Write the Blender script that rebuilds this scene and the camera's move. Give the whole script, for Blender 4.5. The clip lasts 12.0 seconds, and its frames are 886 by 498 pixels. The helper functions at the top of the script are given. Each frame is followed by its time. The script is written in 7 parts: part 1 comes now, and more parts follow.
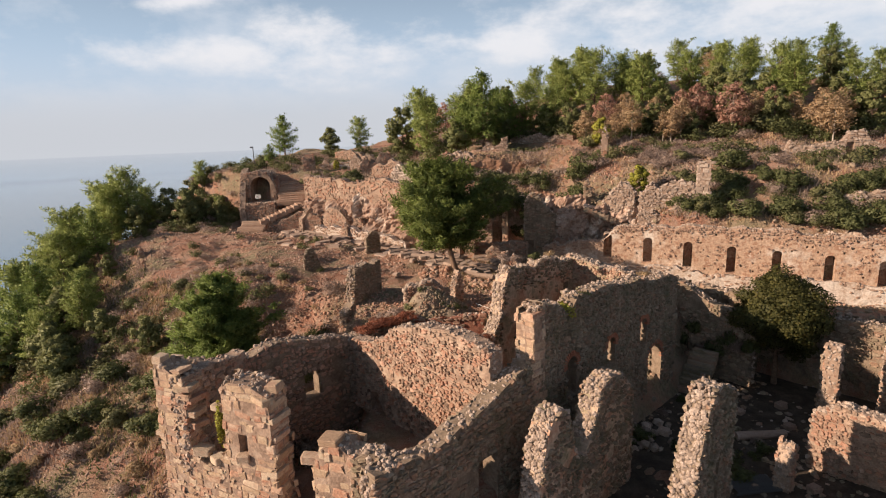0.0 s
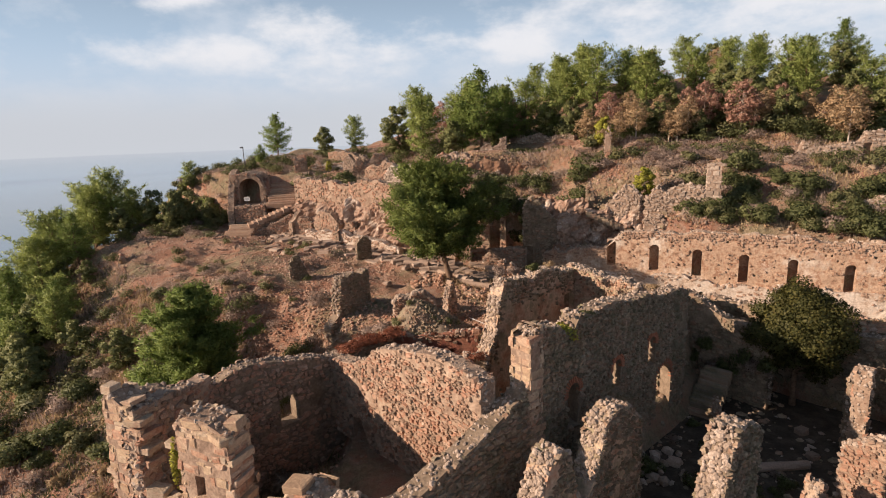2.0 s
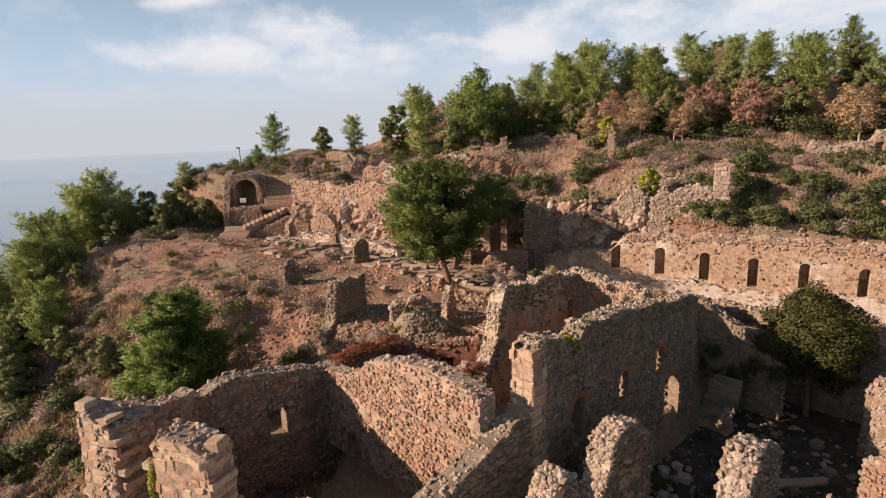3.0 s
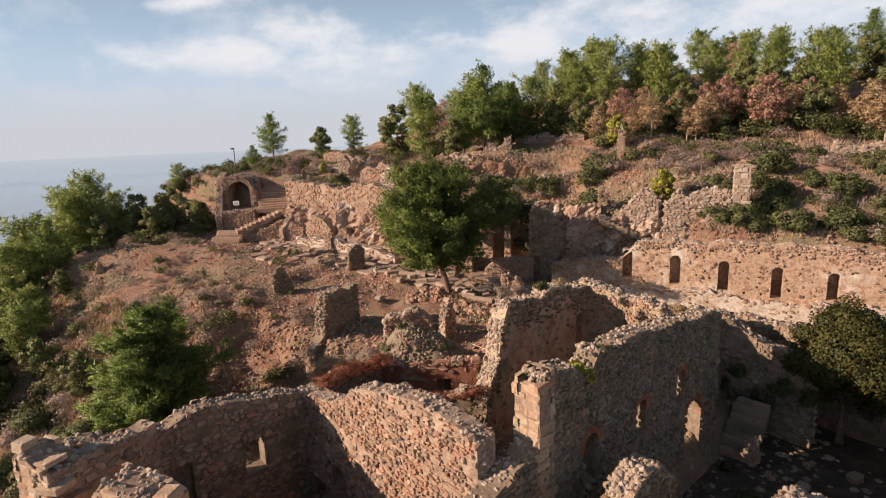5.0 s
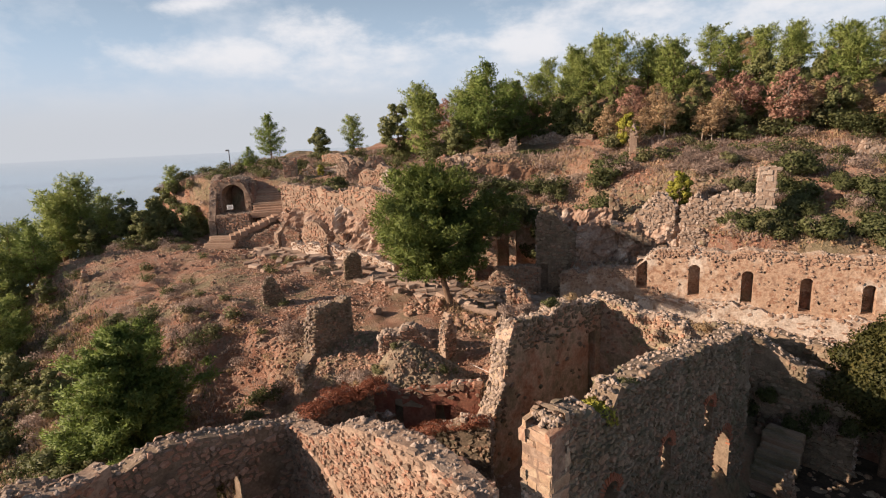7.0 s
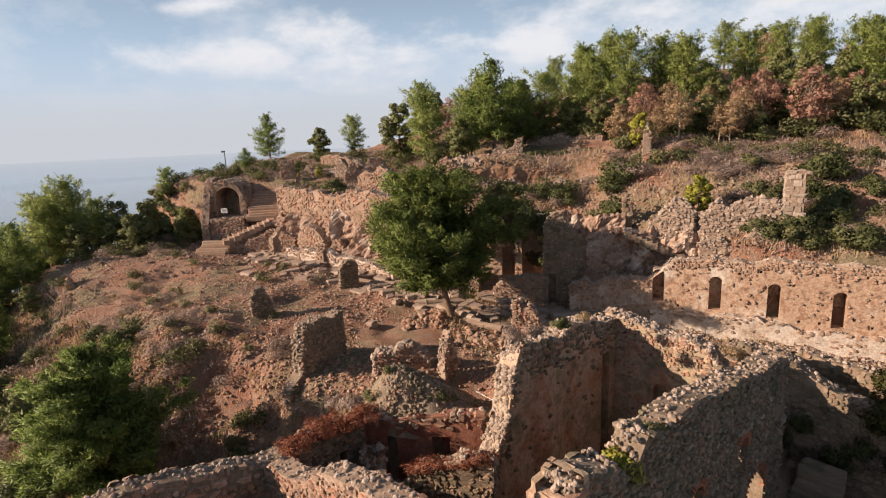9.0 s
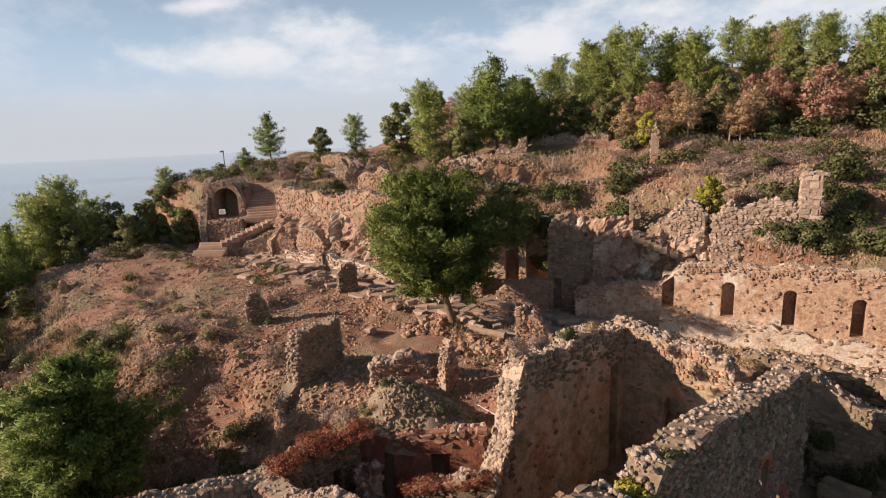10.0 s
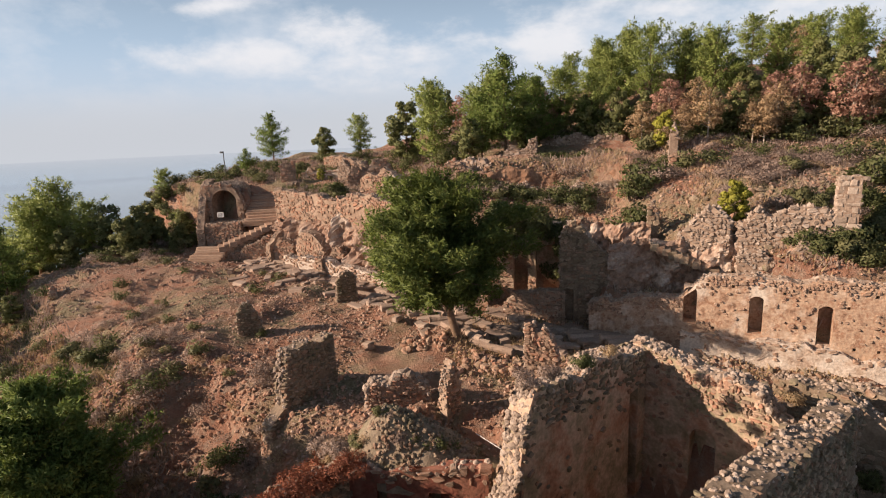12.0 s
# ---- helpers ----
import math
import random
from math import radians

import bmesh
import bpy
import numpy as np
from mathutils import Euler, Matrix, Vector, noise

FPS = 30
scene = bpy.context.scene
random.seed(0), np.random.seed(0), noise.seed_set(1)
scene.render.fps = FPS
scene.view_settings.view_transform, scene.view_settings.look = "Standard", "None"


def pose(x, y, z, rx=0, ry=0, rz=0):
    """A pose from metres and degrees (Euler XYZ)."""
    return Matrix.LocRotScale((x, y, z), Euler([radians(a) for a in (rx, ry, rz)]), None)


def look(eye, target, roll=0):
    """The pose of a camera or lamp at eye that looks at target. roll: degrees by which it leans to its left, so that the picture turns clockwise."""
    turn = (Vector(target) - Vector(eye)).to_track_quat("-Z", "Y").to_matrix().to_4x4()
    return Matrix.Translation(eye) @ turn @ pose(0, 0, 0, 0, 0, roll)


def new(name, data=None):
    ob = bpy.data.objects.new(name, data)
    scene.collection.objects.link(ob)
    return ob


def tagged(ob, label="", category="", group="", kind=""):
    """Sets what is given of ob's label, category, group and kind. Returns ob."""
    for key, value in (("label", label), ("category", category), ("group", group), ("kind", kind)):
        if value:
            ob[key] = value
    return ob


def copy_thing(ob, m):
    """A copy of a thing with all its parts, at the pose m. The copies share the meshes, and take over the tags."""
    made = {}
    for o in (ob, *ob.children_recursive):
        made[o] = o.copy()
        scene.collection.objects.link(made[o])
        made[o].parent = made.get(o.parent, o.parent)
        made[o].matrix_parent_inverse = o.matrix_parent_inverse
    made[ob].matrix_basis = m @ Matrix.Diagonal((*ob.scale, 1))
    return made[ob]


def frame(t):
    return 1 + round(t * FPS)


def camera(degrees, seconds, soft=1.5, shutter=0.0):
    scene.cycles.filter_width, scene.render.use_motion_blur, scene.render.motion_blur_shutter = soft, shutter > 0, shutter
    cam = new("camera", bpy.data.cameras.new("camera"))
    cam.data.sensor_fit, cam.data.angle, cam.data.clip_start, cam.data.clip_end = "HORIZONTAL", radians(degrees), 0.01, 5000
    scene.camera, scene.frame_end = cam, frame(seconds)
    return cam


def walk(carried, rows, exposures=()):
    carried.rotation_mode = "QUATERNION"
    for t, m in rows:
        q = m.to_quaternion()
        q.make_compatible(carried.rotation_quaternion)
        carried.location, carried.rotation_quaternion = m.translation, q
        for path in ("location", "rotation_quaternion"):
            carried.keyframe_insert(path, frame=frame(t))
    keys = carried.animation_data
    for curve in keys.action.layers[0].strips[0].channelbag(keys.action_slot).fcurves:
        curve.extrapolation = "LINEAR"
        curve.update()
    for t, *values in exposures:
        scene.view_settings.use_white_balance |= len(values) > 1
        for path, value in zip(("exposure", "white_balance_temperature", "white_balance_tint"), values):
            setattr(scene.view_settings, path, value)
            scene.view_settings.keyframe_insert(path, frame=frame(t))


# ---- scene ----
cam = camera(78.3, 12.0, soft=1.1)
PATH = [
    (0, (-0.368, -1.543, 11.277), (-0.367, 0.415, 10.87), -2.0),
    (0.5, (-0.177, -0.778, 11.293), (-0.176, 1.18, 10.884), -2.0),
    (1, (0.0, 0.0, 11.3), (0.0, 1.958, 10.891), -2.0),
    (1.5, (0.182, 0.761, 11.356), (0.18, 2.718, 10.946), -2.0),
    (2, (0.346, 1.473, 11.363), (0.342, 3.431, 10.953), -2.0),
    (2.5, (0.462, 2.228, 11.362), (0.455, 4.186, 10.952), -2.1),
    (3, (0.556, 2.947, 11.347), (0.547, 4.904, 10.937), -2.1),
    (5, (1.006, 5.99, 11.295), (0.98, 7.948, 10.886), -2.2),
    (5.5, (1.089, 6.785, 11.3), (1.059, 8.743, 10.891), -2.3),
    (6, (1.167, 7.493, 11.303), (1.133, 9.451, 10.895), -2.3),
    (6.5, (1.233, 8.25, 11.302), (1.194, 10.208, 10.894), -2.3),
    (7, (1.311, 8.966, 11.308), (1.267, 10.923, 10.901), -2.4),
    (9, (1.577, 11.843, 11.332), (1.514, 13.801, 10.927), -2.4),
    (9.5, (1.646, 12.575, 11.329), (1.576, 14.533, 10.925), -2.4),
    (10, (1.704, 13.221, 11.335), (1.628, 15.178, 10.929), -2.4),
    (10.5, (1.758, 13.901, 11.305), (1.675, 15.857, 10.9), -2.4),
    (11, (1.809, 14.512, 11.324), (1.718, 16.468, 10.918), -2.4),
    (11.5, (1.898, 15.213, 11.371), (1.797, 17.169, 10.966), -2.4),
    (12, (1.978, 15.816, 11.383), (1.869, 17.771, 10.978), -2.4),
]
walk(cam, [(t, look(eye, target, roll)) for t, eye, target, roll in PATH])

# ---- light ----
world = bpy.data.worlds.new("sky")
scene.world = world
world.use_nodes = True
wn, wl = world.node_tree.nodes, world.node_tree.links
SUN_AZ, SUN_EL = radians(191.5), radians(22)      # direction to the sun, counted from +x, and its height
sky = wn.new("ShaderNodeTexSky")
sky.sky_type, sky.sun_disc = "NISHITA", False
sky.sun_elevation, sky.sun_rotation = SUN_EL, radians(90) - SUN_AZ
sky.altitude, sky.air_density, sky.dust_density, sky.ozone_density = 250, 1.0, 1.6, 1.0
back = wn["Background"]
back.inputs["Strength"].default_value = 0.043
tc = wn.new("ShaderNodeTexCoord")
sep = wn.new("ShaderNodeSeparateXYZ")
wl.new(tc.outputs["Generated"], sep.inputs[0])
cn = wn.new("ShaderNodeTexNoise")
cn.inputs["Scale"].default_value, cn.inputs["Detail"].default_value, cn.inputs["Roughness"].default_value = 2.2, 9.0, 0.6
cmap = wn.new("ShaderNodeMapping")
cmap.inputs["Location"].default_value = (3.1, 7.7, 0.4)
cmap.inputs["Scale"].default_value = (1.9, 1.9, 3.6)
wl.new(tc.outputs["Generated"], cmap.inputs[0])
wl.new(cmap.outputs[0], cn.inputs["Vector"])
cr = wn.new("ShaderNodeValToRGB")
cr.color_ramp.elements[0].position, cr.color_ramp.elements[1].position = 0.46, 0.60
cr.color_ramp.elements[0].color, cr.color_ramp.elements[1].color = (0.0, 0.0, 0.0, 1), (0.95, 0.95, 0.95, 1)
wl.new(cn.outputs["Fac"], cr.inputs[0])


def by_height(z0, z1, v0, v1):
    """A value that changes with the height above the horizon, alike all round."""
    m = wn.new("ShaderNodeMapRange")
    m.interpolation_type = "SMOOTHSTEP"
    for k, v in zip(("From Min", "From Max", "To Min", "To Max"), (z0, z1, v0, v1)):
        m.inputs[k].default_value = v
    wl.new(sep.outputs["Z"], m.inputs["Value"])
    return m.outputs["Result"]


def sky_mix(fac, under, colour):
    m = wn.new("ShaderNodeMix")
    m.data_type = "RGBA"
    wl.new(fac, m.inputs["Factor"])
    wl.new(under, m.inputs["A"])
    m.inputs["B"].default_value = (*colour, 1)
    return m.outputs["Result"]


def sky_math(op, a, b=None):
    m = wn.new("ShaderNodeMath")
    m.operation = op
    for k, v in enumerate((a, b)):
        if v is None:
            continue
        if isinstance(v, (int, float)):
            m.inputs[k].default_value = v
        else:
            wl.new(v, m.inputs[k])
    return m.outputs[0]


# heaped clouds: where they stand over the sea and the hill, and how far they reach (sideways, up)
CLOUDS = ((-0.24, 0.185, 0.13, 0.05), (-0.40, 0.150, 0.24, 0.045), (-0.16, 0.140, 0.18, 0.045), (-0.42, 0.240, 0.10, 0.018), (0.33, 0.195, 0.20, 0.06), (0.56, 0.20, 0.26, 0.12), (0.80, 0.22, 0.34, 0.17),
          (0.12, 0.150, 0.16, 0.04), (0.02, 0.160, 0.10, 0.03), (1.4, 0.26, 0.5, 0.12))
ahead = sky_math("MAXIMUM", sep.outputs["Y"], 0.02)
side_at, up_at = sky_math("DIVIDE", sep.outputs["X"], ahead), sky_math("DIVIDE", sep.outputs["Z"], ahead)
puff = wn.new("ShaderNodeTexNoise")
puff.inputs["Scale"].default_value, puff.inputs["Detail"].default_value, puff.inputs["Roughness"].default_value = 6.5, 9.0, 0.6
puff_map = wn.new("ShaderNodeMapping")
puff_map.inputs["Scale"].default_value = (1.0, 1.0, 2.0)
wl.new(tc.outputs["Generated"], puff_map.inputs[0])
wl.new(puff_map.outputs[0], puff.inputs["Vector"])
heap_of = None
for cx, cz, rx_, rz_ in CLOUDS:
    dx_ = sky_math("DIVIDE", sky_math("SUBTRACT", side_at, cx), rx_)
    dz_ = sky_math("DIVIDE", sky_math("SUBTRACT", up_at, cz), rz_)
    near_ = sky_math("SUBTRACT", 1.0, sky_math("SQRT", sky_math("ADD", sky_math("MULTIPLY", dx_, dx_), sky_math("MULTIPLY", dz_, dz_))))
    heap_of = near_ if heap_of is None else sky_math("MAXIMUM", heap_of, near_)
ragged_heap = sky_math("ADD", heap_of, sky_math("MULTIPLY", sky_math("SUBTRACT", puff.outputs["Fac"], 0.5), 3.4))
edge = wn.new("ShaderNodeMapRange")
edge.interpolation_type = "SMOOTHSTEP"
for k, v in zip(("From Min", "From Max", "To Min", "To Max"), (-0.1, 0.95, 0.0, 0.9)):
    edge.inputs[k].default_value = v
wl.new(ragged_heap, edge.inputs["Value"])
thin = sky_math("MULTIPLY", sky_math("MULTIPLY", cr.outputs["Color"], 0.5), by_height(0.14, 0.5, 1.0, 0.08))
pale = sky_mix(by_height(0.05, 0.42, 0.85, 0.1), sky.outputs[0], (8.9, 11.2, 14.2))
veiled = sky_mix(thin, pale, (12.0, 12.4, 13.4))
cloudy = sky_mix(edge.outputs["Result"], veiled, (14.0, 13.8, 14.2))
hazy = sky_mix(by_height(-0.02, 0.17, 0.96, 0.0), cloudy, (9.8, 10.1, 10.9))
wl.new(hazy, back.inputs["Color"])

sun_data = bpy.data.lights.new("sun", "SUN")
sun_data.energy, sun_data.angle, sun_data.color = 5.25, radians(0.6), (1.0, 0.77, 0.59)
sun = new("sun", sun_data)
sun_dir = Vector((math.cos(SUN_AZ) * math.cos(SUN_EL), math.sin(SUN_AZ) * math.cos(SUN_EL), math.sin(SUN_EL)))
sun.matrix_world = look(sun_dir * 60, (0, 0, 0))
scene.view_settings.exposure = 0.55


# ---- materials ----
def material(name, ramp, scale=3.0, rough=0.9, island=0.5, bump=0.35, fine=28.0, stain=None, stain_scale=0.5, leaf=False, metal=0.0):
    """A surface whose colour runs along a ramp by noise and by a random value for each piece."""
    m = bpy.data.materials.new(name)
    m.use_nodes = True
    n, l = m.node_tree.nodes, m.node_tree.links
    b = n["Principled BSDF"]
    b.inputs["Roughness"].default_value, b.inputs["Metallic"].default_value = rough, metal
    b.inputs["Specular IOR Level"].default_value = 0.25
    co = n.new("ShaderNodeTexCoord")
    geo = n.new("ShaderNodeNewGeometry")
    inf = n.new("ShaderNodeObjectInfo")
    big = n.new("ShaderNodeTexNoise")
    big.inputs["Scale"].default_value, big.inputs["Detail"].default_value, big.inputs["Roughness"].default_value = scale, 6, 0.65
    l.new(co.outputs["Object"], big.inputs["Vector"])
    add = n.new("ShaderNodeMath"); add.operation = "ADD"
    l.new(geo.outputs["Random Per Island"], add.inputs[0]); l.new(inf.outputs["Random"], add.inputs[1])
    fr = n.new("ShaderNodeMath"); fr.operation = "FRACT"; l.new(add.outputs[0], fr.inputs[0])
    mix = n.new("ShaderNodeMix"); mix.inputs["Factor"].default_value = island
    l.new(big.outputs["Fac"], mix.inputs["A"]); l.new(fr.outputs[0], mix.inputs["B"])
    cr = n.new("ShaderNodeValToRGB")
    els = cr.color_ramp.elements
    lo, hi = (0.28, 0.72) if island < 0.35 else (0.12, 0.88)
    for k, c in enumerate(ramp):
        pos = lo + (hi - lo) * k / max(1, len(ramp) - 1)
        e = els[k] if k < 2 else els.new(pos)
        e.position, e.color = pos, (*c, 1)
    l.new(mix.outputs["Result"], cr.inputs[0])
    col = cr.outputs["Color"]
    fin = n.new("ShaderNodeTexNoise")
    fin.inputs["Scale"].default_value, fin.inputs["Detail"].default_value = fine, 4
    l.new(co.outputs["Object"], fin.inputs["Vector"])
    if stain:
        st = n.new("ShaderNodeTexNoise")
        st.inputs["Scale"].default_value, st.inputs["Detail"].default_value, st.inputs["Roughness"].default_value = stain_scale, 7, 0.7
        l.new(geo.outputs["Position"], st.inputs["Vector"])
        sr = n.new("ShaderNodeValToRGB")
        sr.color_ramp.elements[0].position, sr.color_ramp.elements[1].position = 0.5, 0.66
        l.new(st.outputs["Fac"], sr.inputs[0])
        sm = n.new("ShaderNodeMix"); sm.data_type = "RGBA"
        l.new(sr.outputs["Color"], sm.inputs["Factor"]); l.new(col, sm.inputs["A"])
        sm.inputs["B"].default_value = (*stain, 1)
        col = sm.outputs["Result"]
    gr = n.new("ShaderNodeMapRange")
    gr.inputs["To Min"].default_value, gr.inputs["To Max"].default_value = (0.8, 1.15) if leaf else (0.5, 1.42)
    l.new(fin.outputs["Fac"], gr.inputs["Value"])
    mu = n.new("ShaderNodeVectorMath"); mu.operation = "SCALE"
    l.new(col, mu.inputs[0]); l.new(gr.outputs["Result"], mu.inputs["Scale"])
    l.new(mu.outputs[0], b.inputs["Base Color"])
    if bump:
        bp = n.new("ShaderNodeBump")
        bp.inputs["Strength"].default_value, bp.inputs["Distance"].default_value = bump, 0.04
        l.new(fin.outputs["Fac"], bp.inputs["Height"]); l.new(bp.outputs[0], b.inputs["Normal"])
    if leaf:
        b.inputs["Roughness"].default_value = 0.6
        tr = n.new("ShaderNodeBsdfTranslucent"); l.new(mu.outputs[0], tr.inputs["Color"])
        ms = n.new("ShaderNodeMixShader"); ms.inputs[0].default_value = 0.3
        l.new(b.outputs[0], ms.inputs[1]); l.new(tr.outputs[0], ms.inputs[2])
        l.new(ms.outputs[0], n["Material Output"].inputs["Surface"])
    return m


M_RUBBLE = material("rubble_stone", [(0.12, 0.08, 0.06), (0.27, 0.195, 0.145), (0.40, 0.285, 0.21), (0.37, 0.195, 0.13), (0.57, 0.445, 0.35)], 2.2, 0.92, 0.6, 0.7, 16, (0.36, 0.205, 0.14), 0.55)
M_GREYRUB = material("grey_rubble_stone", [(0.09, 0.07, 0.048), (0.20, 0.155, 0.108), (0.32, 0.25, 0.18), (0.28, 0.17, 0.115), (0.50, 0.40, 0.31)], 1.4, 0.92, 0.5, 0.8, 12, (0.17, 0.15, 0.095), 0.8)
M_ASHLAR = material("ashlar_stone", [(0.30, 0.19, 0.125), (0.44, 0.32, 0.215), (0.52, 0.41, 0.30), (0.36, 0.185, 0.12), (0.58, 0.48, 0.37)], 1.6, 0.9, 0.6, 0.9, 9, (0.37, 0.235, 0.165), 0.8)
M_MORTAR = material("lime_mortar", [(0.17, 0.115, 0.085), (0.30, 0.21, 0.155), (0.42, 0.325, 0.25)], 1.4, 0.95, 0.0, 0.9, 9, (0.44, 0.33, 0.25), 0.5)
# mortar darkened to suit grey stones, and for the room wall's shade
M_DARKMORTAR = material("dark_mortar", [(0.12, 0.09, 0.065), (0.22, 0.165, 0.118), (0.31, 0.24, 0.18)], 1.4, 0.95, 0.0, 0.9, 9)
M_PLASTER = material("red_plaster", [(0.20, 0.13, 0.09), (0.40, 0.22, 0.145), (0.52, 0.38, 0.28), (0.30, 0.25, 0.17), (0.46, 0.33, 0.23)], 0.7, 0.92, 0.0, 0.9, 7, (0.20, 0.175, 0.11), 0.5)
M_REDPLASTER = material("dark_red_plaster", [(0.12, 0.05, 0.038), (0.25, 0.09, 0.062), (0.31, 0.14, 0.095), (0.17, 0.09, 0.06)], 0.8, 0.92, 0.0, 0.9, 7, (0.10, 0.075, 0.05), 0.5)
M_PALEPLASTER = material("pale_crumbling_plaster", [(0.33, 0.23, 0.17), (0.47, 0.37, 0.295), (0.58, 0.50, 0.43), (0.42, 0.31, 0.235)], 1.0, 0.93, 0.0, 1.0, 8, (0.64, 0.57, 0.50), 0.5)
M_OCHRE = material("ochre_plaster", [(0.13, 0.078, 0.053), (0.33, 0.205, 0.14), (0.47, 0.335, 0.24), (0.30, 0.165, 0.105), (0.55, 0.43, 0.335)], 1.7, 0.92, 0.0, 1.0, 7, (0.60, 0.52, 0.44), 0.42)
M_OCHRESTONE = material("ochre_stone", [(0.20, 0.125, 0.09), (0.32, 0.215, 0.155), (0.41, 0.295, 0.22), (0.35, 0.22, 0.155), (0.48, 0.375, 0.295)], 1.5, 0.92, 0.5, 0.8, 10)
M_BRICK = material("fired_brick", [(0.34, 0.12, 0.07), (0.42, 0.17, 0.10), (0.36, 0.15, 0.09)], 4.0, 0.9, 0.6, 0.4, 30)
M_MARBLE = material("weathered_marble", [(0.21, 0.15, 0.115), (0.34, 0.25, 0.195), (0.44, 0.345, 0.28)], 2.0, 0.85, 0.5, 0.5, 12)
M_BARK = material("pine_bark", [(0.10, 0.065, 0.045), (0.19, 0.125, 0.085), (0.25, 0.17, 0.12)], 4.0, 0.95, 0.1, 0.8, 16)
M_PALEBARK = material("pale_smooth_bark", [(0.32, 0.27, 0.22), (0.46, 0.40, 0.34)], 4.0, 0.9, 0.1, 0.3, 16)
M_TWIG = material("grey_twigs", [(0.20, 0.155, 0.12), (0.30, 0.24, 0.19)], 4.0, 0.95, 0.4, 0.0, 16)
LEAF = dict(scale=0.8, rough=0.6, island=0.38, bump=0.0, fine=9.0, leaf=True)
M_PINE = material("pine_needles", [(0.054, 0.082, 0.022), (0.135, 0.178, 0.042), (0.235, 0.27, 0.066)], **LEAF)
M_PINELT = material("light_pine_needles", [(0.155, 0.21, 0.06), (0.26, 0.315, 0.09), (0.375, 0.41, 0.13)], **LEAF)
M_PINEMID = material("olive_pine_needles", [(0.09, 0.138, 0.038), (0.18, 0.245, 0.062), (0.275, 0.33, 0.086)], **LEAF)
M_OAK = material("dull_green_leaves", [(0.10, 0.125, 0.05), (0.19, 0.205, 0.08), (0.29, 0.29, 0.12)], **LEAF)
M_BUSH = material("dark_shrub_leaves", [(0.06, 0.075, 0.032), (0.12, 0.135, 0.052), (0.19, 0.195, 0.08)], **LEAF)
M_BUSHLT = material("olive_shrub_leaves", [(0.10, 0.105, 0.05), (0.165, 0.165, 0.075), (0.23, 0.22, 0.105)], **LEAF)
M_RUST = material("tan_autumn_leaves", [(0.31, 0.20, 0.115), (0.42, 0.295, 0.17), (0.50, 0.38, 0.235)], **LEAF)
M_REDLEAF = material("pinkish_red_leaves", [(0.30, 0.14, 0.10), (0.41, 0.235, 0.175), (0.47, 0.32, 0.24)], **LEAF)
M_REDPAINT = material("red_plastic", [(0.45, 0.03, 0.03), (0.55, 0.05, 0.04)], 3.0, 0.5, 0.0, 0.1, 20)
M_YELLOW = material("yellow_green_leaves", [(0.22, 0.23, 0.035), (0.36, 0.35, 0.06), (0.46, 0.43, 0.09)], **LEAF)
M_DRY = material("dry_grass_blades", [(0.27, 0.19, 0.11), (0.40, 0.29, 0.17), (0.50, 0.39, 0.24)], **LEAF)
M_RUSTIVY = material("rusty_creeper_leaves", [(0.17, 0.058, 0.035), (0.27, 0.095, 0.055), (0.35, 0.15, 0.09)], **LEAF)
M_GREYBUSH = material("grey_brown_twig_leaves", [(0.23, 0.17, 0.142), (0.35, 0.265, 0.22), (0.46, 0.36, 0.30)], **LEAF)

M_OLIVE = material("olive_green_leaves", [(0.025, 0.03, 0.012), (0.06, 0.065, 0.02), (0.11, 0.105, 0.03), (0.17, 0.13, 0.045)], **LEAF)
M_SOILSTONE = material("earthy_stone", [(0.27, 0.16, 0.115), (0.41, 0.275, 0.205), (0.55, 0.42, 0.335)], 1.5, 0.95, 0.6, 0.3, 20)
M_WHITE = material("chalky_white_paint", [(0.70, 0.70, 0.68), (0.80, 0.80, 0.78)], 3.0, 0.6, 0.0, 0.1, 20)
M_IRON = material("grey_painted_iron", [(0.10, 0.10, 0.10), (0.17, 0.165, 0.16)], 5.0, 0.55, 0.0, 0.2, 30, metal=0.4)

M_ROCK = material("pinkish_scarp_rock", [(0.14, 0.085, 0.06), (0.27, 0.175, 0.125), (0.36, 0.25, 0.19), (0.28, 0.17, 0.12), (0.52, 0.41, 0.33)], 0.7, 0.93, 0.0, 1.0, 6, (0.60, 0.51, 0.43), 0.42)

M_TOP = material("weathered_pale_rubble", [(0.19, 0.145, 0.115), (0.31, 0.24, 0.19), (0.40, 0.315, 0.255), (0.50, 0.41, 0.345)], 2.0, 0.94, 0.6, 0.8, 14)
# brown soil, darkened to paint the shade of the sunken court
M_SHADESOIL = material("soil_darkened_for_shade", [(0.035, 0.028, 0.02), (0.07, 0.053, 0.038), (0.12, 0.092, 0.07)], 1.0, 0.95, 0.0, 0.9, 9)
M_PALEASHLAR = material("pale_ashlar_stone", [(0.26, 0.195, 0.15), (0.40, 0.31, 0.245), (0.50, 0.405, 0.33), (0.34, 0.235, 0.175)], 1.6, 0.92, 0.6, 0.9, 9)
BLOCKY = (M_ASHLAR, M_PALEASHLAR)
M_EARTH = material("orange_earth", [(0.20, 0.105, 0.065), (0.29, 0.165, 0.105), (0.36, 0.23, 0.155)], 1.2, 0.95, 0.0, 0.9, 8)


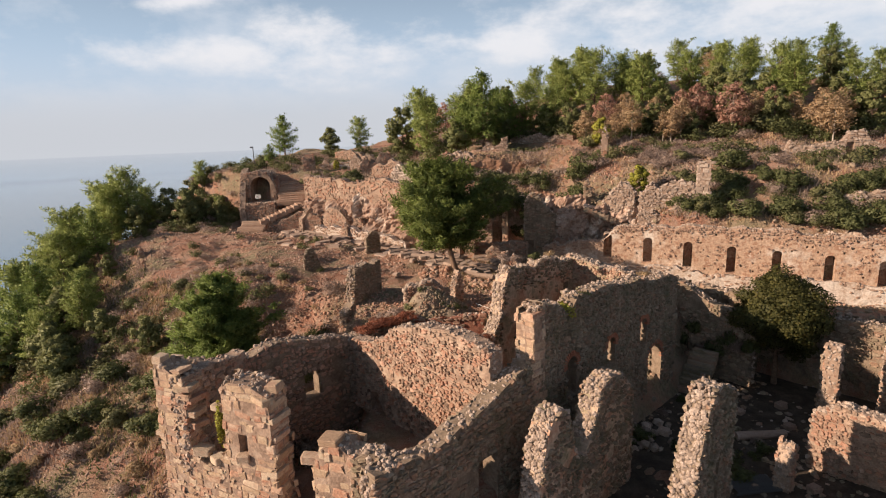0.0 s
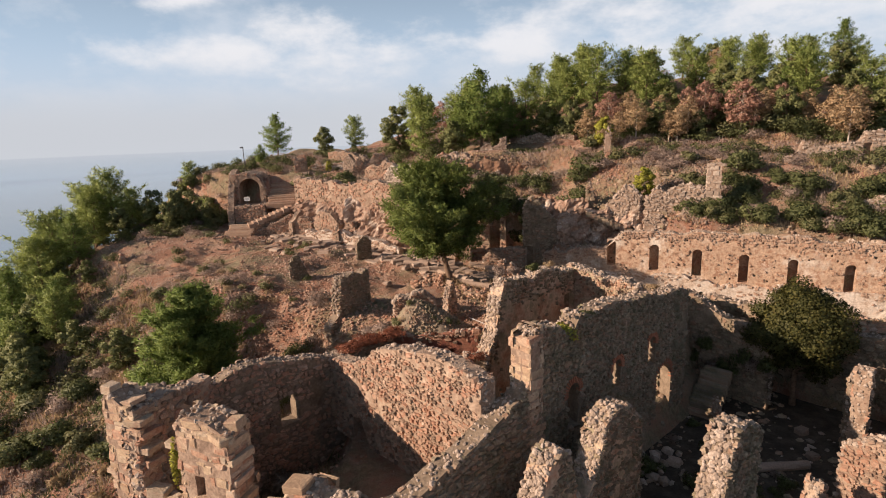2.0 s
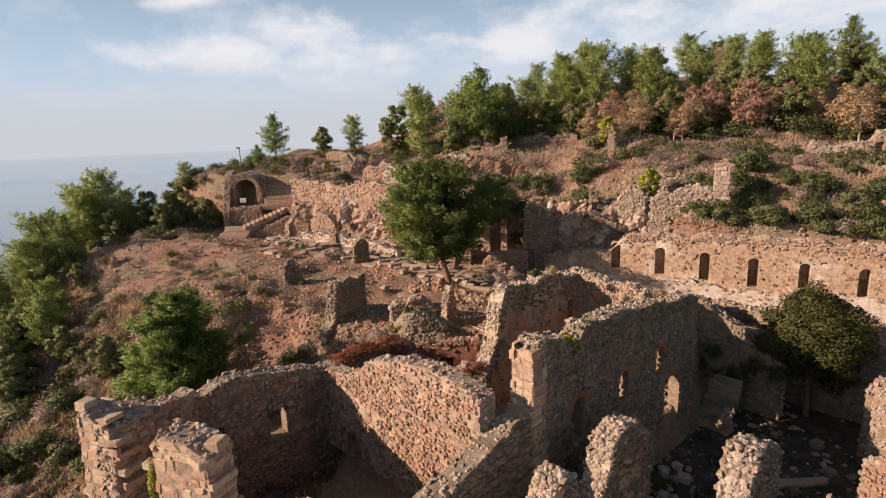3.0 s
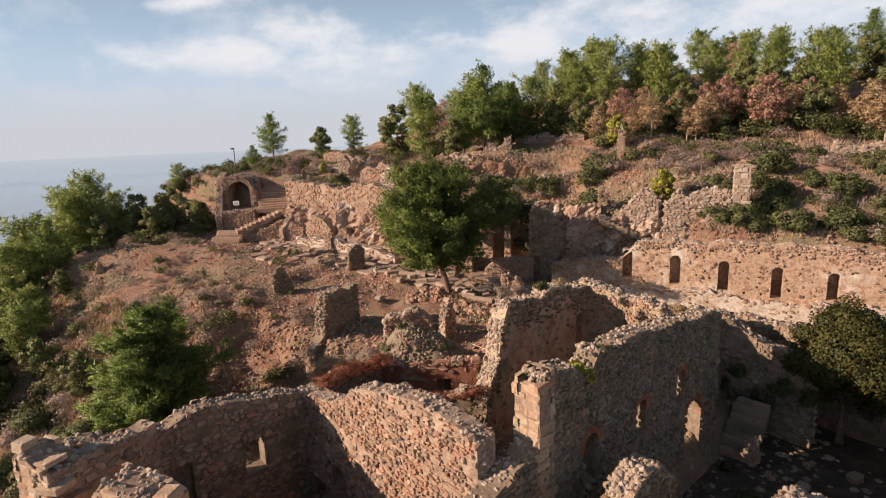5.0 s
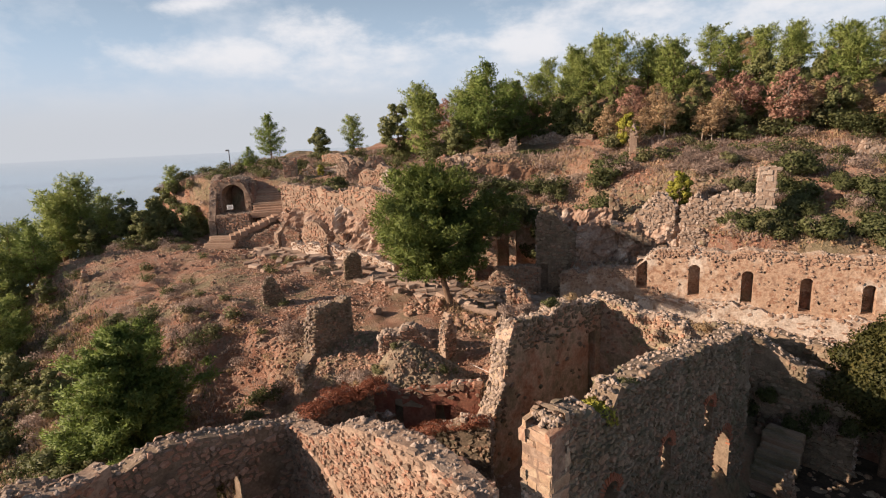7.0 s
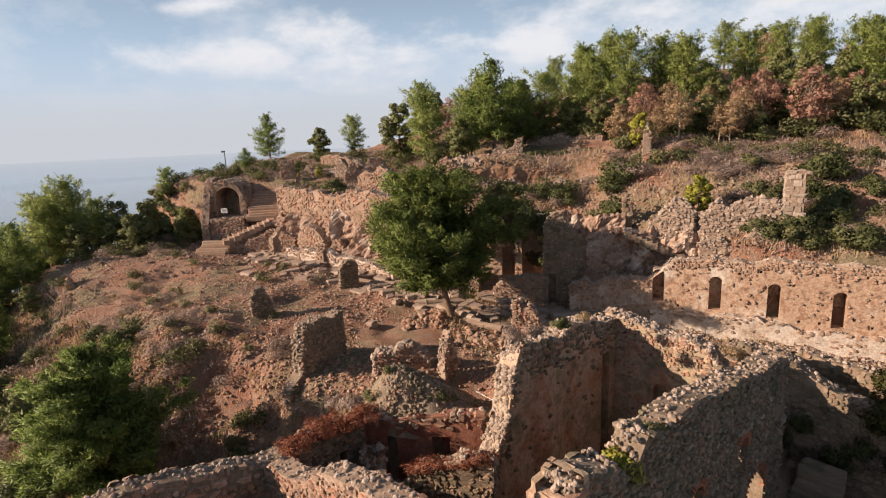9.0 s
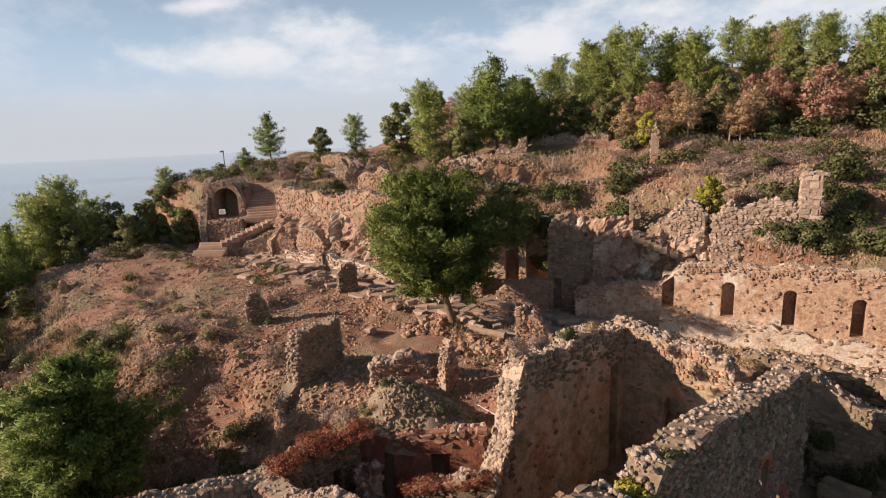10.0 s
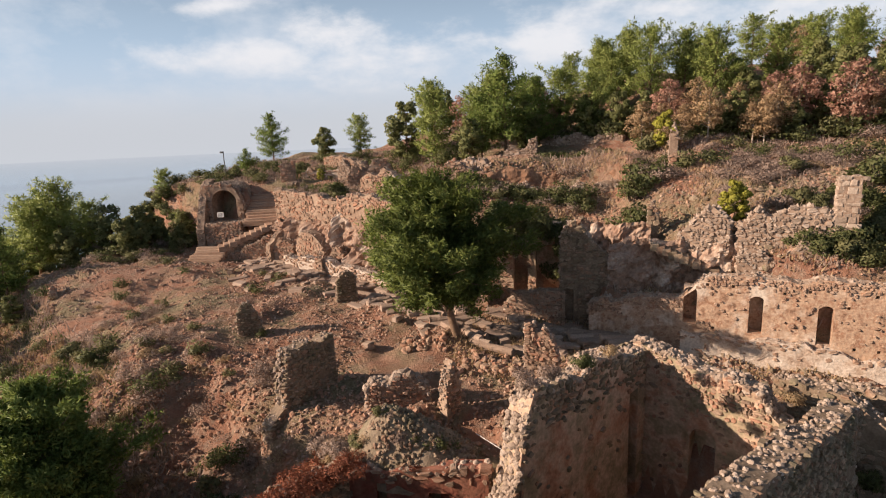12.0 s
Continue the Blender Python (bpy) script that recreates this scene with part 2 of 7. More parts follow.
def ground_material():
    """Red-brown earth with pale gravel, dry grass and low green growth in patches."""
    m = bpy.data.materials.new("hillside_earth")
    m.use_nodes = True
    n, l = m.node_tree.nodes, m.node_tree.links
    b = n["Principled BSDF"]
    b.inputs["Roughness"].default_value = 0.95
    b.inputs["Specular IOR Level"].default_value = 0.15
    co = n.new("ShaderNodeTexCoord")

    def field(scale, detail=6, rough=0.6, shift=0.0):
        t = n.new("ShaderNodeTexNoise")
        t.inputs["Scale"].default_value, t.inputs["Detail"].default_value, t.inputs["Roughness"].default_value = scale, detail, rough
        mp = n.new("ShaderNodeMapping"); mp.inputs["Location"].default_value = (shift, shift * 2, 0)
        l.new(co.outputs["Object"], mp.inputs[0]); l.new(mp.outputs[0], t.inputs["Vector"])
        return t.outputs["Fac"]

    def ramp(fac, *stops):
        r = n.new("ShaderNodeValToRGB")
        for k, (p, c) in enumerate(stops):
            e = r.color_ramp.elements[k] if k < 2 else r.color_ramp.elements.new(p)
            e.position, e.color = p, (*c, 1)
        l.new(fac, r.inputs[0])
        return r.outputs["Color"]

    def blend(fac, a, c):
        x = n.new("ShaderNodeMix"); x.data_type = "RGBA"
        l.new(fac, x.inputs["Factor"]); l.new(a, x.inputs["A"]); l.new(c, x.inputs["B"])
        return x.outputs["Result"]

    earth = ramp(field(0.35), (0.3, (0.23, 0.11, 0.076)), (0.7, (0.46, 0.29, 0.21)), (0.5, (0.35, 0.19, 0.13)))
    gravel = ramp(field(5.5, 5, 0.75, 3), (0.35, (0.23, 0.14, 0.10)), (0.7, (0.48, 0.37, 0.29)))
    grass = ramp(field(3.0, 5, 0.7, 5), (0.3, (0.15, 0.125, 0.08)), (0.7, (0.37, 0.30, 0.205)), (0.5, (0.25, 0.205, 0.13)))
    W = (0, 0, 0), (1, 1, 1)
    col = blend(ramp(field(0.9, 7, 0.7, 9), (0.48, W[0]), (0.62, W[1])), earth, gravel)
    col = blend(ramp(field(0.16, 7, 0.7, 14), (0.46, W[0]), (0.60, W[1])), col, grass)
    fin = field(11, 5, 0.7, 1)
    gr = n.new("ShaderNodeMapRange"); gr.inputs["To Min"].default_value, gr.inputs["To Max"].default_value = 0.6, 1.35
    l.new(fin, gr.inputs["Value"])
    mu = n.new("ShaderNodeVectorMath"); mu.operation = "SCALE"
    l.new(col, mu.inputs[0]); l.new(gr.outputs["Result"], mu.inputs["Scale"])
    l.new(mu.outputs[0], b.inputs["Base Color"])
    bp = n.new("ShaderNodeBump"); bp.inputs["Strength"].default_value, bp.inputs["Distance"].default_value = 0.9, 0.2
    l.new(fin, bp.inputs["Height"]); l.new(bp.outputs[0], b.inputs["Normal"])
    return m


def sea_material():
    m = bpy.data.materials.new("sea_water")
    m.use_nodes = True
    n, l = m.node_tree.nodes, m.node_tree.links
    b = n["Principled BSDF"]
    b.inputs["Base Color"].default_value = (0.13, 0.21, 0.30, 1)
    b.inputs["Roughness"].default_value = 0.12
    co = n.new("ShaderNodeTexCoord")
    t = n.new("ShaderNodeTexNoise"); t.inputs["Scale"].default_value, t.inputs["Detail"].default_value = 0.08, 8
    l.new(co.outputs["Object"], t.inputs["Vector"])
    bp = n.new("ShaderNodeBump"); bp.inputs["Strength"].default_value, bp.inputs["Distance"].default_value = 0.06, 1.0
    l.new(t.outputs["Fac"], bp.inputs["Height"]); l.new(bp.outputs[0], b.inputs["Normal"])
    return m


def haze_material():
    """Haze painted as a glowing, see-through sheet: thick at the horizon, thinning out above and below it."""
    m = bpy.data.materials.new("painted_sea_haze")
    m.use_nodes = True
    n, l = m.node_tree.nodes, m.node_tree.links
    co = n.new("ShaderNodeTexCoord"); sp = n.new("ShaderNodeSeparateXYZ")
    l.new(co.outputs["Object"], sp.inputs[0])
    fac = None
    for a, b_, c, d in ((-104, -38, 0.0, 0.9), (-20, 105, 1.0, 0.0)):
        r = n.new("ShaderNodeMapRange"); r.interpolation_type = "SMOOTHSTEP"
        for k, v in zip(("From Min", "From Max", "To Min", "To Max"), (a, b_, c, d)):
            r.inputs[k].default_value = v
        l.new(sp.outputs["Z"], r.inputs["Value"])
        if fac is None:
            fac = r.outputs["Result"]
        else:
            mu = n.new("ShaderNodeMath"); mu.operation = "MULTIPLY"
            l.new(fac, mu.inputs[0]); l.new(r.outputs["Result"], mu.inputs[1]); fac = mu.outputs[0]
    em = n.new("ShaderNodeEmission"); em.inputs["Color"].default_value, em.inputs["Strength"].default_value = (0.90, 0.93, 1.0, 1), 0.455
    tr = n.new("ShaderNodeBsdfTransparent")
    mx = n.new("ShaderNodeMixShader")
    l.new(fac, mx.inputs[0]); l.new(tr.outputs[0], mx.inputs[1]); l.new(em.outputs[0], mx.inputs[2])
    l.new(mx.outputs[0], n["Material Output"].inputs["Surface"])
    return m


M_GROUND, M_SEA = ground_material(), sea_material()


# ---- mesh tools ----
rng = np.random.default_rng(7)


def mesh_of(name, verts, faces, smooth=False):
    """A mesh from arrays; all faces have the same number of corners."""
    verts, faces = np.asarray(verts, np.float32), np.asarray(faces, np.int32)
    me = bpy.data.meshes.new(name)
    k = faces.shape[1]
    me.vertices.add(len(verts)); me.vertices.foreach_set("co", verts.ravel())
    me.loops.add(faces.size); me.loops.foreach_set("vertex_index", faces.ravel())
    me.polygons.add(len(faces))
    me.polygons.foreach_set("loop_start", np.arange(0, faces.size, k, dtype=np.int32))
    me.update(calc_edges=True)
    me.validate()
    me.polygons.foreach_set("use_smooth", np.full(len(me.polygons), smooth))
    return me


def part(name, data, mat, parent=None, label=""):
    """Links a mesh (or a bmesh) as one object under a thing or a part."""
    if isinstance(data, bmesh.types.BMesh):
        me = bpy.data.meshes.new(name)
        data.to_mesh(me); data.free()
        data = me
    if mat and not data.materials:
        data.materials.append(mat)
    ob = new(name, data)
    if parent:
        ob.parent = parent
    return tagged(ob, label) if label else ob


def many(template_v, template_f, places, turns, sizes, jitter=0.0):
    """Copies of a template joined into one vertex and one face array. turns: 3x3 matrices."""
    tv = np.asarray(template_v, float)
    n, k = len(places), len(tv)
    v = np.repeat(tv[None], n, 0)
    if jitter:
        v = v + rng.uniform(-jitter, jitter, v.shape)
    v = v * np.asarray(sizes)[:, None, :]
    v = np.einsum("nij,nkj->nki", np.asarray(turns), v) + np.asarray(places)[:, None, :]
    f = np.asarray(template_f)[None] + (np.arange(n) * k)[:, None, None]
    return v.reshape(-1, 3), f.reshape(-1, f.shape[-1])


def spins(n, tilt=3.2):
    """Random turns."""
    q = rng.normal(size=(n, 4)); q[:, 1:3] *= tilt / 3.2
    q /= np.linalg.norm(q, axis=1)[:, None]
    w, x, y, z = q.T
    return np.stack([np.stack([1 - 2 * (y * y + z * z), 2 * (x * y - z * w), 2 * (x * z + y * w)], -1),
                     np.stack([2 * (x * y + z * w), 1 - 2 * (x * x + z * z), 2 * (y * z - x * w)], -1),
                     np.stack([2 * (x * z - y * w), 2 * (y * z + x * w), 1 - 2 * (x * x + y * y)], -1)], -2)


# a rough dressed stone: x along the wall, y out of it, z up; its back stays open in the mortar
BLOCK_V = [(sx * w, y, sz * w) for y, w in ((-0.5, 0.5), (0.28, 0.5), (0.5, 0.40)) for sx, sz in ((-1, -1), (1, -1), (1, 1), (-1, 1))]
BLOCK_F = [(r + k, r + (k + 1) % 4, r + 4 + (k + 1) % 4, r + 4 + k) for r in (0, 4) for k in range(4)] + [(8, 9, 10, 11)]
PHI = (1 + 5 ** 0.5) / 2
BOULDER_V = np.array([(-1, PHI, 0), (1, PHI, 0), (-1, -PHI, 0), (1, -PHI, 0), (0, -1, PHI), (0, 1, PHI), (0, -1, -PHI), (0, 1, -PHI), (PHI, 0, -1), (PHI, 0, 1), (-PHI, 0, -1), (-PHI, 0, 1)]) / 3.8
BOULDER_F = [(0, 11, 5), (0, 5, 1), (0, 1, 7), (0, 7, 10), (0, 10, 11), (1, 5, 9), (5, 11, 4), (11, 10, 2), (10, 7, 6), (7, 1, 8),
             (3, 9, 4), (3, 4, 2), (3, 2, 6), (3, 6, 8), (3, 8, 9), (4, 9, 5), (2, 4, 11), (6, 2, 10), (8, 6, 7), (9, 8, 1)]


def vnoise(x, y, seed=0):
    """Smooth value noise, -1 to 1."""
    x, y = np.asarray(x, float), np.asarray(y, float)
    xi, yi = np.floor(x), np.floor(y)
    fx, fy = x - xi, y - yi
    fx, fy = fx * fx * (3 - 2 * fx), fy * fy * (3 - 2 * fy)

    def h(a, b):
        s = np.sin(a * 127.1 + b * 311.7 + seed * 74.7) * 43758.5453
        return s - np.floor(s)
    return 2 * ((h(xi, yi) * (1 - fx) + h(xi + 1, yi) * fx) * (1 - fy) + (h(xi, yi + 1) * (1 - fx) + h(xi + 1, yi + 1) * fx) * fy) - 1


def fbm(x, y, seed=0, octaves=4):
    x, y = np.asarray(x, float), np.asarray(y, float)
    return sum(vnoise(x * 2 ** k, y * 2 ** k, seed + k) / 2 ** k for k in range(octaves))


def ease(a, b, x):
    t = np.clip((np.asarray(x, float) - a) / (b - a), 0, 1)
    return t * t * (3 - 2 * t)


def soft(x, w=1.5):
    """A soft ramp: 0 below, x above."""
    return w * np.logaddexp(0, np.asarray(x, float) / w)


# ---- the lie of the land ----
CU, SU = math.cos(radians(43)), math.sin(radians(43))


def xy(u, v):
    """From the ruin's own axes, u along its long walls and v across them, to the world."""
    return u * CU - v * SU, u * SU + v * CU


def terrace(x, y):
    return -1.5 + 0.065 * soft(-x - 4, 2) - 0.05 * soft(x - 2, 2)


def height(x, y):
    x, y = np.asarray(x, float), np.asarray(y, float)
    u, v = x * CU + y * SU, -x * SU + y * CU
    z = terrace(x, y)
    # slope that falls away towards the sea
    d = -0.65 * (x + 14) - 0.76 * (y - 43) + 1.2 * fbm(x / 9, y / 9, 3)
    z = z - 0.56 * soft(d, 1.2) - 0.55 * soft(-(x + 41), 3) - 0.35 * soft(x * -0.9 - y * 0.2 - 62, 8)
    z = z - 0.5 * ease(0.5, 4, d) * np.abs(fbm((x * 0.76 - y * 0.65) / 2.6, (x * 0.65 + y * 0.76) / 7, 23, 3))
    # steep broken bank below the terrace edge, and the shoulder further along
    z = z - np.minimum(1.3 * soft(-0.6 * (x + 9.5) - 0.8 * (y - 42.4) + 0.3 * fbm((x * 0.8 - y * 0.6) / 1.5, (x * 0.6 + y * 0.8) / 5, 29), 0.3), 3.3) * ease(-17.5, -13, x) * ease(-4.6, -6.2, x) * ease(26, 31, y)
    z = z - np.minimum(0.42 * soft(-(x + 22), 1.5), 2.0) * ease(34, 46, y) * ease(66, 58, y)
    # scarp behind the terrace and the hill above it
    dr = 0.404 * (x - 20.1) + 0.915 * (y - 46.6)
    dl = 0.56 * np.minimum(x - 3, 0) + 0.83 * (y - 57.5) + 1.2 * soft(x - 13.0, 0.5)
    back = np.minimum(dr + 0.1 * soft(9 - x, 1.5), dl)
    bench = ease(10.0, 10.8, x) * ease(18.5, 17.0, x) * ease(-0.2, 0.4, dr) * ease(7, 4, dr)
    z = z + bench * (0.9 - z)
    mound = ease(9, -1, -0.85 * (x + 29) - 0.52 * (y - 72))
    right = ease(-14, 16, x)
    low = ease(-0.4, 0.9, back)
    rise = (1 - right) * (6.6 * low + 0.14 * soft(back - 1, 1)) + right * (5.2 * low + 0.52 * np.minimum(soft(back, 0.8), 9.5) + 0.08 * soft(back - 9.5, 1))
    rise = rise + ease(-12, 25, x + (y - 60) * 0.25) * 0.25 * np.minimum(soft(back - 17, 3), 34)
    z = np.maximum(z, terrace(x, y) * (bench > 0) + z * (bench <= 0)) + rise * mound * (1 - 0.35 * bench)
    z = z - 0.30 * soft(y - 104 + 0.35 * x, 6) * ease(40, -20, x - 0.5 * (y - 90))
    # the ridge drops behind the lamp post
    z = z - np.minimum(0.3 * soft(y - 92, 2), 6) * ease(-29, -37, x) * ease(-60, -50, x)
    # cut earth bank behind the upper path
    bank = y - 66.1 + 0.42 * soft(x - 11, 0.8)
    z = z + 1.35 * ease(0.1, 0.9, bank) * ease(8, 3, bank) * ease(2.2, 4.2, x) * ease(17.5, 15.5, x)
    # the cut for the upper stairs by the vault
    cut = np.maximum(ease(-23.6, -23.3, x), ease(-27.5, -23.4, x) * ease(77.2, 77.7, y)) * ease(-18.8, -19.1, x) * ease(72.6, 73.0, y) * ease(80.0, 79.6, y)
    z = z * (1 - cut) + np.minimum(z, np.clip(2.0 + 0.8 * (y - 74.4), 1.6, 6.4)) * cut
    # the sunken rooms and court of the ruin
    pit = np.maximum.reduce([
        ease(7.2, 7.9, u) * ease(17.2, 16.7, u) * ease(27.9, 27.2, v) * ease(-3, 2, v),
        ease(16, 16.4, u) * ease(24.8, 24.4, u) * ease(25.2, 24.9, v) * ease(-3, 2, v),
        ease(17.2, 17.6, u) * ease(34.9, 34.5, y) * ease(28.0, 27.6, v) * ease(3.2, 2.6, x),
        ease(24.2, 24.6, u) * ease(34, 33.5, u) * ease(22.9, 22.4, v) * ease(-3, 2, v),
        ease(33, 33.6, u) * ease(42.6, 41.8, u) * ease(15.6, 15.2, v) * ease(-3, 2, v)])
    floor = -5.3 - 1.6 * ease(14.6, 13.8, v) + 0.05 * (u - 30) * 0
    z = z * (1 - pit) + np.minimum(z, floor) * pit
    hollow = ease(-0.9, 0.0, x) * ease(3.4, 2.6, x) * ease(36.9, 37.6, y) * ease(40.6, 39.4, y)
    z = z - 1.5 * hollow
    fade = 1 - 0.8 * pit
    return z + fade * (0.26 * fbm(x / 1.9, y / 1.9, 11) + 0.5 * fbm(x / 11, y / 11, 17) * ease(0, 8, np.abs(back)))


def at(x, y):
    return float(height(x, y))


def axis(stops):
    """Grid lines: (from, to, step) stretches, end to end."""
    out = [np.arange(a, b, s) for a, b, s in stops]
    return np.concatenate(out + [[stops[-1][1]]])


gx = axis([(-700, -200, 50), (-200, -80, 8), (-80, -48, 1.6), (-48, 48, 0.42), (48, 80, 1.6), (80, 200, 8), (200, 700, 50)])
gy = axis([(-500, -60, 40), (-60, 4, 4), (4, 18, 1.0), (18, 82, 0.42), (82, 130, 1.2), (130, 260, 8), (260, 800, 45)])
X, Y = np.meshgrid(gx, gy)
Z = np.maximum(height(X, Y), -75)
idx = np.arange(X.size).reshape(X.shape)
faces = np.stack([idx[:-1, :-1], idx[:-1, 1:], idx[1:, 1:], idx[1:, :-1]], -1).reshape(-1, 4)
ground = part("ground", mesh_of("ground", np.stack([X, Y, Z], -1).reshape(-1, 3), faces, True), M_GROUND)
tagged(ground, "red-brown stony hillside with gravel and dry grass", "ground", kind="structure")
bm = bmesh.new()
bmesh.ops.create_circle(bm, cap_ends=True, segments=96, radius=4950)
sea = part("sea", bm, M_SEA)
sea.location = (0, 0, -52)
# glowing ring added to paint haze over the sea's hard far edge
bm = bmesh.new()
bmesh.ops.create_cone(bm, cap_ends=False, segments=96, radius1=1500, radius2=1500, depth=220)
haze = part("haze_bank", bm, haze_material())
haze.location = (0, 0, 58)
tagged(haze, "added glowing ring that paints pale haze along the horizon", "haze", kind="structure")
tagged(sea, "calm hazy blue sea far below the hillside", "sea", kind="structure")


# ---- ruined walls ----
OCTA_V = np.array([(0.5, 0, 0), (-0.5, 0, 0), (0, 0.5, 0), (0, -0.5, 0), (0, 0, 0.5), (0, 0, -0.5)])
OCTA_F = [(0, 2, 4), (2, 1, 4), (1, 3, 4), (3, 0, 4), (2, 0, 5), (1, 2, 5), (3, 1, 5), (0, 3, 5)]
BOULDER_S = OCTA_V * 1.15
# an uneven field stone with a rounded outline
PEBBLE_O = ((-0.52, -0.18), (-0.2, -0.52), (0.3, -0.5), (0.53, 0.08), (0.24, 0.52), (-0.34, 0.48))
PEBBLE_V = [(x_ * w, y_, z_ * w) for y_, w in ((-0.15, 1.14), (0.6, 0.8)) for x_, z_ in PEBBLE_O]
PEBBLE_F = [(k, (k + 1) % 6, 6 + (k + 1) % 6, 6 + k) for k in range(6)] + [(6, 7, 8, 9), (6, 9, 10, 11)]
PEBBLES = [mesh_of("stone", np.array(PEBBLE_V) + np.random.default_rng(60 + k).uniform(-0.1, 0.1, (12, 3)), PEBBLE_F) for k in range(8)]
STONES = [mesh_of("stone", np.array(BLOCK_V) + np.random.default_rng(k).uniform(-0.07, 0.07, (12, 3)), BLOCK_F) for k in range(8)]
BOULDERS = [mesh_of("boulder", BOULDER_V * np.random.default_rng(20 + k).uniform(0.75, 1.25, (12, 1)), BOULDER_F) for k in range(8)]

bm = bmesh.new()
bmesh.ops.create_cube(bm, size=1)
bmesh.ops.bevel(bm, geom=bm.edges[:], offset=0.07, segments=1, affect="EDGES")
for v in bm.verts:
    v.co += Vector(np.random.default_rng(len(bm.verts)).uniform(-0.03, 0.03, 3)) * (1 if v.index % 2 else -1)
SLAB = bpy.data.meshes.new("slab")
bm.to_mesh(SLAB); bm.free()
SLAB.materials.append(M_ASHLAR)


def rough_wall(label, p0, p1, thick, base, tops, openings=(), stone=(0.34, 0.22), mat=None, core=None, faces="ab", loose=120,
               loose_at=(0.0, 1.0), seed=1, ragged=0.16, cover=1.0, jitter=0.12, caps=1.0, name="ruined_wall", category="ruined wall", brick_arch=False, ends=True, zone=0.7, lump=0.18, splay=0.0, slabs=()):
    """A broken wall from p0 to p1, with its thickness to the left of that line. tops: (metres along, height). openings: (from, to, sill, head, arched, depth);
    depth 0 goes right through. Face a lies on the line, face b behind it."""
    mat = mat or M_RUBBLE
    core = core or (M_DARKMORTAR if mat is M_GREYRUB else M_MORTAR)
    rubble = 0.5 if mat in BLOCKY else 1.0
    cover = min(cover, 0.82) if mat in BLOCKY else cover
    r = np.random.default_rng(seed)
    p0, p1 = np.array(p0, float), np.array(p1, float)
    length = float(np.linalg.norm(p1 - p0))
    if thick < 0:
        p0, p1, thick = p1, p0, -thick
        tops = [(length - a, z) for a, z in reversed(tops)]
        openings = [(length - o[1], length - o[0], *o[2:]) for o in openings]
    e = (p1 - p0) / length
    nrm = np.array([-e[1], e[0]])
    ts, tz = zip(*tops)

    def top(s):
        return np.interp(s, ts, tz) + ragged * (fbm(np.asarray(s) / 0.9, seed * 3.7, seed, 3)) - 0.05

    thing = new(name)
    thing.location = (*p0, base)
    tagged(thing, label, category)
    inv = np.array([*p0, base])

    def place(s, d, z):
        s, d, z = np.broadcast_arrays(*(np.asarray(q, float) for q in (s, d, z)))
        return np.stack([p0[0] + e[0] * s + nrm[0] * d, p0[1] + e[1] * s + nrm[1] * d, z], -1) - inv

    # core: a grid with the openings left out
    cuts = sorted({round(c, 3) for o in openings for c in o[:2]} | {0.0, length})
    sl = np.unique(np.concatenate([np.linspace(a, b, max(2, int((b - a) / 0.45) + 1)) for a, b in zip(cuts[:-1], cuts[1:])]).round(3))
    zmax = max(tz) + 0.5
    zc = sorted({round(c, 3) for o in openings for c in o[2:4]} | {base, zmax})
    zc = [c for c in zc if base <= c <= zmax]
    zl = np.unique(np.concatenate([np.linspace(a, b, max(2, int((b - a) / 0.5) + 1)) for a, b in zip(zc[:-1], zc[1:])]).round(3))
    tp = top(sl)

    def gap(s, z, depth=None):
        for o in openings:
            if o[0] < s < o[1] and o[2] < z < o[3]:
                return o
        return None

    V, F, key = [], [], {}

    def vert(i, k, d):
        z = min(zl[k], tp[i])
        q = (i, round(float(z), 3), round(d, 3))
        if q not in key:
            key[q] = len(V)
            wob = 0.03 * float(vnoise(sl[i] * 1.7 + 9 * d, z * 1.7, seed)) if 0 < i < len(sl) - 1 else 0
            shift = 0.0
            if d == thick and splay:
                for o in openings:
                    if o[5] == 0 and o[2] - 0.01 <= z <= o[3] + 0.01:
                        shift += splay * (float(abs(sl[i] - o[1]) < 0.002) - float(abs(sl[i] - o[0]) < 0.002))
            V.append(place(sl[i] + shift, d + (wob if d in (0.0, thick) else 0), z))
        return key[q]

    def quad(*q):
        if len(set(q)) >= 3:
            F.append(q)
    solid = np.zeros((len(sl) - 1, len(zl) - 1), int)
    deep = {}
    for i in range(len(sl) - 1):
        for k in range(len(zl) - 1):
            if zl[k] >= max(tp[i], tp[i + 1]):
                continue
            o = gap((sl[i] + sl[i + 1]) / 2, (zl[k] + zl[k + 1]) / 2)
            if o is None:
                solid[i, k] = 1
            elif o[5] > 0:
                solid[i, k] = 2
                deep[i, k] = o[5]
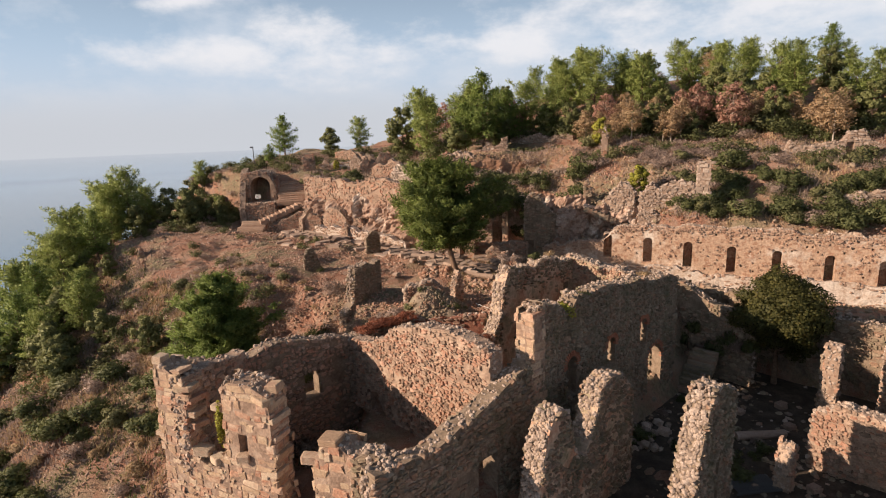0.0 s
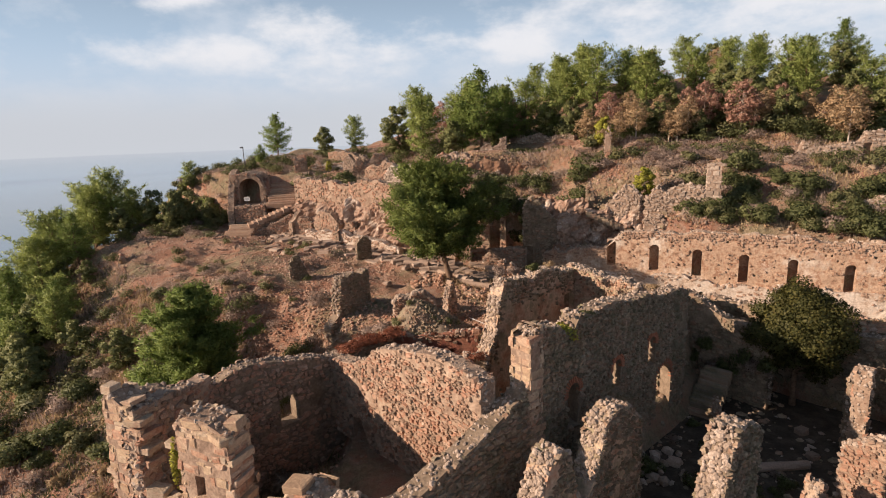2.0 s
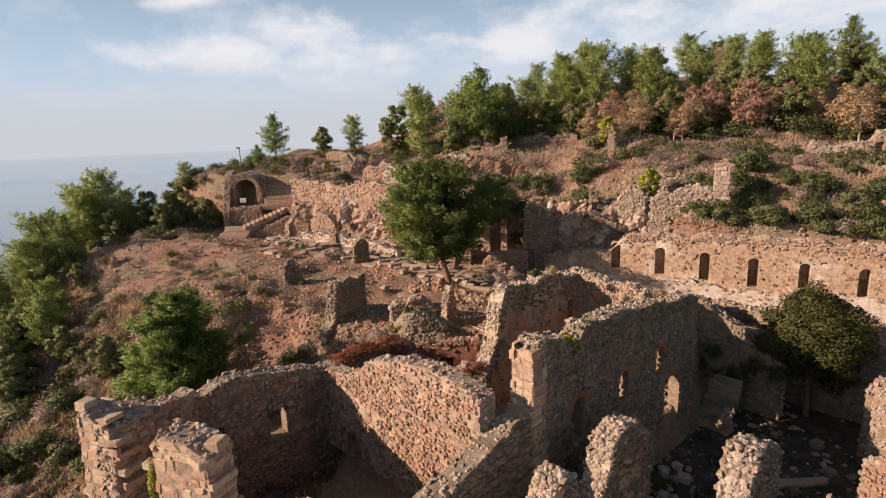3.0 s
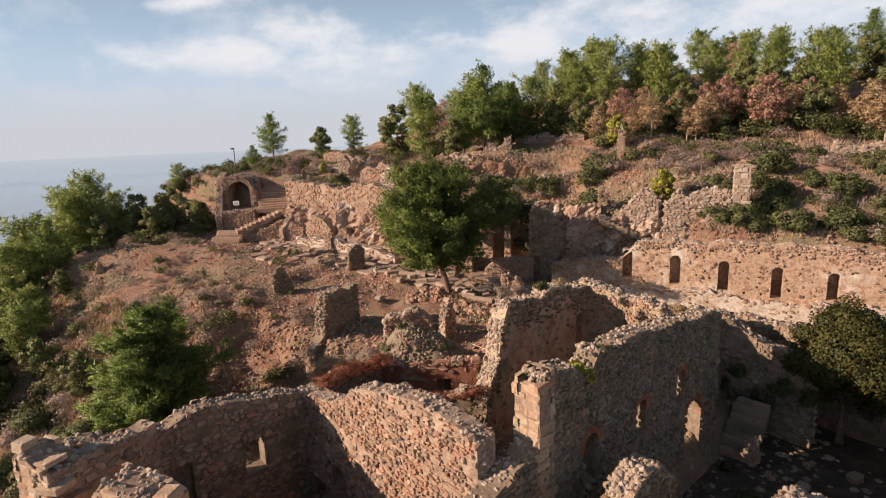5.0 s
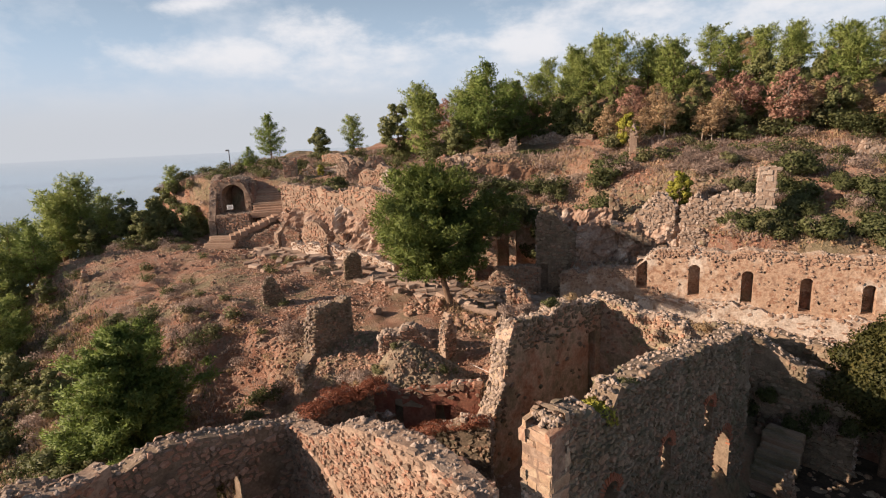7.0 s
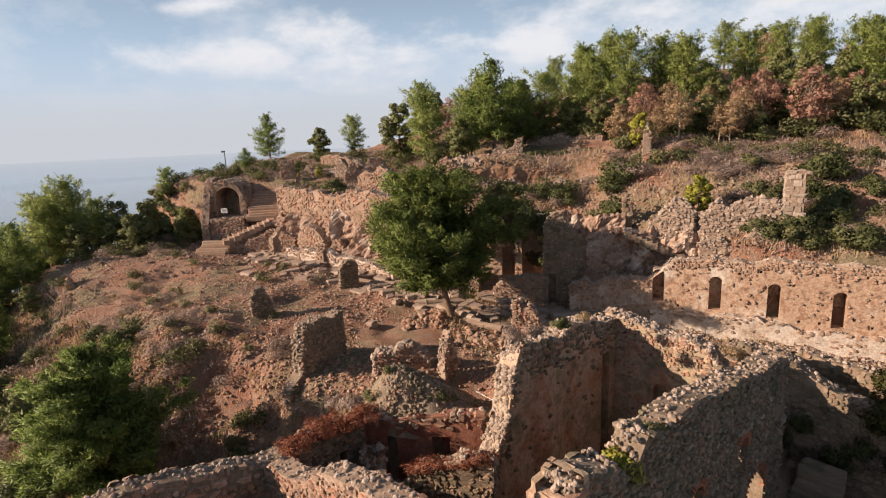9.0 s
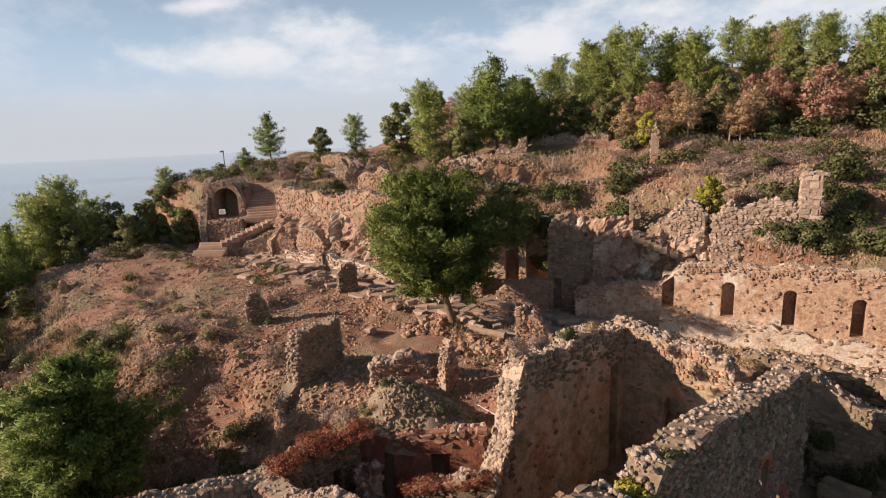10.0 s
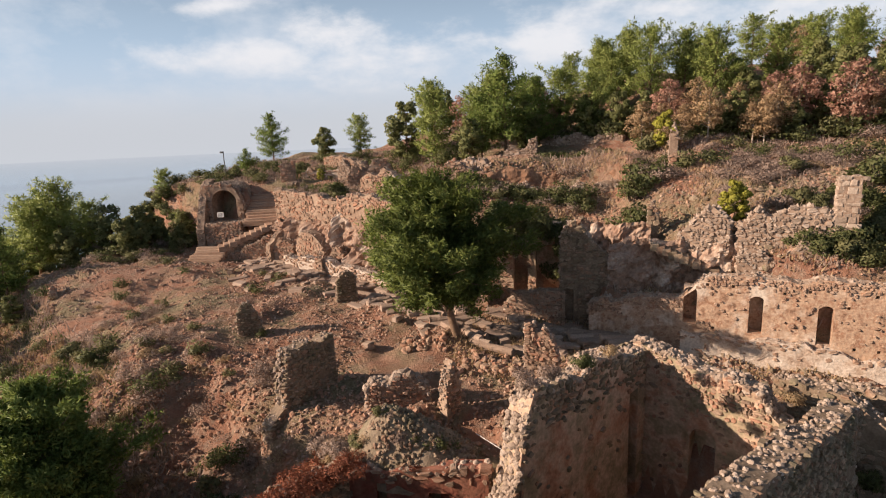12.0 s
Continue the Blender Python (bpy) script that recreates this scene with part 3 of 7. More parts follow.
    for i in range(len(sl) - 1):
        for k in range(len(zl) - 1):
            s = solid[i, k]
            if not s:
                continue
            d0 = deep.get((i, k), 0.0)
            quad(vert(i, k, d0), vert(i + 1, k, d0), vert(i + 1, k + 1, d0), vert(i, k + 1, d0))
            quad(vert(i + 1, k, thick), vert(i, k, thick), vert(i, k + 1, thick), vert(i + 1, k + 1, thick))
            for di, dk, a, b in ((-1, 0, (i, k + 1), (i, k)), (1, 0, (i + 1, k), (i + 1, k + 1)), (0, -1, (i, k), (i + 1, k)), (0, 1, (i + 1, k + 1), (i, k + 1))):
                ii, kk = i + di, k + dk
                other = solid[ii, kk] if 0 <= ii < solid.shape[0] and 0 <= kk < solid.shape[1] else 0
                if other == 0:
                    quad(vert(*a, d0), vert(*b, d0), vert(*b, thick), vert(*a, thick))
                elif other == 2 and s == 1:
                    d1 = deep[ii, kk]
                    quad(vert(*a, 0.0), vert(*b, 0.0), vert(*b, d1), vert(*a, d1))
    bm = bmesh.new()
    bv = [bm.verts.new(c) for c in V]
    for f in F:
        f = list(dict.fromkeys(f))
        try:
            bm.faces.new([bv[q] for q in f])
        except ValueError:
            pass
    # arched heads: corner fillings under a round arch
    for o in openings:
        if not o[4]:
            continue
        w, d1 = (o[1] - o[0]) / 2, (o[5] or thick)
        cs, cz = (o[0] + o[1]) / 2, o[3] - w * 0.9
        for sgn in (-1, 1):
            arc = [(cs + sgn * w * math.cos(a), cz + 0.9 * w * math.sin(a)) for a in np.linspace(0, math.pi / 2, 6)]
            ring = arc + [(cs + sgn * w * 1.03, o[3] + 0.03)]
            lo_ = [bm.verts.new(place(s, 0.012, z)) for s, z in ring]
            hi_ = [bm.verts.new(place(s, d1 - 0.012, z)) for s, z in ring]
            bm.faces.new(lo_); bm.faces.new(hi_)
            for q in range(len(ring)):
                bm.faces.new((lo_[q], lo_[(q + 1) % len(ring)], hi_[(q + 1) % len(ring)], hi_[q]))
    bmesh.ops.recalc_face_normals(bm, faces=bm.faces)
    part("wall_core", bm, core, thing)

    # stones in rough courses on the faces, blocks on the broken top
    pos, mats, size = [], [], []

    def lay(face):
        out = -1 if face == "a" else 1
        d = 0.0 if face == "a" else thick
        z = base + 0.02
        rot = np.array([[e[0], nrm[0] * out, 0], [e[1], nrm[1] * out, 0], [0, 0, 1.0]])
        if out < 0:
            rot[:, 0] *= -1
        while z < max(tz):
            h = stone[1] * r.uniform(0.62, 1.5)
            s = r.uniform(-0.2, 0.0)
            while s < length:
                w = stone[0] * float(np.clip(r.lognormal(0, 0.42), 0.4, 2.1))
                c, hz = s + w / 2, z + h / 2
                s += w
                if c < 0.02 or c > length - 0.02 or z + h * 0.6 > top(c) or (r.random() > cover and hz < top(c) - zone * r.uniform(0.4, 1.2)) or gap(c - w * 0.3, hz) or gap(c + w * 0.3, hz) or gap(c, z + h * .9) or gap(c, z + h * .1):
                    continue
                if any(o[4] and abs(c - (o[0] + o[1]) / 2) < (o[1] - o[0]) / 2 + 0.22 and o[3] - 0.6 < hz < o[3] + 0.24 for o in openings) and face == "a" and brick_arch:
                    continue
                if rubble == 1.0 and cover > 0.5 and vnoise(c / 1.1 + 3, hz / 0.9, seed + 50) + 0.5 * vnoise(c / 0.4, hz / 0.4, seed + 51) > 0.72:
                    continue
                wild = r.uniform(-1, 1, 4)
                ca, sa = math.cos(0.3 * rubble * wild[0]), math.sin(0.3 * rubble * wild[0])
                lean = np.array([[ca, 0.18 * rubble * wild[1], -sa], [0, 1, 0.18 * rubble * wild[2]], [sa, 0, ca]])
                pos.append(place(c, d + out * (r.uniform(-0.122, -0.104 + 0.079 * rubble) + (r.uniform(0, 0.06) if r.random() < 0.12 else 0)), hz + 0.35 * h * rubble * wild[3])); mats.append(rot @ lean)
                size.append((w * (0.985 - 0.06 * rubble), 0.24, h * r.uniform(0.95 - 0.3 * rubble, 0.995 + 0.125 * rubble)))
            z += h
        # a few larger stones among the small ones
        if rubble == 1.0 and p0[1] < 45 and cover > 0.5:
            for _ in range(int(length * (max(tz) - base) * 0.22)):
                c, hz = r.uniform(0.2, length - 0.2), r.uniform(base, max(tz))
                if hz + 0.2 > top(c) or any(gap(c + q, hz + q2) for q in (-0.35, 0, 0.35) for q2 in (-0.25, 0.25)):
                    continue
                pos.append(place(c, d + out * r.uniform(-0.09, -0.055), hz)); mats.append(rot)
                size.append((r.uniform(0.35, 0.7), 0.26, r.uniform(0.22, 0.42)))

    def lay_end(s_end, out):
        rot = np.array([[-out * nrm[0], e[0] * out, 0], [-out * nrm[1], e[1] * out, 0], [0, 0, 1.0]])
        z = base + 0.05
        while z < float(top(s_end)) - 0.1:
            h = stone[1] * r.uniform(0.5, 1.1)
            d = 0.0
            while d < thick - 0.08:
                w = min(stone[0] * r.uniform(0.5, 1.6), thick - d)
                if thick - d - w < 0.15:
                    w = thick - d
                if r.random() < 0.93:
                    pos.append(place(s_end + out * (r.uniform(-0.118, -0.1) + (r.uniform(0, 0.08) if r.random() < 0.2 else 0)), d + w / 2, z + h / 2)); mats.append(rot)
                    size.append((w * 0.96, 0.24, h * 0.94))
                d += w
            z += h
    for f in faces if p0[1] < 45 else "a":
        lay(f)
    if mat in BLOCKY and ends:
        lay_end(0.0, -1); lay_end(length, 1)
    if ends and mat not in BLOCKY:
        P_, K_ = [], []
        for s_end, out in ((0.0, -1), (length, 1)):
            hgt_ = float(top(s_end)) - base
            n = int(max(0, min(hgt_, 5)) * thick * (30 if p0[1] < 45 else 16))
            P_.append(place(s_end + out * r.uniform(-0.08, 0.05, n), r.uniform(0.03, thick - 0.03, n), float(top(s_end)) - r.uniform(0, 1, n) * min(hgt_, 5)))
            K_.append(lump * r.lognormal(0, 0.3, n))
        P_, K_ = np.concatenate(P_), np.concatenate(K_)
        if len(P_):
            v, f = many(*((BOULDER_V, BOULDER_F) if p0[1] < 45 else (BOULDER_S, OCTA_F)), P_, spins(len(P_)), np.stack([K_, K_ * 0.85, K_ * 0.8], -1), 0.06)
            tagged(part("broken_end", mesh_of("broken_end", v, f), mat if mat in BLOCKY else M_TOP, thing), kind="stuff")
    pos, mats, size = np.array(pos).reshape(-1, 3), np.array(mats).reshape(-1, 3, 3), np.array(size).reshape(-1, 3)
    # the blocks one can pick out singly
    along = (pos + inv)[:, :2] - p0
    along = along @ e / length
    pool = np.flatnonzero((along >= loose_at[0]) & (along <= loose_at[1]))
    single = set(r.permutation(pool)[:loose].tolist()) if len(pool) else set()
    for q in sorted(single):
        shape = (STONES if mat in BLOCKY else PEBBLES)[q % 8]
        ob = part("stone", shape, None, thing)
        if not shape.materials:
            shape.materials.append(M_RUBBLE)
        ob.material_slots[0].link = "OBJECT"
        ob.material_slots[0].material = mat
        m = Matrix(mats[q].tolist()).to_4x4()
        ob.matrix_basis = Matrix.Translation(pos[q]) @ m @ Matrix.Diagonal((*size[q], 1))
    for s_, d_, z_, lx, ly, lz, turn in slabs:
        ob = part("stone", SLAB, None, thing)
        ob.material_slots[0].link = "OBJECT"
        ob.material_slots[0].material = mat
        ob.matrix_basis = Matrix.Translation(place(s_, d_, z_)) @ Matrix.Rotation(math.atan2(e[1], e[0]) + turn, 4, "Z") @ Matrix.Rotation(0.12 * math.sin(9 * s_ + z_), 4, "Y") @ Matrix.Diagonal((lx, ly, lz, 1))
    rest = np.array([q for q in range(len(pos)) if q not in single], int)
    if len(rest):
        v, f = many(*((BLOCK_V, BLOCK_F) if mat in BLOCKY else (PEBBLE_V, PEBBLE_F)), pos[rest], mats[rest], size[rest], jitter)
        tagged(part("stonework", mesh_of("stonework", v, f), mat, thing), kind="stuff")
    if caps:
        fs = np.linspace(0, length, int(length / 0.03) + 2)
        fz = top(fs)
        run = np.concatenate([[0], np.cumsum(np.hypot(np.diff(fs), np.diff(fz)))])
        n = int(run[-1] * thick * (42 if p0[1] < 45 else 26) * caps)
        at_ = r.uniform(0, run[-1], n)
        s, zt = np.interp(at_, run, fs), np.interp(at_, run, fz)
        d = r.uniform(0.02, thick - 0.02, n)
        keep = np.array([gap(a, b - 0.1) is None for a, b in zip(s, zt)])
        s, d, zt = s[keep], d[keep], zt[keep]
        k = lump * np.clip(r.lognormal(-0.06, 0.42, len(s)), 0.4, 1.7)
        sz = np.stack([k, k * r.uniform(0.75, 1, len(s)), k * r.uniform(0.6, 1.0, len(s))], -1)
        v, f = many(*((BOULDER_V, BOULDER_F) if p0[1] < 45 else (BOULDER_S, OCTA_F)), place(s, d, zt - 0.02 + r.uniform(-0.1, 0.05, len(s))), spins(len(s)), sz, 0.06)
        tagged(part("broken_top", mesh_of("broken_top", v, f), M_TOP, thing), kind="stuff")
    if brick_arch:
        bme = bmesh.new()
        bmesh.ops.create_cube(bme, size=1)
        for vv in bme.verts:
            vv.co.x *= 0.085 if vv.co.z > 0 else 0.07
        bmesh.ops.bevel(bme, geom=bme.edges[:], offset=0.012, segments=1, affect="EDGES")
        bmesh_me = bpy.data.meshes.new("brick"); bme.to_mesh(bmesh_me); bme.free()
        bmesh_me.materials.append(M_BRICK)
        for o in openings:
            if not o[4]:
                continue
            w = (o[1] - o[0]) / 2
            cs, cz = (o[0] + o[1]) / 2, o[3] - w * 0.9
            for a in np.linspace(-0.25, math.pi + 0.25, 17):
                x_, z_ = math.cos(a), math.sin(a)
                ob = part("brick", bmesh_me, None, thing)
                rot = Matrix(((e[0] * z_, nrm[0], e[0] * x_), (e[1] * z_, nrm[1], e[1] * x_), (-x_, 0, z_))).to_4x4()
                ob.matrix_basis = Matrix.Translation(place(cs + (w + 0.16) * x_, 0.05, cz + (w * 0.9 + 0.16) * z_)) @ rot @ Matrix.Diagonal((1, 0.2, 0.32, 1))
    return thing


def uvwall(label, a, b, *args, **kw):
    return rough_wall(label, xy(*a), xy(*b), *args, **kw)


# long side wall with three arched windows and a doorway; its south end is squared ashlar
long_wall = uvwall("tall ruined rubble wall with three brick-arched windows", (19.0, 14.35), (34.6, 14.35), 0.95, -7.2,
       [(0, 3.1), (1.8, 2.85), (2.6, 1.95), (2.9, 2.0), (3.1, 2.85), (6, 2.75), (11, 2.2), (15.6, 1.55)],
       [(2.5, 3.45, -2.7, -0.4, True, 0), (6.6, 7.45, -2.2, -0.5, True, 0), (10.5, 11.35, -2.1, -0.35, True, 0), (11.7, 13.6, -6.6, -2.6, True, 0)],
       stone=(0.25, 0.15), mat=M_GREYRUB, loose=260, seed=3, brick_arch=True, splay=0.35, lump=0.15, caps=1.3)
uvwall("squared ashlar corner at the end of the long wall", (18.6, 14.27), (19.45, 14.27), 1.1, -7.2, [(0, 2.6), (0.4, 3.1), (0.85, 3.0)], stone=(0.62, 0.42), mat=M_ASHLAR, loose=60, seed=26, ragged=0.08, caps=0.6, name="ruined_pier", category="ruined pier")
# its lower broken run beside the room
uvwall("low ruined wall with a sloping broken top", (9.0, 14.35), (19.0, 14.35), 0.9, -6.9,
       [(0, -1.1), (2.8, -1.4), (5.9, -0.75), (9.0, 0.3), (10, 0.9)], [(5.6, 6.9, -6.8, -3.2, False, 0)],
       stone=(0.30, 0.18), mat=M_GREYRUB, loose=160, seed=4)
# back wall of the room, sunlit
uvwall("sunlit rubble wall closing a roofless room", (16.5, 27.2), (16.5, 15.25), 0.9, -5.6,
       [(0, -1.0), (2.5, -0.6), (4.6, 0.75), (8.2, 1.75), (11, 1.6), (11.9, 1.3)], [(2.0, 3.4, -5.6, -3.9, False, 0.5)],
       stone=(0.26, 0.17), loose=300, loose_at=(0.2, 1.0), seed=5, lump=0.15, caps=1.3)
# side wall of the room with a small window; dark mortar paints its shade
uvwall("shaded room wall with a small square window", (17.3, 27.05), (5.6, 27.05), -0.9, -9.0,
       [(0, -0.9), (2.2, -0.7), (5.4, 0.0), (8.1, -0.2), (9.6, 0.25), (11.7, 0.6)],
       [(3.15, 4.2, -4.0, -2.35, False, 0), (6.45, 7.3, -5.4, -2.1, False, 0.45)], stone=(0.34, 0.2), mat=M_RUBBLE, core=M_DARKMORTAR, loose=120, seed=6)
# broken front of the room: three tall piers of squared stone
FD = (0.9253, -0.3793)
A2 = (-10.5, 21.3)


def front(s):
    return A2[0] + FD[0] * s, A2[1] + FD[1] * s


rough_wall("corner pier of squared reddish stone blocks", front(-4.3), front(-2.5), 1.2, -9.0, [(0, 1.0), (0.35, 1.35), (0.7, 1.05), (1.2, 0.75), (1.8, 0.45)],
           stone=(0.52, 0.34), mat=M_ASHLAR, slabs=((0.15, 0.4, 1.2, 0.55, 0.6, 0.4, 0.1), (1.75, 0.25, 0.05, 0.9, 0.8, 0.25, 0.2), (1.9, 0.5, -0.6, 0.7, 0.9, 0.3, -0.1), (1.8, 0.5, -1.3, 0.8, 0.9, 0.28, 0.1), (1.95, 0.5, -1.9, 0.7, 0.8, 0.3, -0.2), (1.2, 0.5, 0.75, 0.8, 0.8, 0.2, 0.05), (-0.1, 0.4, -2.6, 0.6, 0.9, 0.22, 0.0)), loose=120, seed=7, caps=0.5, ragged=0.1, jitter=0.14, name="ruined_pier", category="ruined pier")
rough_wall("broken course of squared stone between two piers", front(-2.5), front(-0.3), 0.95, -9.0, [(0, -2.9), (0.4, -3.5), (1.2, -3.9), (1.7, -3.3), (2.2, -2.4)],
           stone=(0.42, 0.26), mat=M_ASHLAR, slabs=((0.5, 0.3, -3.2, 0.8, 0.7, 0.3, 0.3), (1.5, 0.2, -3.4, 0.7, 0.6, 0.35, -0.4)), loose=60, seed=8, ragged=0.3, jitter=0.14)
rough_wall("inner return of the corner pier", front(-2.5), (front(-2.5)[0] + 0.38 * 4.2, front(-2.5)[1] + 0.925 * 4.2), 0.8, -9.0, [(0, 0.6), (1.5, 0.5), (4.2, 0.35)],
           stone=(0.4, 0.24), mat=M_RUBBLE, loose=60, seed=29, ragged=0.12)
rough_wall("tall pier of squared reddish stone blocks", front(-0.2), front(2.45), 1.25, -9.0, [(0, 0.5), (0.3, 0.95), (1.6, 0.8), (2.65, 0.5)],
           [(0.75, 1.25, -2.7, -1.7, False, 0.4)], stone=(0.50, 0.33), mat=M_ASHLAR, slabs=((-0.35, 0.3, -0.75, 1.0, 0.35, 0.28, 0.1), (2.3, 0.1, 0.2, 0.9, 0.6, 0.3, -0.3), (2.5, 0.7, 0.55, 0.6, 0.7, 0.4, 0.2), (2.5, 0.6, -0.1, 0.5, 1.1, 0.3, 0.05), (2.62, 0.6, -0.8, 0.5, 1.2, 0.28, -0.06), (2.55, 0.6, -1.7, 0.55, 1.1, 0.3, 0.04), (2.6, 0.6, -2.6, 0.5, 1.2, 0.3, -0.04),
           (1.0, -0.05, -2.8, 0.6, 0.5, 0.35, 0.4), (2.5, 0.4, -3.4, 0.6, 0.9, 0.3, 0.0)), loose=160, seed=9, caps=0.8, ragged=0.12, jitter=0.14, name="ruined_pier", category="ruined pier")
rough_wall("broken pier of squared stone and rubble", front(4.55), front(6.5), 1.3, -9.0, [(0, -2.2), (0.35, -1.6), (0.9, -1.2), (1.5, -1.2), (1.95, -1.6)],
           stone=(0.50, 0.33), mat=M_ASHLAR, slabs=((-0.15, 0.2, -2.25, 0.9, 0.5, 0.4, 0.3), (0.8, 0.4, -1.25, 0.9, 0.9, 0.3, 0.1), (1.9, 0.6, -1.75, 0.6, 1.1, 0.32, -0.1), (2.0, 0.6, -2.1, 0.6, 1.2, 0.3, 0.08), (2.1, 0.7, -2.9, 0.6, 1.1, 0.3, -0.05), (2.1, 0.6, -3.7, 0.6, 1.2, 0.3, 0.05)), loose=120, seed=10, ragged=0.12, jitter=0.14, name="ruined_pier", category="ruined pier")
rough_wall("low mossy rubble wall joining the broken pier", front(6.5), front(8.2), 0.95, -9.0, [(0, -1.9), (0.4, -1.4), (1.0, -1.3), (1.7, -1.5)],
           stone=(0.3, 0.2), mat=M_GREYRUB, loose=60, seed=30, ragged=0.25, lump=0.24)
rough_wall("low doorway sill of squared stone", front(2.45), front(4.55), 0.95, -9.0, [(0, -5.3), (2.1, -5.4)], stone=(0.5, 0.3), mat=M_ASHLAR, loose=10, seed=11, ragged=0.05)

# inner hall behind the room: plastered wall with a broken edge, and its far end
uvwall("tall ruined hall wall with red plaster remains", (24.2, 22.0), (34.3, 22.0), 0.95, -6.0,
       [(0, -2.2), (0.5, -1.3), (1.0, -0.7), (1.25, 0.9), (1.6, 1.5), (1.9, 2.35), (2.6, 2.25), (4.0, 2.1), (5.4, 2.35), (7.8, 2.1), (9.0, 1.75), (10.1, 1.4)],
       [(8.1, 8.8, -6, 0.1, False, 0.4)], stone=(0.26, 0.18), mat=M_GREYRUB, core=M_PLASTER, cover=0.05, zone=1.5, faces="ab", loose=160, seed=12, ragged=0.3, lump=0.2, caps=2.4)
uvwall("ruined rubble end wall of the hall", (33.6, 22.9), (33.6, 15.4), 0.95, -6.4,
       [(0, 1.6), (0.5, 1.75), (2.2, 1.95), (3.4, 1.7), (4.4, 1.45), (5.6, 1.3), (6.2, 0.5), (7.5, -0.1)],
       [(3.0, 4.1, -5.9, -1.1, True, 0.5)], stone=(0.22, 0.16), mat=M_RUBBLE, core=M_PLASTER, cover=0.16, zone=1.7, loose=120, seed=13, ragged=0.3, lump=0.22, caps=2.2)
rough_wall("vault front with red plaster and a dark doorway", (-3.2, 34.6), (2.3, 34.2), 0.6, -6.0,
           [(0, -1.0), (1.5, -1.15), (3.4, -1.0), (5.5, -0.9)], [(3.2, 4.0, -4.8, -2.05, False, 0.5), (1.15, 1.55, -5.2, -1.7, False, 0.4)], stone=(0.34, 0.22), core=M_REDPLASTER, cover=0.05, zone=0.5, faces="a", loose=30, seed=14)
rough_wall("low ivy-grown cross wall", (-3.0, 32.9), (2.6, 31.7), 0.7, -6.0, [(0, -1.9), (0.5, -3.3), (1.5, -3.6), (2.5, -2.3), (4, -1.9), (5.7, -1.5)],
           stone=(0.26, 0.18), mat=M_GREYRUB, loose=60, seed=24, ragged=0.25, lump=0.2)
rough_wall("wall run overgrown with rusty creeper", (-5.5, 31.9), (-3.1, 34.5), 0.8, -6.0, [(0, -0.75), (1.5, -0.85), (3.5, -0.9)], [(2.1, 2.5, -3.4, -2.2, False, 0)],
           stone=(0.26, 0.18), mat=M_GREYRUB, core=M_PLASTER, loose=60, seed=31, ragged=0.25, lump=0.2)
rough_wall("sunlit plaster stub of a side wall", (-2.75, 33.2), (-2.1, 33.75), 0.5, -6.0, [(0, -2.4), (0.35, -1.8), (0.85, -2.0)], stone=(0.3, 0.2), core=M_PALEPLASTER, cover=0.3, loose=20, seed=25)

# niche wall along the upper terrace
ND = (0.915, -0.404)


def nwall(s):
    return 20.1 + ND[0] * s, 45.8 + ND[1] * s


niches = []
for x_, zs, zh in ((15.0, -0.25, 1.9), (18.2, -0.5, 1.65), (21.25, -0.8, 1.4), (24.4, -1.05, 1.15), (27.5, -0.9, 0.95), (30.9, -1.3, 0.75), (34.2, -1.5, 0.5)):
    s_ = (x_ - 20.1) / ND[0] + 11.6
    niches.append((s_ - 0.37, s_ + 0.37, zs - 0.1, zh, True, 0.95))
hr = np.random.default_rng(5)
holes = []
for k in range(58):
    s_ = 6.8 + k * 0.51 + hr.uniform(-0.2, 0.2)
    z_ = hr.choice([2.05, 1.85, 1.3, 0.9, 0.2, -0.6, -1.0])
    if all(abs(s_ - (o[0] + o[1]) / 2) > 0.75 for o in niches):
        holes.append((s_ - 0.08, s_ + 0.08, z_, z_ + 0.17, False, 0.3))
rough_wall("long ochre plastered retaining wall with arched niches", nwall(-11.6), nwall(26), 1.2, -4.0,
           [(0, 0.5), (3, 0.9), (5.6, 1.3), (6.6, 2.5), (9, 2.8), (17, 2.7), (24, 2.4), (37.6, 2.2)], niches + holes, stone=(0.21, 0.15), mat=M_OCHRESTONE, core=M_OCHRE, cover=0.11, zone=0.7,
           faces="a", loose=150, seed=15, ragged=0.3, name="niche_wall", category="retaining wall")
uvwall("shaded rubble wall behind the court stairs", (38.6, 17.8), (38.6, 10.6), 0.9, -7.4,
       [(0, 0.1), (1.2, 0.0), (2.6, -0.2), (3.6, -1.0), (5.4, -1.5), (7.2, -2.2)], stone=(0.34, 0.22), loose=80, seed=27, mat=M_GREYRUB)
fa, fb = nwall(-6.0), nwall(24.0)
rough_wall("pale crumbling footing below the niches", (fa[0] - 0.2, fa[1] - 0.46), (fb[0] - 0.2, fb[1] - 0.46), 0.5, -4.0,
           [(0, -0.9), (4, -0.75), (9, -1.15), (14, -1.25), (22, -1.5), (30, -1.7)], stone=(0.3, 0.2), mat=M_OCHRESTONE, core=M_PALEPLASTER, cover=0.12, zone=0.2, jitter=0.2, faces="a", loose=80, seed=28, ragged=0.3, caps=0.7, name="wall_footing", category="wall footing")
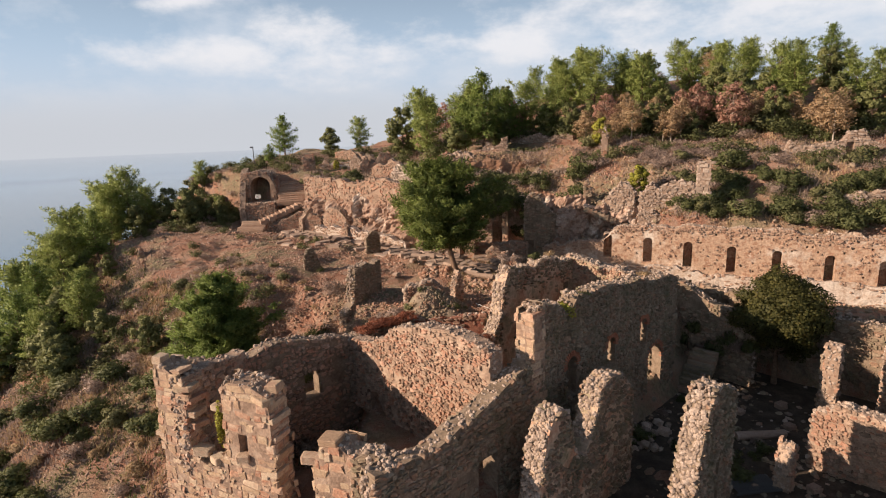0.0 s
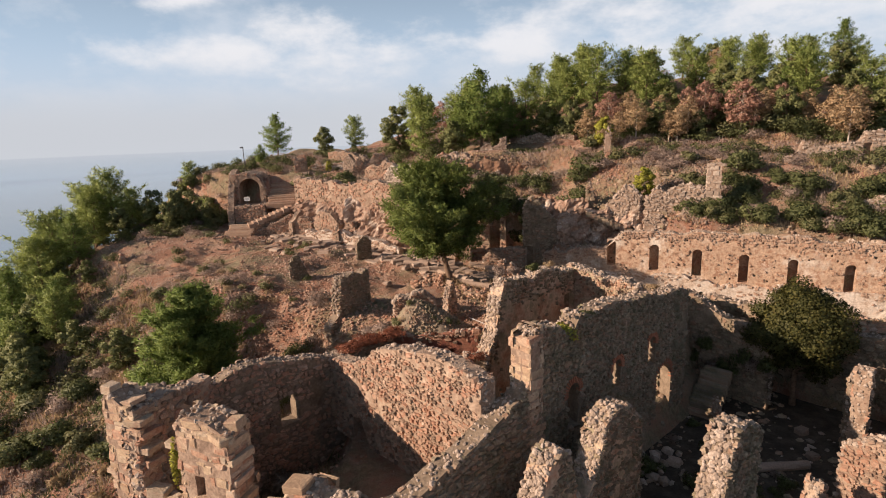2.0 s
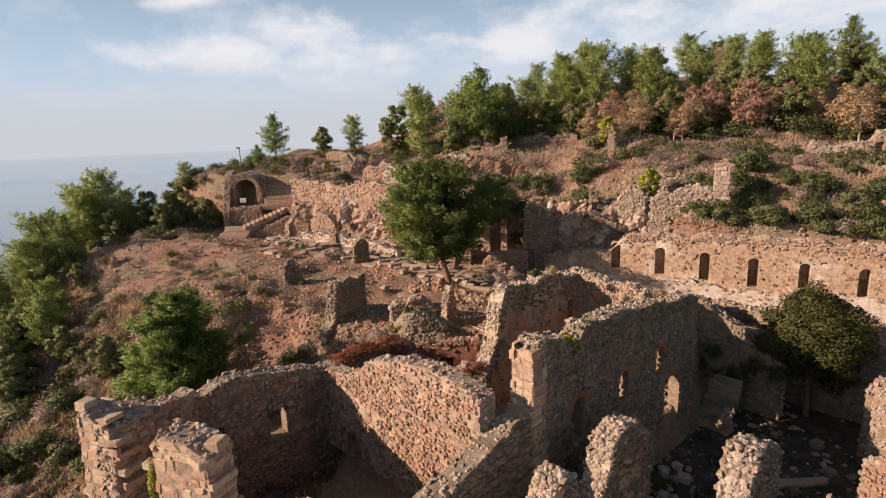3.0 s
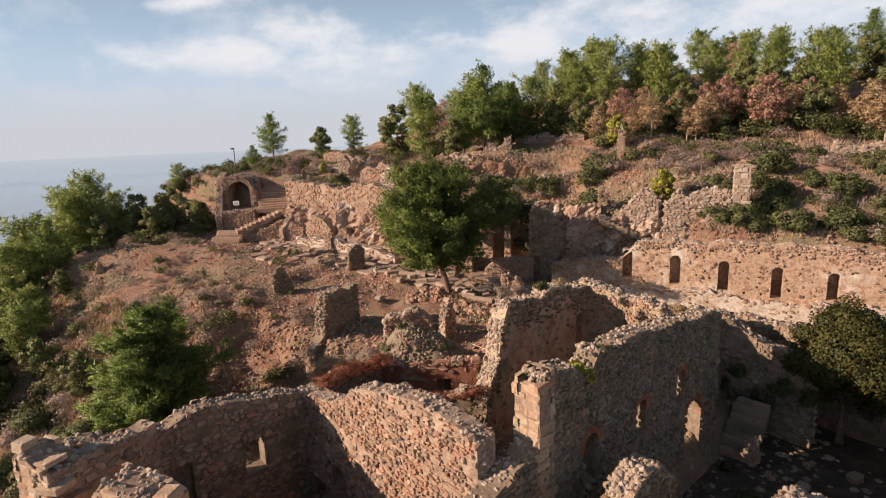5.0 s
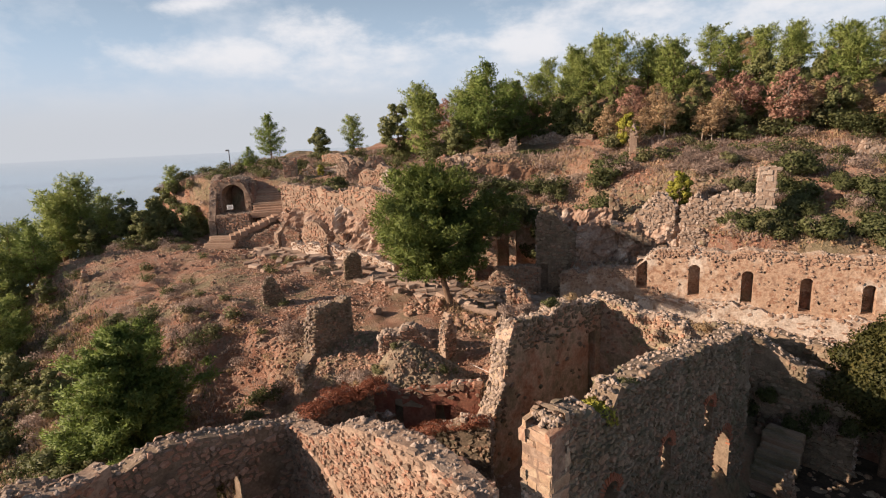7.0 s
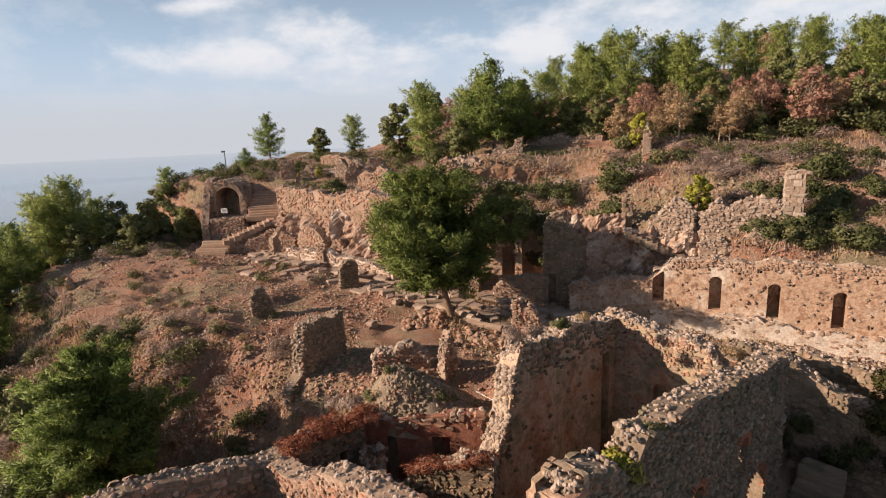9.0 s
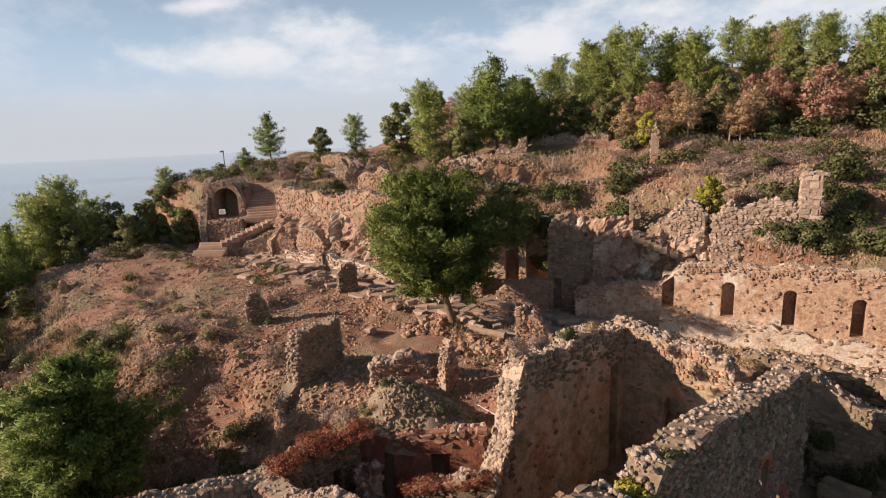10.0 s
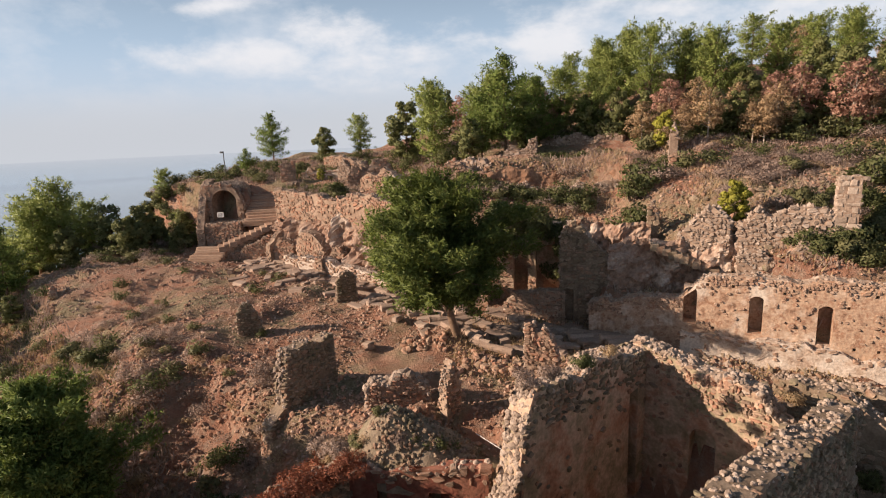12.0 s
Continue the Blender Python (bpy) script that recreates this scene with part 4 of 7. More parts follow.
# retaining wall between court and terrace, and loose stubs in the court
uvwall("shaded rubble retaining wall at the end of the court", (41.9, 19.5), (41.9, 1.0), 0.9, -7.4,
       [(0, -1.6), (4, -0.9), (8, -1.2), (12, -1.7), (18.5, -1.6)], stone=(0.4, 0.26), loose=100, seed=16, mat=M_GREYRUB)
uvwall("thick broken rubble wall stub with a pale top", (19.0, 6.75), (23.6, 6.75), 0.95, -7.2, [(0, -5.2), (0.3, -3.6), (0.8, -2.0), (1.3, -0.4), (1.8, 0.5), (2.6, 0.6), (3.6, 0.2), (4.6, -0.4)],
       [(2.6, 3.0, -5.0, -3.0, False, 0)], stone=(0.22, 0.15), mat=M_GREYRUB, jitter=0.2, loose=150, seed=17, caps=2.2, lump=0.19)
uvwall("broken mossy rubble wall with two standing parts", (15.2, 11.5), (23.3, 11.5), 1.0, -7.2,
       [(0, -5.0), (0.25, -3.0), (0.6, -1.3), (1.1, -0.45), (1.7, -0.35), (2.3, -0.8), (2.6, -2.2), (3.0, -3.4), (3.8, -3.5), (4.1, -2.6), (4.6, -1.5), (4.9, -0.6), (5.6, -0.3), (6.8, -0.5), (7.5, -1.2), (8.1, -1.6)],
       stone=(0.22, 0.15), mat=M_GREYRUB, core=M_PLASTER, cover=0.75, jitter=0.2, loose=200, seed=18, caps=2.2, lump=0.19, zone=1.6)
uvwall("short shaded pillar of rubble", (36.4, 6.15), (37.0, 6.15), -0.7, -7.2, [(0, -2.5), (0.6, -2.3)], stone=(0.3, 0.2), mat=M_GREYRUB, loose=40, seed=52, ragged=0.06, name="ruined_pillar", category="ruined pillar")
uvwall("jagged sunlit fragment beside the court steps", (34.4, 12.1), (35.1, 12.1), 0.3, -7.2, [(0, -4.9), (0.25, -5.3), (0.7, -6.3)], stone=(0.2, 0.14), loose=20, seed=53, ragged=0.06)
uvwall("slim standing pillar of rubble", (33.75, 5.5), (34.4, 5.5), -0.7, -7.2, [(0, -0.9), (0.7, -0.7)], stone=(0.3, 0.2), loose=60, seed=20, ragged=0.06, name="ruined_pillar", category="ruined pillar")
uvwall("sunlit low rubble wall in the court", (30.6, 5.2), (30.6, -6), 0.9, -7.2, [(0, -3.6), (1.5, -2.9), (4, -3.3), (11, -3.6)], stone=(0.26, 0.18), loose=150, loose_at=(0, 0.5), seed=21)
uvwall("small broken wall stub in the court", (27.4, 5.9), (28.3, 5.9), -0.7, -7.2, [(0, -5.2), (0.5, -4.3), (0.9, -4.6)], stone=(0.28, 0.2), loose=40, seed=22)
uvwall("sunlit upper rubble wall beside the court", (38.0, 3.4), (38.0, -6), 0.8, -7.2, [(0, -1.9), (0.6, -1.3), (2, -1.2), (9, -1.7)], stone=(0.24, 0.16), loose=100, loose_at=(0, 0.6), seed=23)
# stumps on the terrace
for lab, a, b, th, tp_, sd in (
        ("standing stump of a rubble pier on the terrace", (-8.5, 55.6), (-7.1, 56.1), 0.7, [(0, 1.0), (0.3, 1.5), (1.0, 1.55), (1.4, 1.1)], 31),
        ("leaning stump of a rubble pier on the terrace", (-13.6, 49.1), (-12.2, 49.6), 0.7, [(0, 0.2), (0.25, 1.1), (0.7, 1.4), (1.1, 0.7), (1.5, -0.2)], 32),
        ("tall broken wall stub at the terrace edge", (-8.25, 39.9), (-5.7, 43.4), 0.8, [(0, -2.4), (0.5, -1.9), (0.95, -1.7), (1.1, 0.6), (1.4, 1.35), (2.6, 1.2), (3.5, 0.95), (3.8, 1.25), (4.3, 1.1)], 33),
        ("slender spike of standing rubble", (0.5, 40.0), (1.2, 40.7), 0.5, [(0, -0.6), (0.25, 0.5), (0.5, 0.95), (0.75, 0.4), (1.0, -0.6)], 34),
        ("low mound of broken walling", (-3.5, 40.5), (-0.5, 41.0), 0.8, [(0, -0.9), (0.4, -0.35), (1.0, -0.5), (1.7, -0.1), (2.3, -0.2), (3.0, -0.9)], 35),
        ("jagged tooth of standing rubble", (4.6, 43.4), (6.3, 43.0), 0.7, [(0, 1.6), (0.5, 1.5), (0.7, 0.6), (1.0, 1.5), (1.4, 0.9), (1.75, -0.4)], 36)):
    rough_wall(lab, a, b, th, -5.4 if sd == 33 else -4.2, tp_, stone=(0.22, 0.14), mat=M_GREYRUB if sd in (31, 32, 33) else M_RUBBLE, loose=50, seed=sd, ragged=0.3 if sd == 35 else 0.12, lump=0.34 if sd == 35 else 0.18)
# square pier and ruins on the upper slope
rough_wall("tall squared stone pier on the slope", (23.0, 48.0), (24.0, 47.6), 0.9, 3.4, [(0, 8.2), (1, 8.3)], stone=(0.44, 0.28), loose=50, seed=41, ragged=0.08, mat=M_PALEASHLAR, name="ruined_pier", category="ruined pier")
rough_wall("broken rubble wall beside the square pier", (18.6, 50.2), (23.0, 48.05), 0.8, 2.5, [(0, 5.3), (1.2, 6.2), (2.4, 5.8), (3.6, 6.5), (4.9, 6.0)], stone=(0.28, 0.19), mat=M_TOP, jitter=0.24, loose=80, seed=42, ragged=0.5, lump=0.3)
rough_wall("broken retaining wall above the stairs", (15.6, 51.9), (18.2, 50.4), 0.8, 0.5, [(0, 4.6), (1.0, 5.6), (2.2, 5.9), (3.0, 5.1)], stone=(0.28, 0.19), mat=M_TOP, jitter=0.24, loose=60, seed=43, ragged=0.5, lump=0.3)
rough_wall("squat pillar of stacked stones on the slope", (14.5, 54.9), (15.2, 54.7), 0.6, 2.6, [(0, 5.9), (0.35, 6.4), (0.7, 5.2)], stone=(0.4, 0.3), mat=M_GREYRUB, loose=30, seed=44, ragged=0.1, name="ruined_pillar", category="ruined pillar")
rough_wall("tall triangular remnant of a rubble wall", (8.0, 52.7), (12.4, 52.2), 0.9, -2.6, [(0, 4.3), (0.5, 5.2), (1.1, 5.6), (2.0, 4.4), (2.9, 3.1), (4.4, 2.5)],
           [(0.1, 0.9, -2.6, 0.6, False, 0.5)], stone=(0.34, 0.22), mat=M_GREYRUB, jitter=0.2, loose=100, seed=45, ragged=0.35)
rough_wall("rock-cut wall with two tall dark recesses", (2.6, 57.2), (9.4, 55.9), 1.6, -3.0, [(0, 3.6), (2, 4.7), (4, 5.0), (6.9, 4.6)],
           [(2.5, 3.6, -1.2, 4.4, True, 1.2), (4.2, 6.2, -1.2, 4.6, True, 1.3)], stone=(0.4, 0.26), mat=M_RUBBLE, core=M_PLASTER, cover=0.8, loose=70, seed=46, faces="a")
rough_wall("low coursed wall in front of the recesses", (4.2, 53.6), (8.3, 52.7), 0.8, -2.8, [(0, -0.5), (0.8, 0.3), (2.4, 0.5), (4.2, 0.6)], stone=(0.42, 0.2), mat=M_RUBBLE, loose=80, seed=47, ragged=0.1)
rough_wall("pale low wall with two small doorways", (-2.6, 57.0), (3.0, 55.6), 0.7, -2.8, [(0, 0.3), (2, 0.9), (4, 0.6), (5.8, 0.4)],
           [(2.6, 3.3, -2.2, -0.2, False, 0.5), (4.2, 4.8, -2.2, -0.3, False, 0.5)], stone=(0.34, 0.22), mat=M_RUBBLE, core=M_OCHRE, cover=0.4, loose=50, seed=48)
# cliff and retaining wall behind the terrace
rough_wall("long rubble retaining wall over a rock scarp", (-18.9, 72.7), (-10.6, 66.9), 1.0, -2.0, [(0, 6.4), (1.5, 6.6), (6, 6.3), (10.2, 5.9)], stone=(0.4, 0.24), mat=M_RUBBLE, core=M_MORTAR, cover=0.8, faces="a", loose=150, seed=49, ragged=0.3, name="retaining_wall", category="retaining wall")
rough_wall("rubble retaining wall over pale rock", (-10.8, 67.0), (-1.2, 59.6), 1.0, -3.0, [(0, 6.0), (3, 6.6), (7, 5.8), (12.1, 5.2)], stone=(0.4, 0.24), mat=M_RUBBLE, core=M_MORTAR, cover=0.75, faces="a", loose=120, seed=50, ragged=0.3, name="retaining_wall", category="retaining wall")


def rock_face(label, p0, p1, z0, z1, bulge, seed, mat=None, rugged=1.0):
    """A craggy bank of rock along a line, leaning back as it rises."""
    p0, p1 = np.array(p0, float), np.array(p1, float)
    length = float(np.linalg.norm(p1 - p0))
    e = (p1 - p0) / length
    out = np.array([e[1], -e[0]])
    s = np.linspace(0, length, int(length / 0.16)); t = np.linspace(0, 1, 30)
    S, T = np.meshgrid(s, t)
    top_ = z1 + 0.7 * fbm(S / 2.5, seed + 0 * S, seed)
    zz_ = z0 + (top_ - z0) * T
    crag = rugged * (np.abs(fbm(S / 2.1, zz_ / 2.6, seed + 5, 4)) * 1.1 + 0.22 * fbm(S / 0.6, zz_ / 0.6, seed + 9, 3) + 0.24 * np.abs(vnoise(S / 0.55, zz_ / 0.3, seed + 3)) + 0.14 * vnoise(S / 0.3, zz_ / 0.2, seed + 4) + 0.1 * vnoise(S / 0.17, zz_ / 0.17, seed + 8))
    d = bulge * (1 - T) ** 0.8 + crag * (1 - 0.3 * T) - 0.5
    V = np.stack([p0[0] + e[0] * S + out[0] * d, p0[1] + e[1] * S + out[1] * d, zz_], -1).reshape(-1, 3)
    ix = np.arange(S.size).reshape(S.shape)
    F = np.stack([ix[:-1, :-1], ix[:-1, 1:], ix[1:, 1:], ix[1:, :-1]], -1).reshape(-1, 4)
    return tagged(part("rock_face", mesh_of("rock_face", V, F), mat or M_ROCK), label, "rock")


rock_face("craggy pale rock under the retaining wall", (-18.7, 72.2), (-10.4, 66.4), -1.6, 3.9, 1.0, 5, rugged=1.35)
rock_face("craggy pinkish rock scarp behind the pine", (-10.6, 66.6), (-0.8, 59.0), -2.6, 4.0, 1.1, 6, rugged=1.35)
rock_face("craggy ochre rock above the terrace", (11.6, 53.4), (19.6, 50.0), 0.2, 4.2, 1.2, 7, rugged=1.3)
rock_face("orange cut earth bank behind the upper path", (3.0, 65.8), (11.2, 66.3), 6.1, 7.75, 0.35, 11, mat=M_EARTH, rugged=0.3)
rock_face("orange cut earth bank by the slope path", (11.0, 66.2), (16.4, 63.8), 6.1, 7.85, 0.35, 12, mat=M_EARTH, rugged=0.3)
rough_wall("low row of pale stones along the upper path", (4.2, 64.9), (15.0, 63.6), 0.5, 6.0, [(0, 7.0), (1.5, 6.8), (2.5, 7.0), (4.5, 6.6), (6, 6.9), (8.5, 6.7), (10.8, 6.8)], stone=(0.34, 0.24), mat=M_TOP, loose=50, seed=52, ragged=0.5)
rough_wall("tumbled rubble wall above the niche wall", (18.2, 49.2), (23.4, 47.0), 1.0, 1.8, [(0, 3.6), (1.0, 4.4), (2.2, 3.7), (3.4, 4.6), (4.6, 4.0), (5.6, 4.5)], stone=(0.28, 0.19), mat=M_TOP, faces="a", loose=60, seed=51, ragged=0.45)
rock_face("shaded rock wall behind the recess", (8.8, 56.6), (14.5, 54.2), -1.5, 5.2, 0.8, 9)
# ruined chambers at the foot of the scarp
for lab, a, b_, th, base_, tp_, sd in (
        ("broken chamber wall at the foot of the scarp", (-18.6, 69.6), (-16.2, 69.0), 0.8, -1.6, [(0, 0.6), (1, 1.9), (2.5, 1.2)], 131),
        ("long low chamber wall below the stairs", (-23.2, 70.4), (-18.9, 70.6), 0.8, -1.2, [(0, 0.1), (1.2, 0.8), (3, 1.6), (4.3, 2.1)], 132),
        ("chamber wall leaning on the rock scarp", (-18.4, 72.6), (-14.6, 70.3), 0.8, -1.2, [(0, 2.6), (2, 3.1), (3.6, 2.4), (4.4, 1.2)], 133),
        ("pale low bench wall below the scarp", (-16.6, 67.2), (-4.6, 59.6), 0.9, -2.2, [(0, 0.5), (2, 0.3), (5, 0.6), (9, 0.1), (12, -0.2), (14.2, -0.5)], 134),
        ("small broken cross wall by the scarp", (-13.2, 67.2), (-12.2, 68.4), 0.6, -1.8, [(0, 1.0), (0.7, 1.7), (1.5, 2.2)], 135),
        ("broken chamber spur wall under the scarp", (-17.9, 71.4), (-19.2, 69.6), 0.7, -1.6, [(0, 3.0), (1.2, 2.3), (2.2, 1.2)], 171),
        ("squared stub of a chamber wall", (-17.9, 69.4), (-16.4, 69.2), 1.0, -1.8, [(0, 0.8), (0.3, 1.5), (1.1, 1.7), (1.5, 1.5)], 172),
        ("small standing stub by the bench wall", (-12.6, 64.2), (-11.9, 63.8), 0.7, -1.8, [(0, 0.7), (0.4, 1.1), (0.8, 0.6)], 173),
        ("rubble stub by the bench wall", (-11.6, 65.5), (-10.1, 64.8), 0.8, -1.9, [(0, 0.9), (0.5, 1.5), (1.4, 1.4), (1.65, 0.8)], 174),
        ("fallen chamber vault against the rock", (-15.7, 68.6), (-12.3, 66.3), 1.0, -1.6, [(0, 1.6), (0.8, 2.6), (2.0, 2.9), (3.2, 2.3), (4.1, 1.4)], 175),
        ("side wall along the upper stairs", (-18.8, 79.4), (-18.8, 72.6), 0.7, 0.5, [(0, 6.9), (3, 6.7), (6.8, 6.5)], 177),
        ("squared stub on the upper path", (-20.7, 80.3), (-19.0, 80.6), 0.9, 5.6, [(0, 8.7), (1.7, 9.1)], 136),
        ("ragged pale wall on the ridge above the scarp", (-13.4, 78.8), (-9.6, 77.2), 0.7, 5.4, [(0, 8.2), (0.9, 9.0), (1.8, 8.3), (2.9, 9.2), (4.1, 8.0)], 178),
        ("broken rubble wall above the retaining wall", (-9.6, 72.8), (-5.2, 70.0), 0.7, 5.0, [(0, 7.4), (1.2, 8.4), (2.2, 7.8), (3.4, 8.8), (5.2, 7.4)], 179),
        ("low ragged wall above the pine", (-6.6, 68.2), (-2.4, 66.0), 0.7, 4.8, [(0, 7.0), (1.2, 8.2), (2.6, 7.4), (3.6, 8.3), (4.7, 7.2)], 180),
        ("pale low wall on the upper path", (-18.8, 82.4), (-13.8, 82.0), 0.7, 5.6, [(0, 7.6), (1.2, 8.3), (3, 7.9), (5, 7.5)], 137),
        ("rubble terrace wall above the path", (-17.0, 86.6), (-11.0, 82.0), 0.8, 5.6, [(0, 9.3), (2.5, 9.7), (5, 9.2), (7.5, 8.6)], 138),
        ("broken rubble apse wall", (-11.8, 76.4), (-6.4, 77.2), 0.8, 5.0, [(0, 7.3), (1.0, 8.7), (2.0, 7.9), (3.2, 9.3), (4.5, 9.0), (5.4, 7.6)], 139),
        ("pale broken wall at the wood's edge", (4.9, 74.6), (8.9, 73.7), 0.8, 7.4, [(0, 8.6), (0.9, 9.8), (1.3, 10.5), (1.7, 10.4), (1.9, 10.0), (3.1, 9.9), (3.3, 10.9), (4.1, 10.7)], 140),
        ("pale tumbled wall below the wood's edge", (0.7, 68.8), (4.0, 66.9), 1.0, 6.0, [(0, 8.4), (0.6, 9.3), (1.2, 9.7), (1.9, 9.0), (2.9, 8.8), (3.8, 8.2)], 147),
        ("long low row of pale stones along the wood's edge", (10.4, 82.2), (18.4, 76.3), 1.0, 8.8, [(0, 10.6), (2, 11.0), (3, 10.6), (4.6, 11.2), (6.5, 10.8), (8, 11.0), (9.9, 10.7)], 148),
        ("rubble wall end below the wood", (-1.0, 67.0), (3.4, 66.2), 0.8, 5.4, [(0, 8.4), (1.5, 9.0), (4.4, 8.0)], 141),
        ("tall standing stone pier at the wood's edge", (18.4, 62.2), (19.0, 62.05), 0.55, 7.6, [(0, 10.8), (0.3, 11.7), (0.6, 11.0)], 142),
        ("pale ruined house wall on the upper slope", (36.6, 57.4), (44.6, 54.8), 0.9, 6.0, [(0, 8.6), (0.6, 9.6), (1.2, 8.9), (3.6, 9.0), (4.5, 9.5), (5.4, 9.6), (5.8, 10.6), (7.2, 10.4), (7.5, 9.4), (8.4, 9.0)], 143),
        ("pale rubble terrace wall on the slope", (31.0, 45.6), (44, 41.8), 0.9, 2.0, [(0, 3.9), (2, 5.0), (6, 5.4), (13.5, 5.2)], 144),
        ("small ruined wall end on the lower slope", (-36.0, 60.6), (-33.4, 61.8), 0.6, -5.5, [(0, -1.3), (0.5, -0.3), (0.9, -1.5), (1.6, -0.5), (2.0, -1.6), (2.8, -0.9)], 145),
        ("small ruined wall stub on the lower slope", (-40.6, 60.6), (-38.4, 61.0), 0.6, -6.5, [(0, -2.6), (0.8, -1.5), (1.3, -2.6), (2.2, -2.0)], 146)):
    rough_wall(lab, a, b_, th, base_, tp_, stone=(0.36, 0.22), mat=M_TOP if sd in (143, 144, 140, 147, 148, 178, 180) else M_OCHRESTONE if sd in (134, 137) else M_RUBBLE, core=M_PALEPLASTER if sd in (134, 180, 137) else None, cover=0.4 if sd == 134 else 1.0, loose=36, seed=sd, ragged=0.34,
               openings=[(5.6, 6.3, 7.4, 9.2, False, 0.4)] if sd == 143 else ())
# vaulted chamber with its platform
rough_wall("stone vaulted chamber front with a dark arch", (-28.1, 75.5), (-23.6, 75.5), 4.2, -0.5, [(0, 7.0), (2, 7.3), (3.6, 6.9), (4.0, 5.9), (4.5, 5.0)],
           [(0.95, 3.75, 3.1, 6.5, True, 3.9)], stone=(0.42, 0.26), mat=M_RUBBLE, cover=0.8, faces="a", loose=80, seed=151, name="vaulted_chamber", category="vaulted chamber", ragged=0.12)
rough_wall("stone platform in front of the vaulted chamber", (-27.4, 73.7), (-23.4, 73.7), 1.8, -1.0, [(0, 3.05), (4.0, 3.1)], stone=(0.42, 0.26), mat=M_RUBBLE, loose=60, seed=152, name="stone_platform", category="platform", ragged=0.08)
rough_wall("sloping flank wall beside the vault", (-28.9, 78.5), (-28.2, 73.3), 0.8, -1.0, [(0, 7.6), (2.2, 7.0), (4, 4.6), (5.2, 2.6)], stone=(0.4, 0.26), mat=M_OCHRESTONE, loose=40, seed=153)
rough_wall("broken parapet along the stairs", (-24.3, 69.9), (-19.4, 73.0), 0.5, -1.4, [(0, 0.8), (3, 1.7), (5.8, 2.7)], stone=(0.36, 0.22), mat=M_OCHRESTONE, loose=40, seed=154)


# ---- stairs ----
def stairs(label, foot, way, width, steps, rise, tread, mat, seed):
    """A worn flight: each step a block of its own."""
    thing = new("stairs")
    tagged(thing, label, "stairs")
    r = np.random.default_rng(seed)
    w = Vector((*way, 0)).normalized()
    side = Vector((-w.y, w.x, 0))
    thing.location = foot
    bm = bmesh.new()
    bmesh.ops.create_cube(bm, size=1)
    bmesh.ops.bevel(bm, geom=bm.edges[:], offset=0.06, segments=1, affect="EDGES")
    for v in bm.verts:
        v.co += Vector(r.uniform(-0.02, 0.02, 3))
    me = bpy.data.meshes.new("step"); bm.to_mesh(me); bm.free()
    me.materials.append(mat)
    for k in range(steps):
        c = w * (tread * (k + 0.5)) + Vector((0, 0, rise * (k + 0.5) - 0.17))
        m = Matrix((side.to_tuple() + (0,), w.to_tuple() + (0,), (0, 0, 1, 0), (0, 0, 0, 1))).transposed()
        ob = part("step", me, None, thing)
        ob.matrix_basis = Matrix.Translation(c + side * r.uniform(-0.08, 0.08)) @ m @ Matrix.Rotation(r.uniform(-0.03, 0.03), 4, "Y") @ Matrix.Diagonal((width * r.uniform(0.9, 1.05), tread * 1.5, rise + 0.35, 1))
    return thing


stairs("worn upper flight of stone steps", (-21.3, 74.1, 2.9), (-0.06, 1), 4.0, 11, 0.25, 0.43, M_OCHRESTONE, 161)
stairs("worn lower flight of stone steps", (-24.6, 70.7, 0.9), (0.89, 0.45), 1.9, 10, 0.2, 0.55, M_OCHRESTONE, 162)
stairs("broad low flight of worn stone steps", (-25.5, 68.7, -0.25), (0.05, 1), 3.5, 6, 0.2, 0.4, M_OCHRESTONE, 163)
stairs("narrow flight of rough stone steps on the slope", (17.6, 50.5, 2.3), (-0.95, 0.35), 1.5, 11, 0.15, 0.36, M_GREYRUB, 164)
# darker stone chosen here to paint the shade on the court steps
stairs("worn steps inside the court, in stone darkened for shade", (34.3 * CU - 13.2 * SU, 34.3 * SU + 13.2 * CU, -7.2), (CU, SU), 1.9, 12, 0.23, 0.26, M_GREYRUB, 165)


# ---- plants ----
QUAD_F = [(0, 1, 2, 3)]


def tube(points, radii, sides=6):
    """Joined quads of a tapered, bent stem."""
    V, F = [], []
    pts = [np.array(p, float) for p in points]
    for k, (p, r_) in enumerate(zip(pts, radii)):
        d = pts[min(k + 1, len(pts) - 1)] - pts[max(k - 1, 0)]
        d /= np.linalg.norm(d) + 1e-9
        a = np.cross(d, (0.31, 0.95, 0.05)); a /= np.linalg.norm(a); b = np.cross(d, a)
        for q in range(sides):
            t = 2 * math.pi * q / sides
            V.append(p + r_ * (a * math.cos(t) + b * math.sin(t)))
    for k in range(len(pts) - 1):
        for q in range(sides):
            i, j = k * sides + q, k * sides + (q + 1) % sides
            F.append((i, j, j + sides, i + sides))
    return np.array(V), np.array(F)


def joined(pieces):
    V, F, n = [], [], 0
    for v, f in pieces:
        V.append(v); F.append(np.asarray(f) + n); n += len(v)
    return np.concatenate(V), np.concatenate(F)


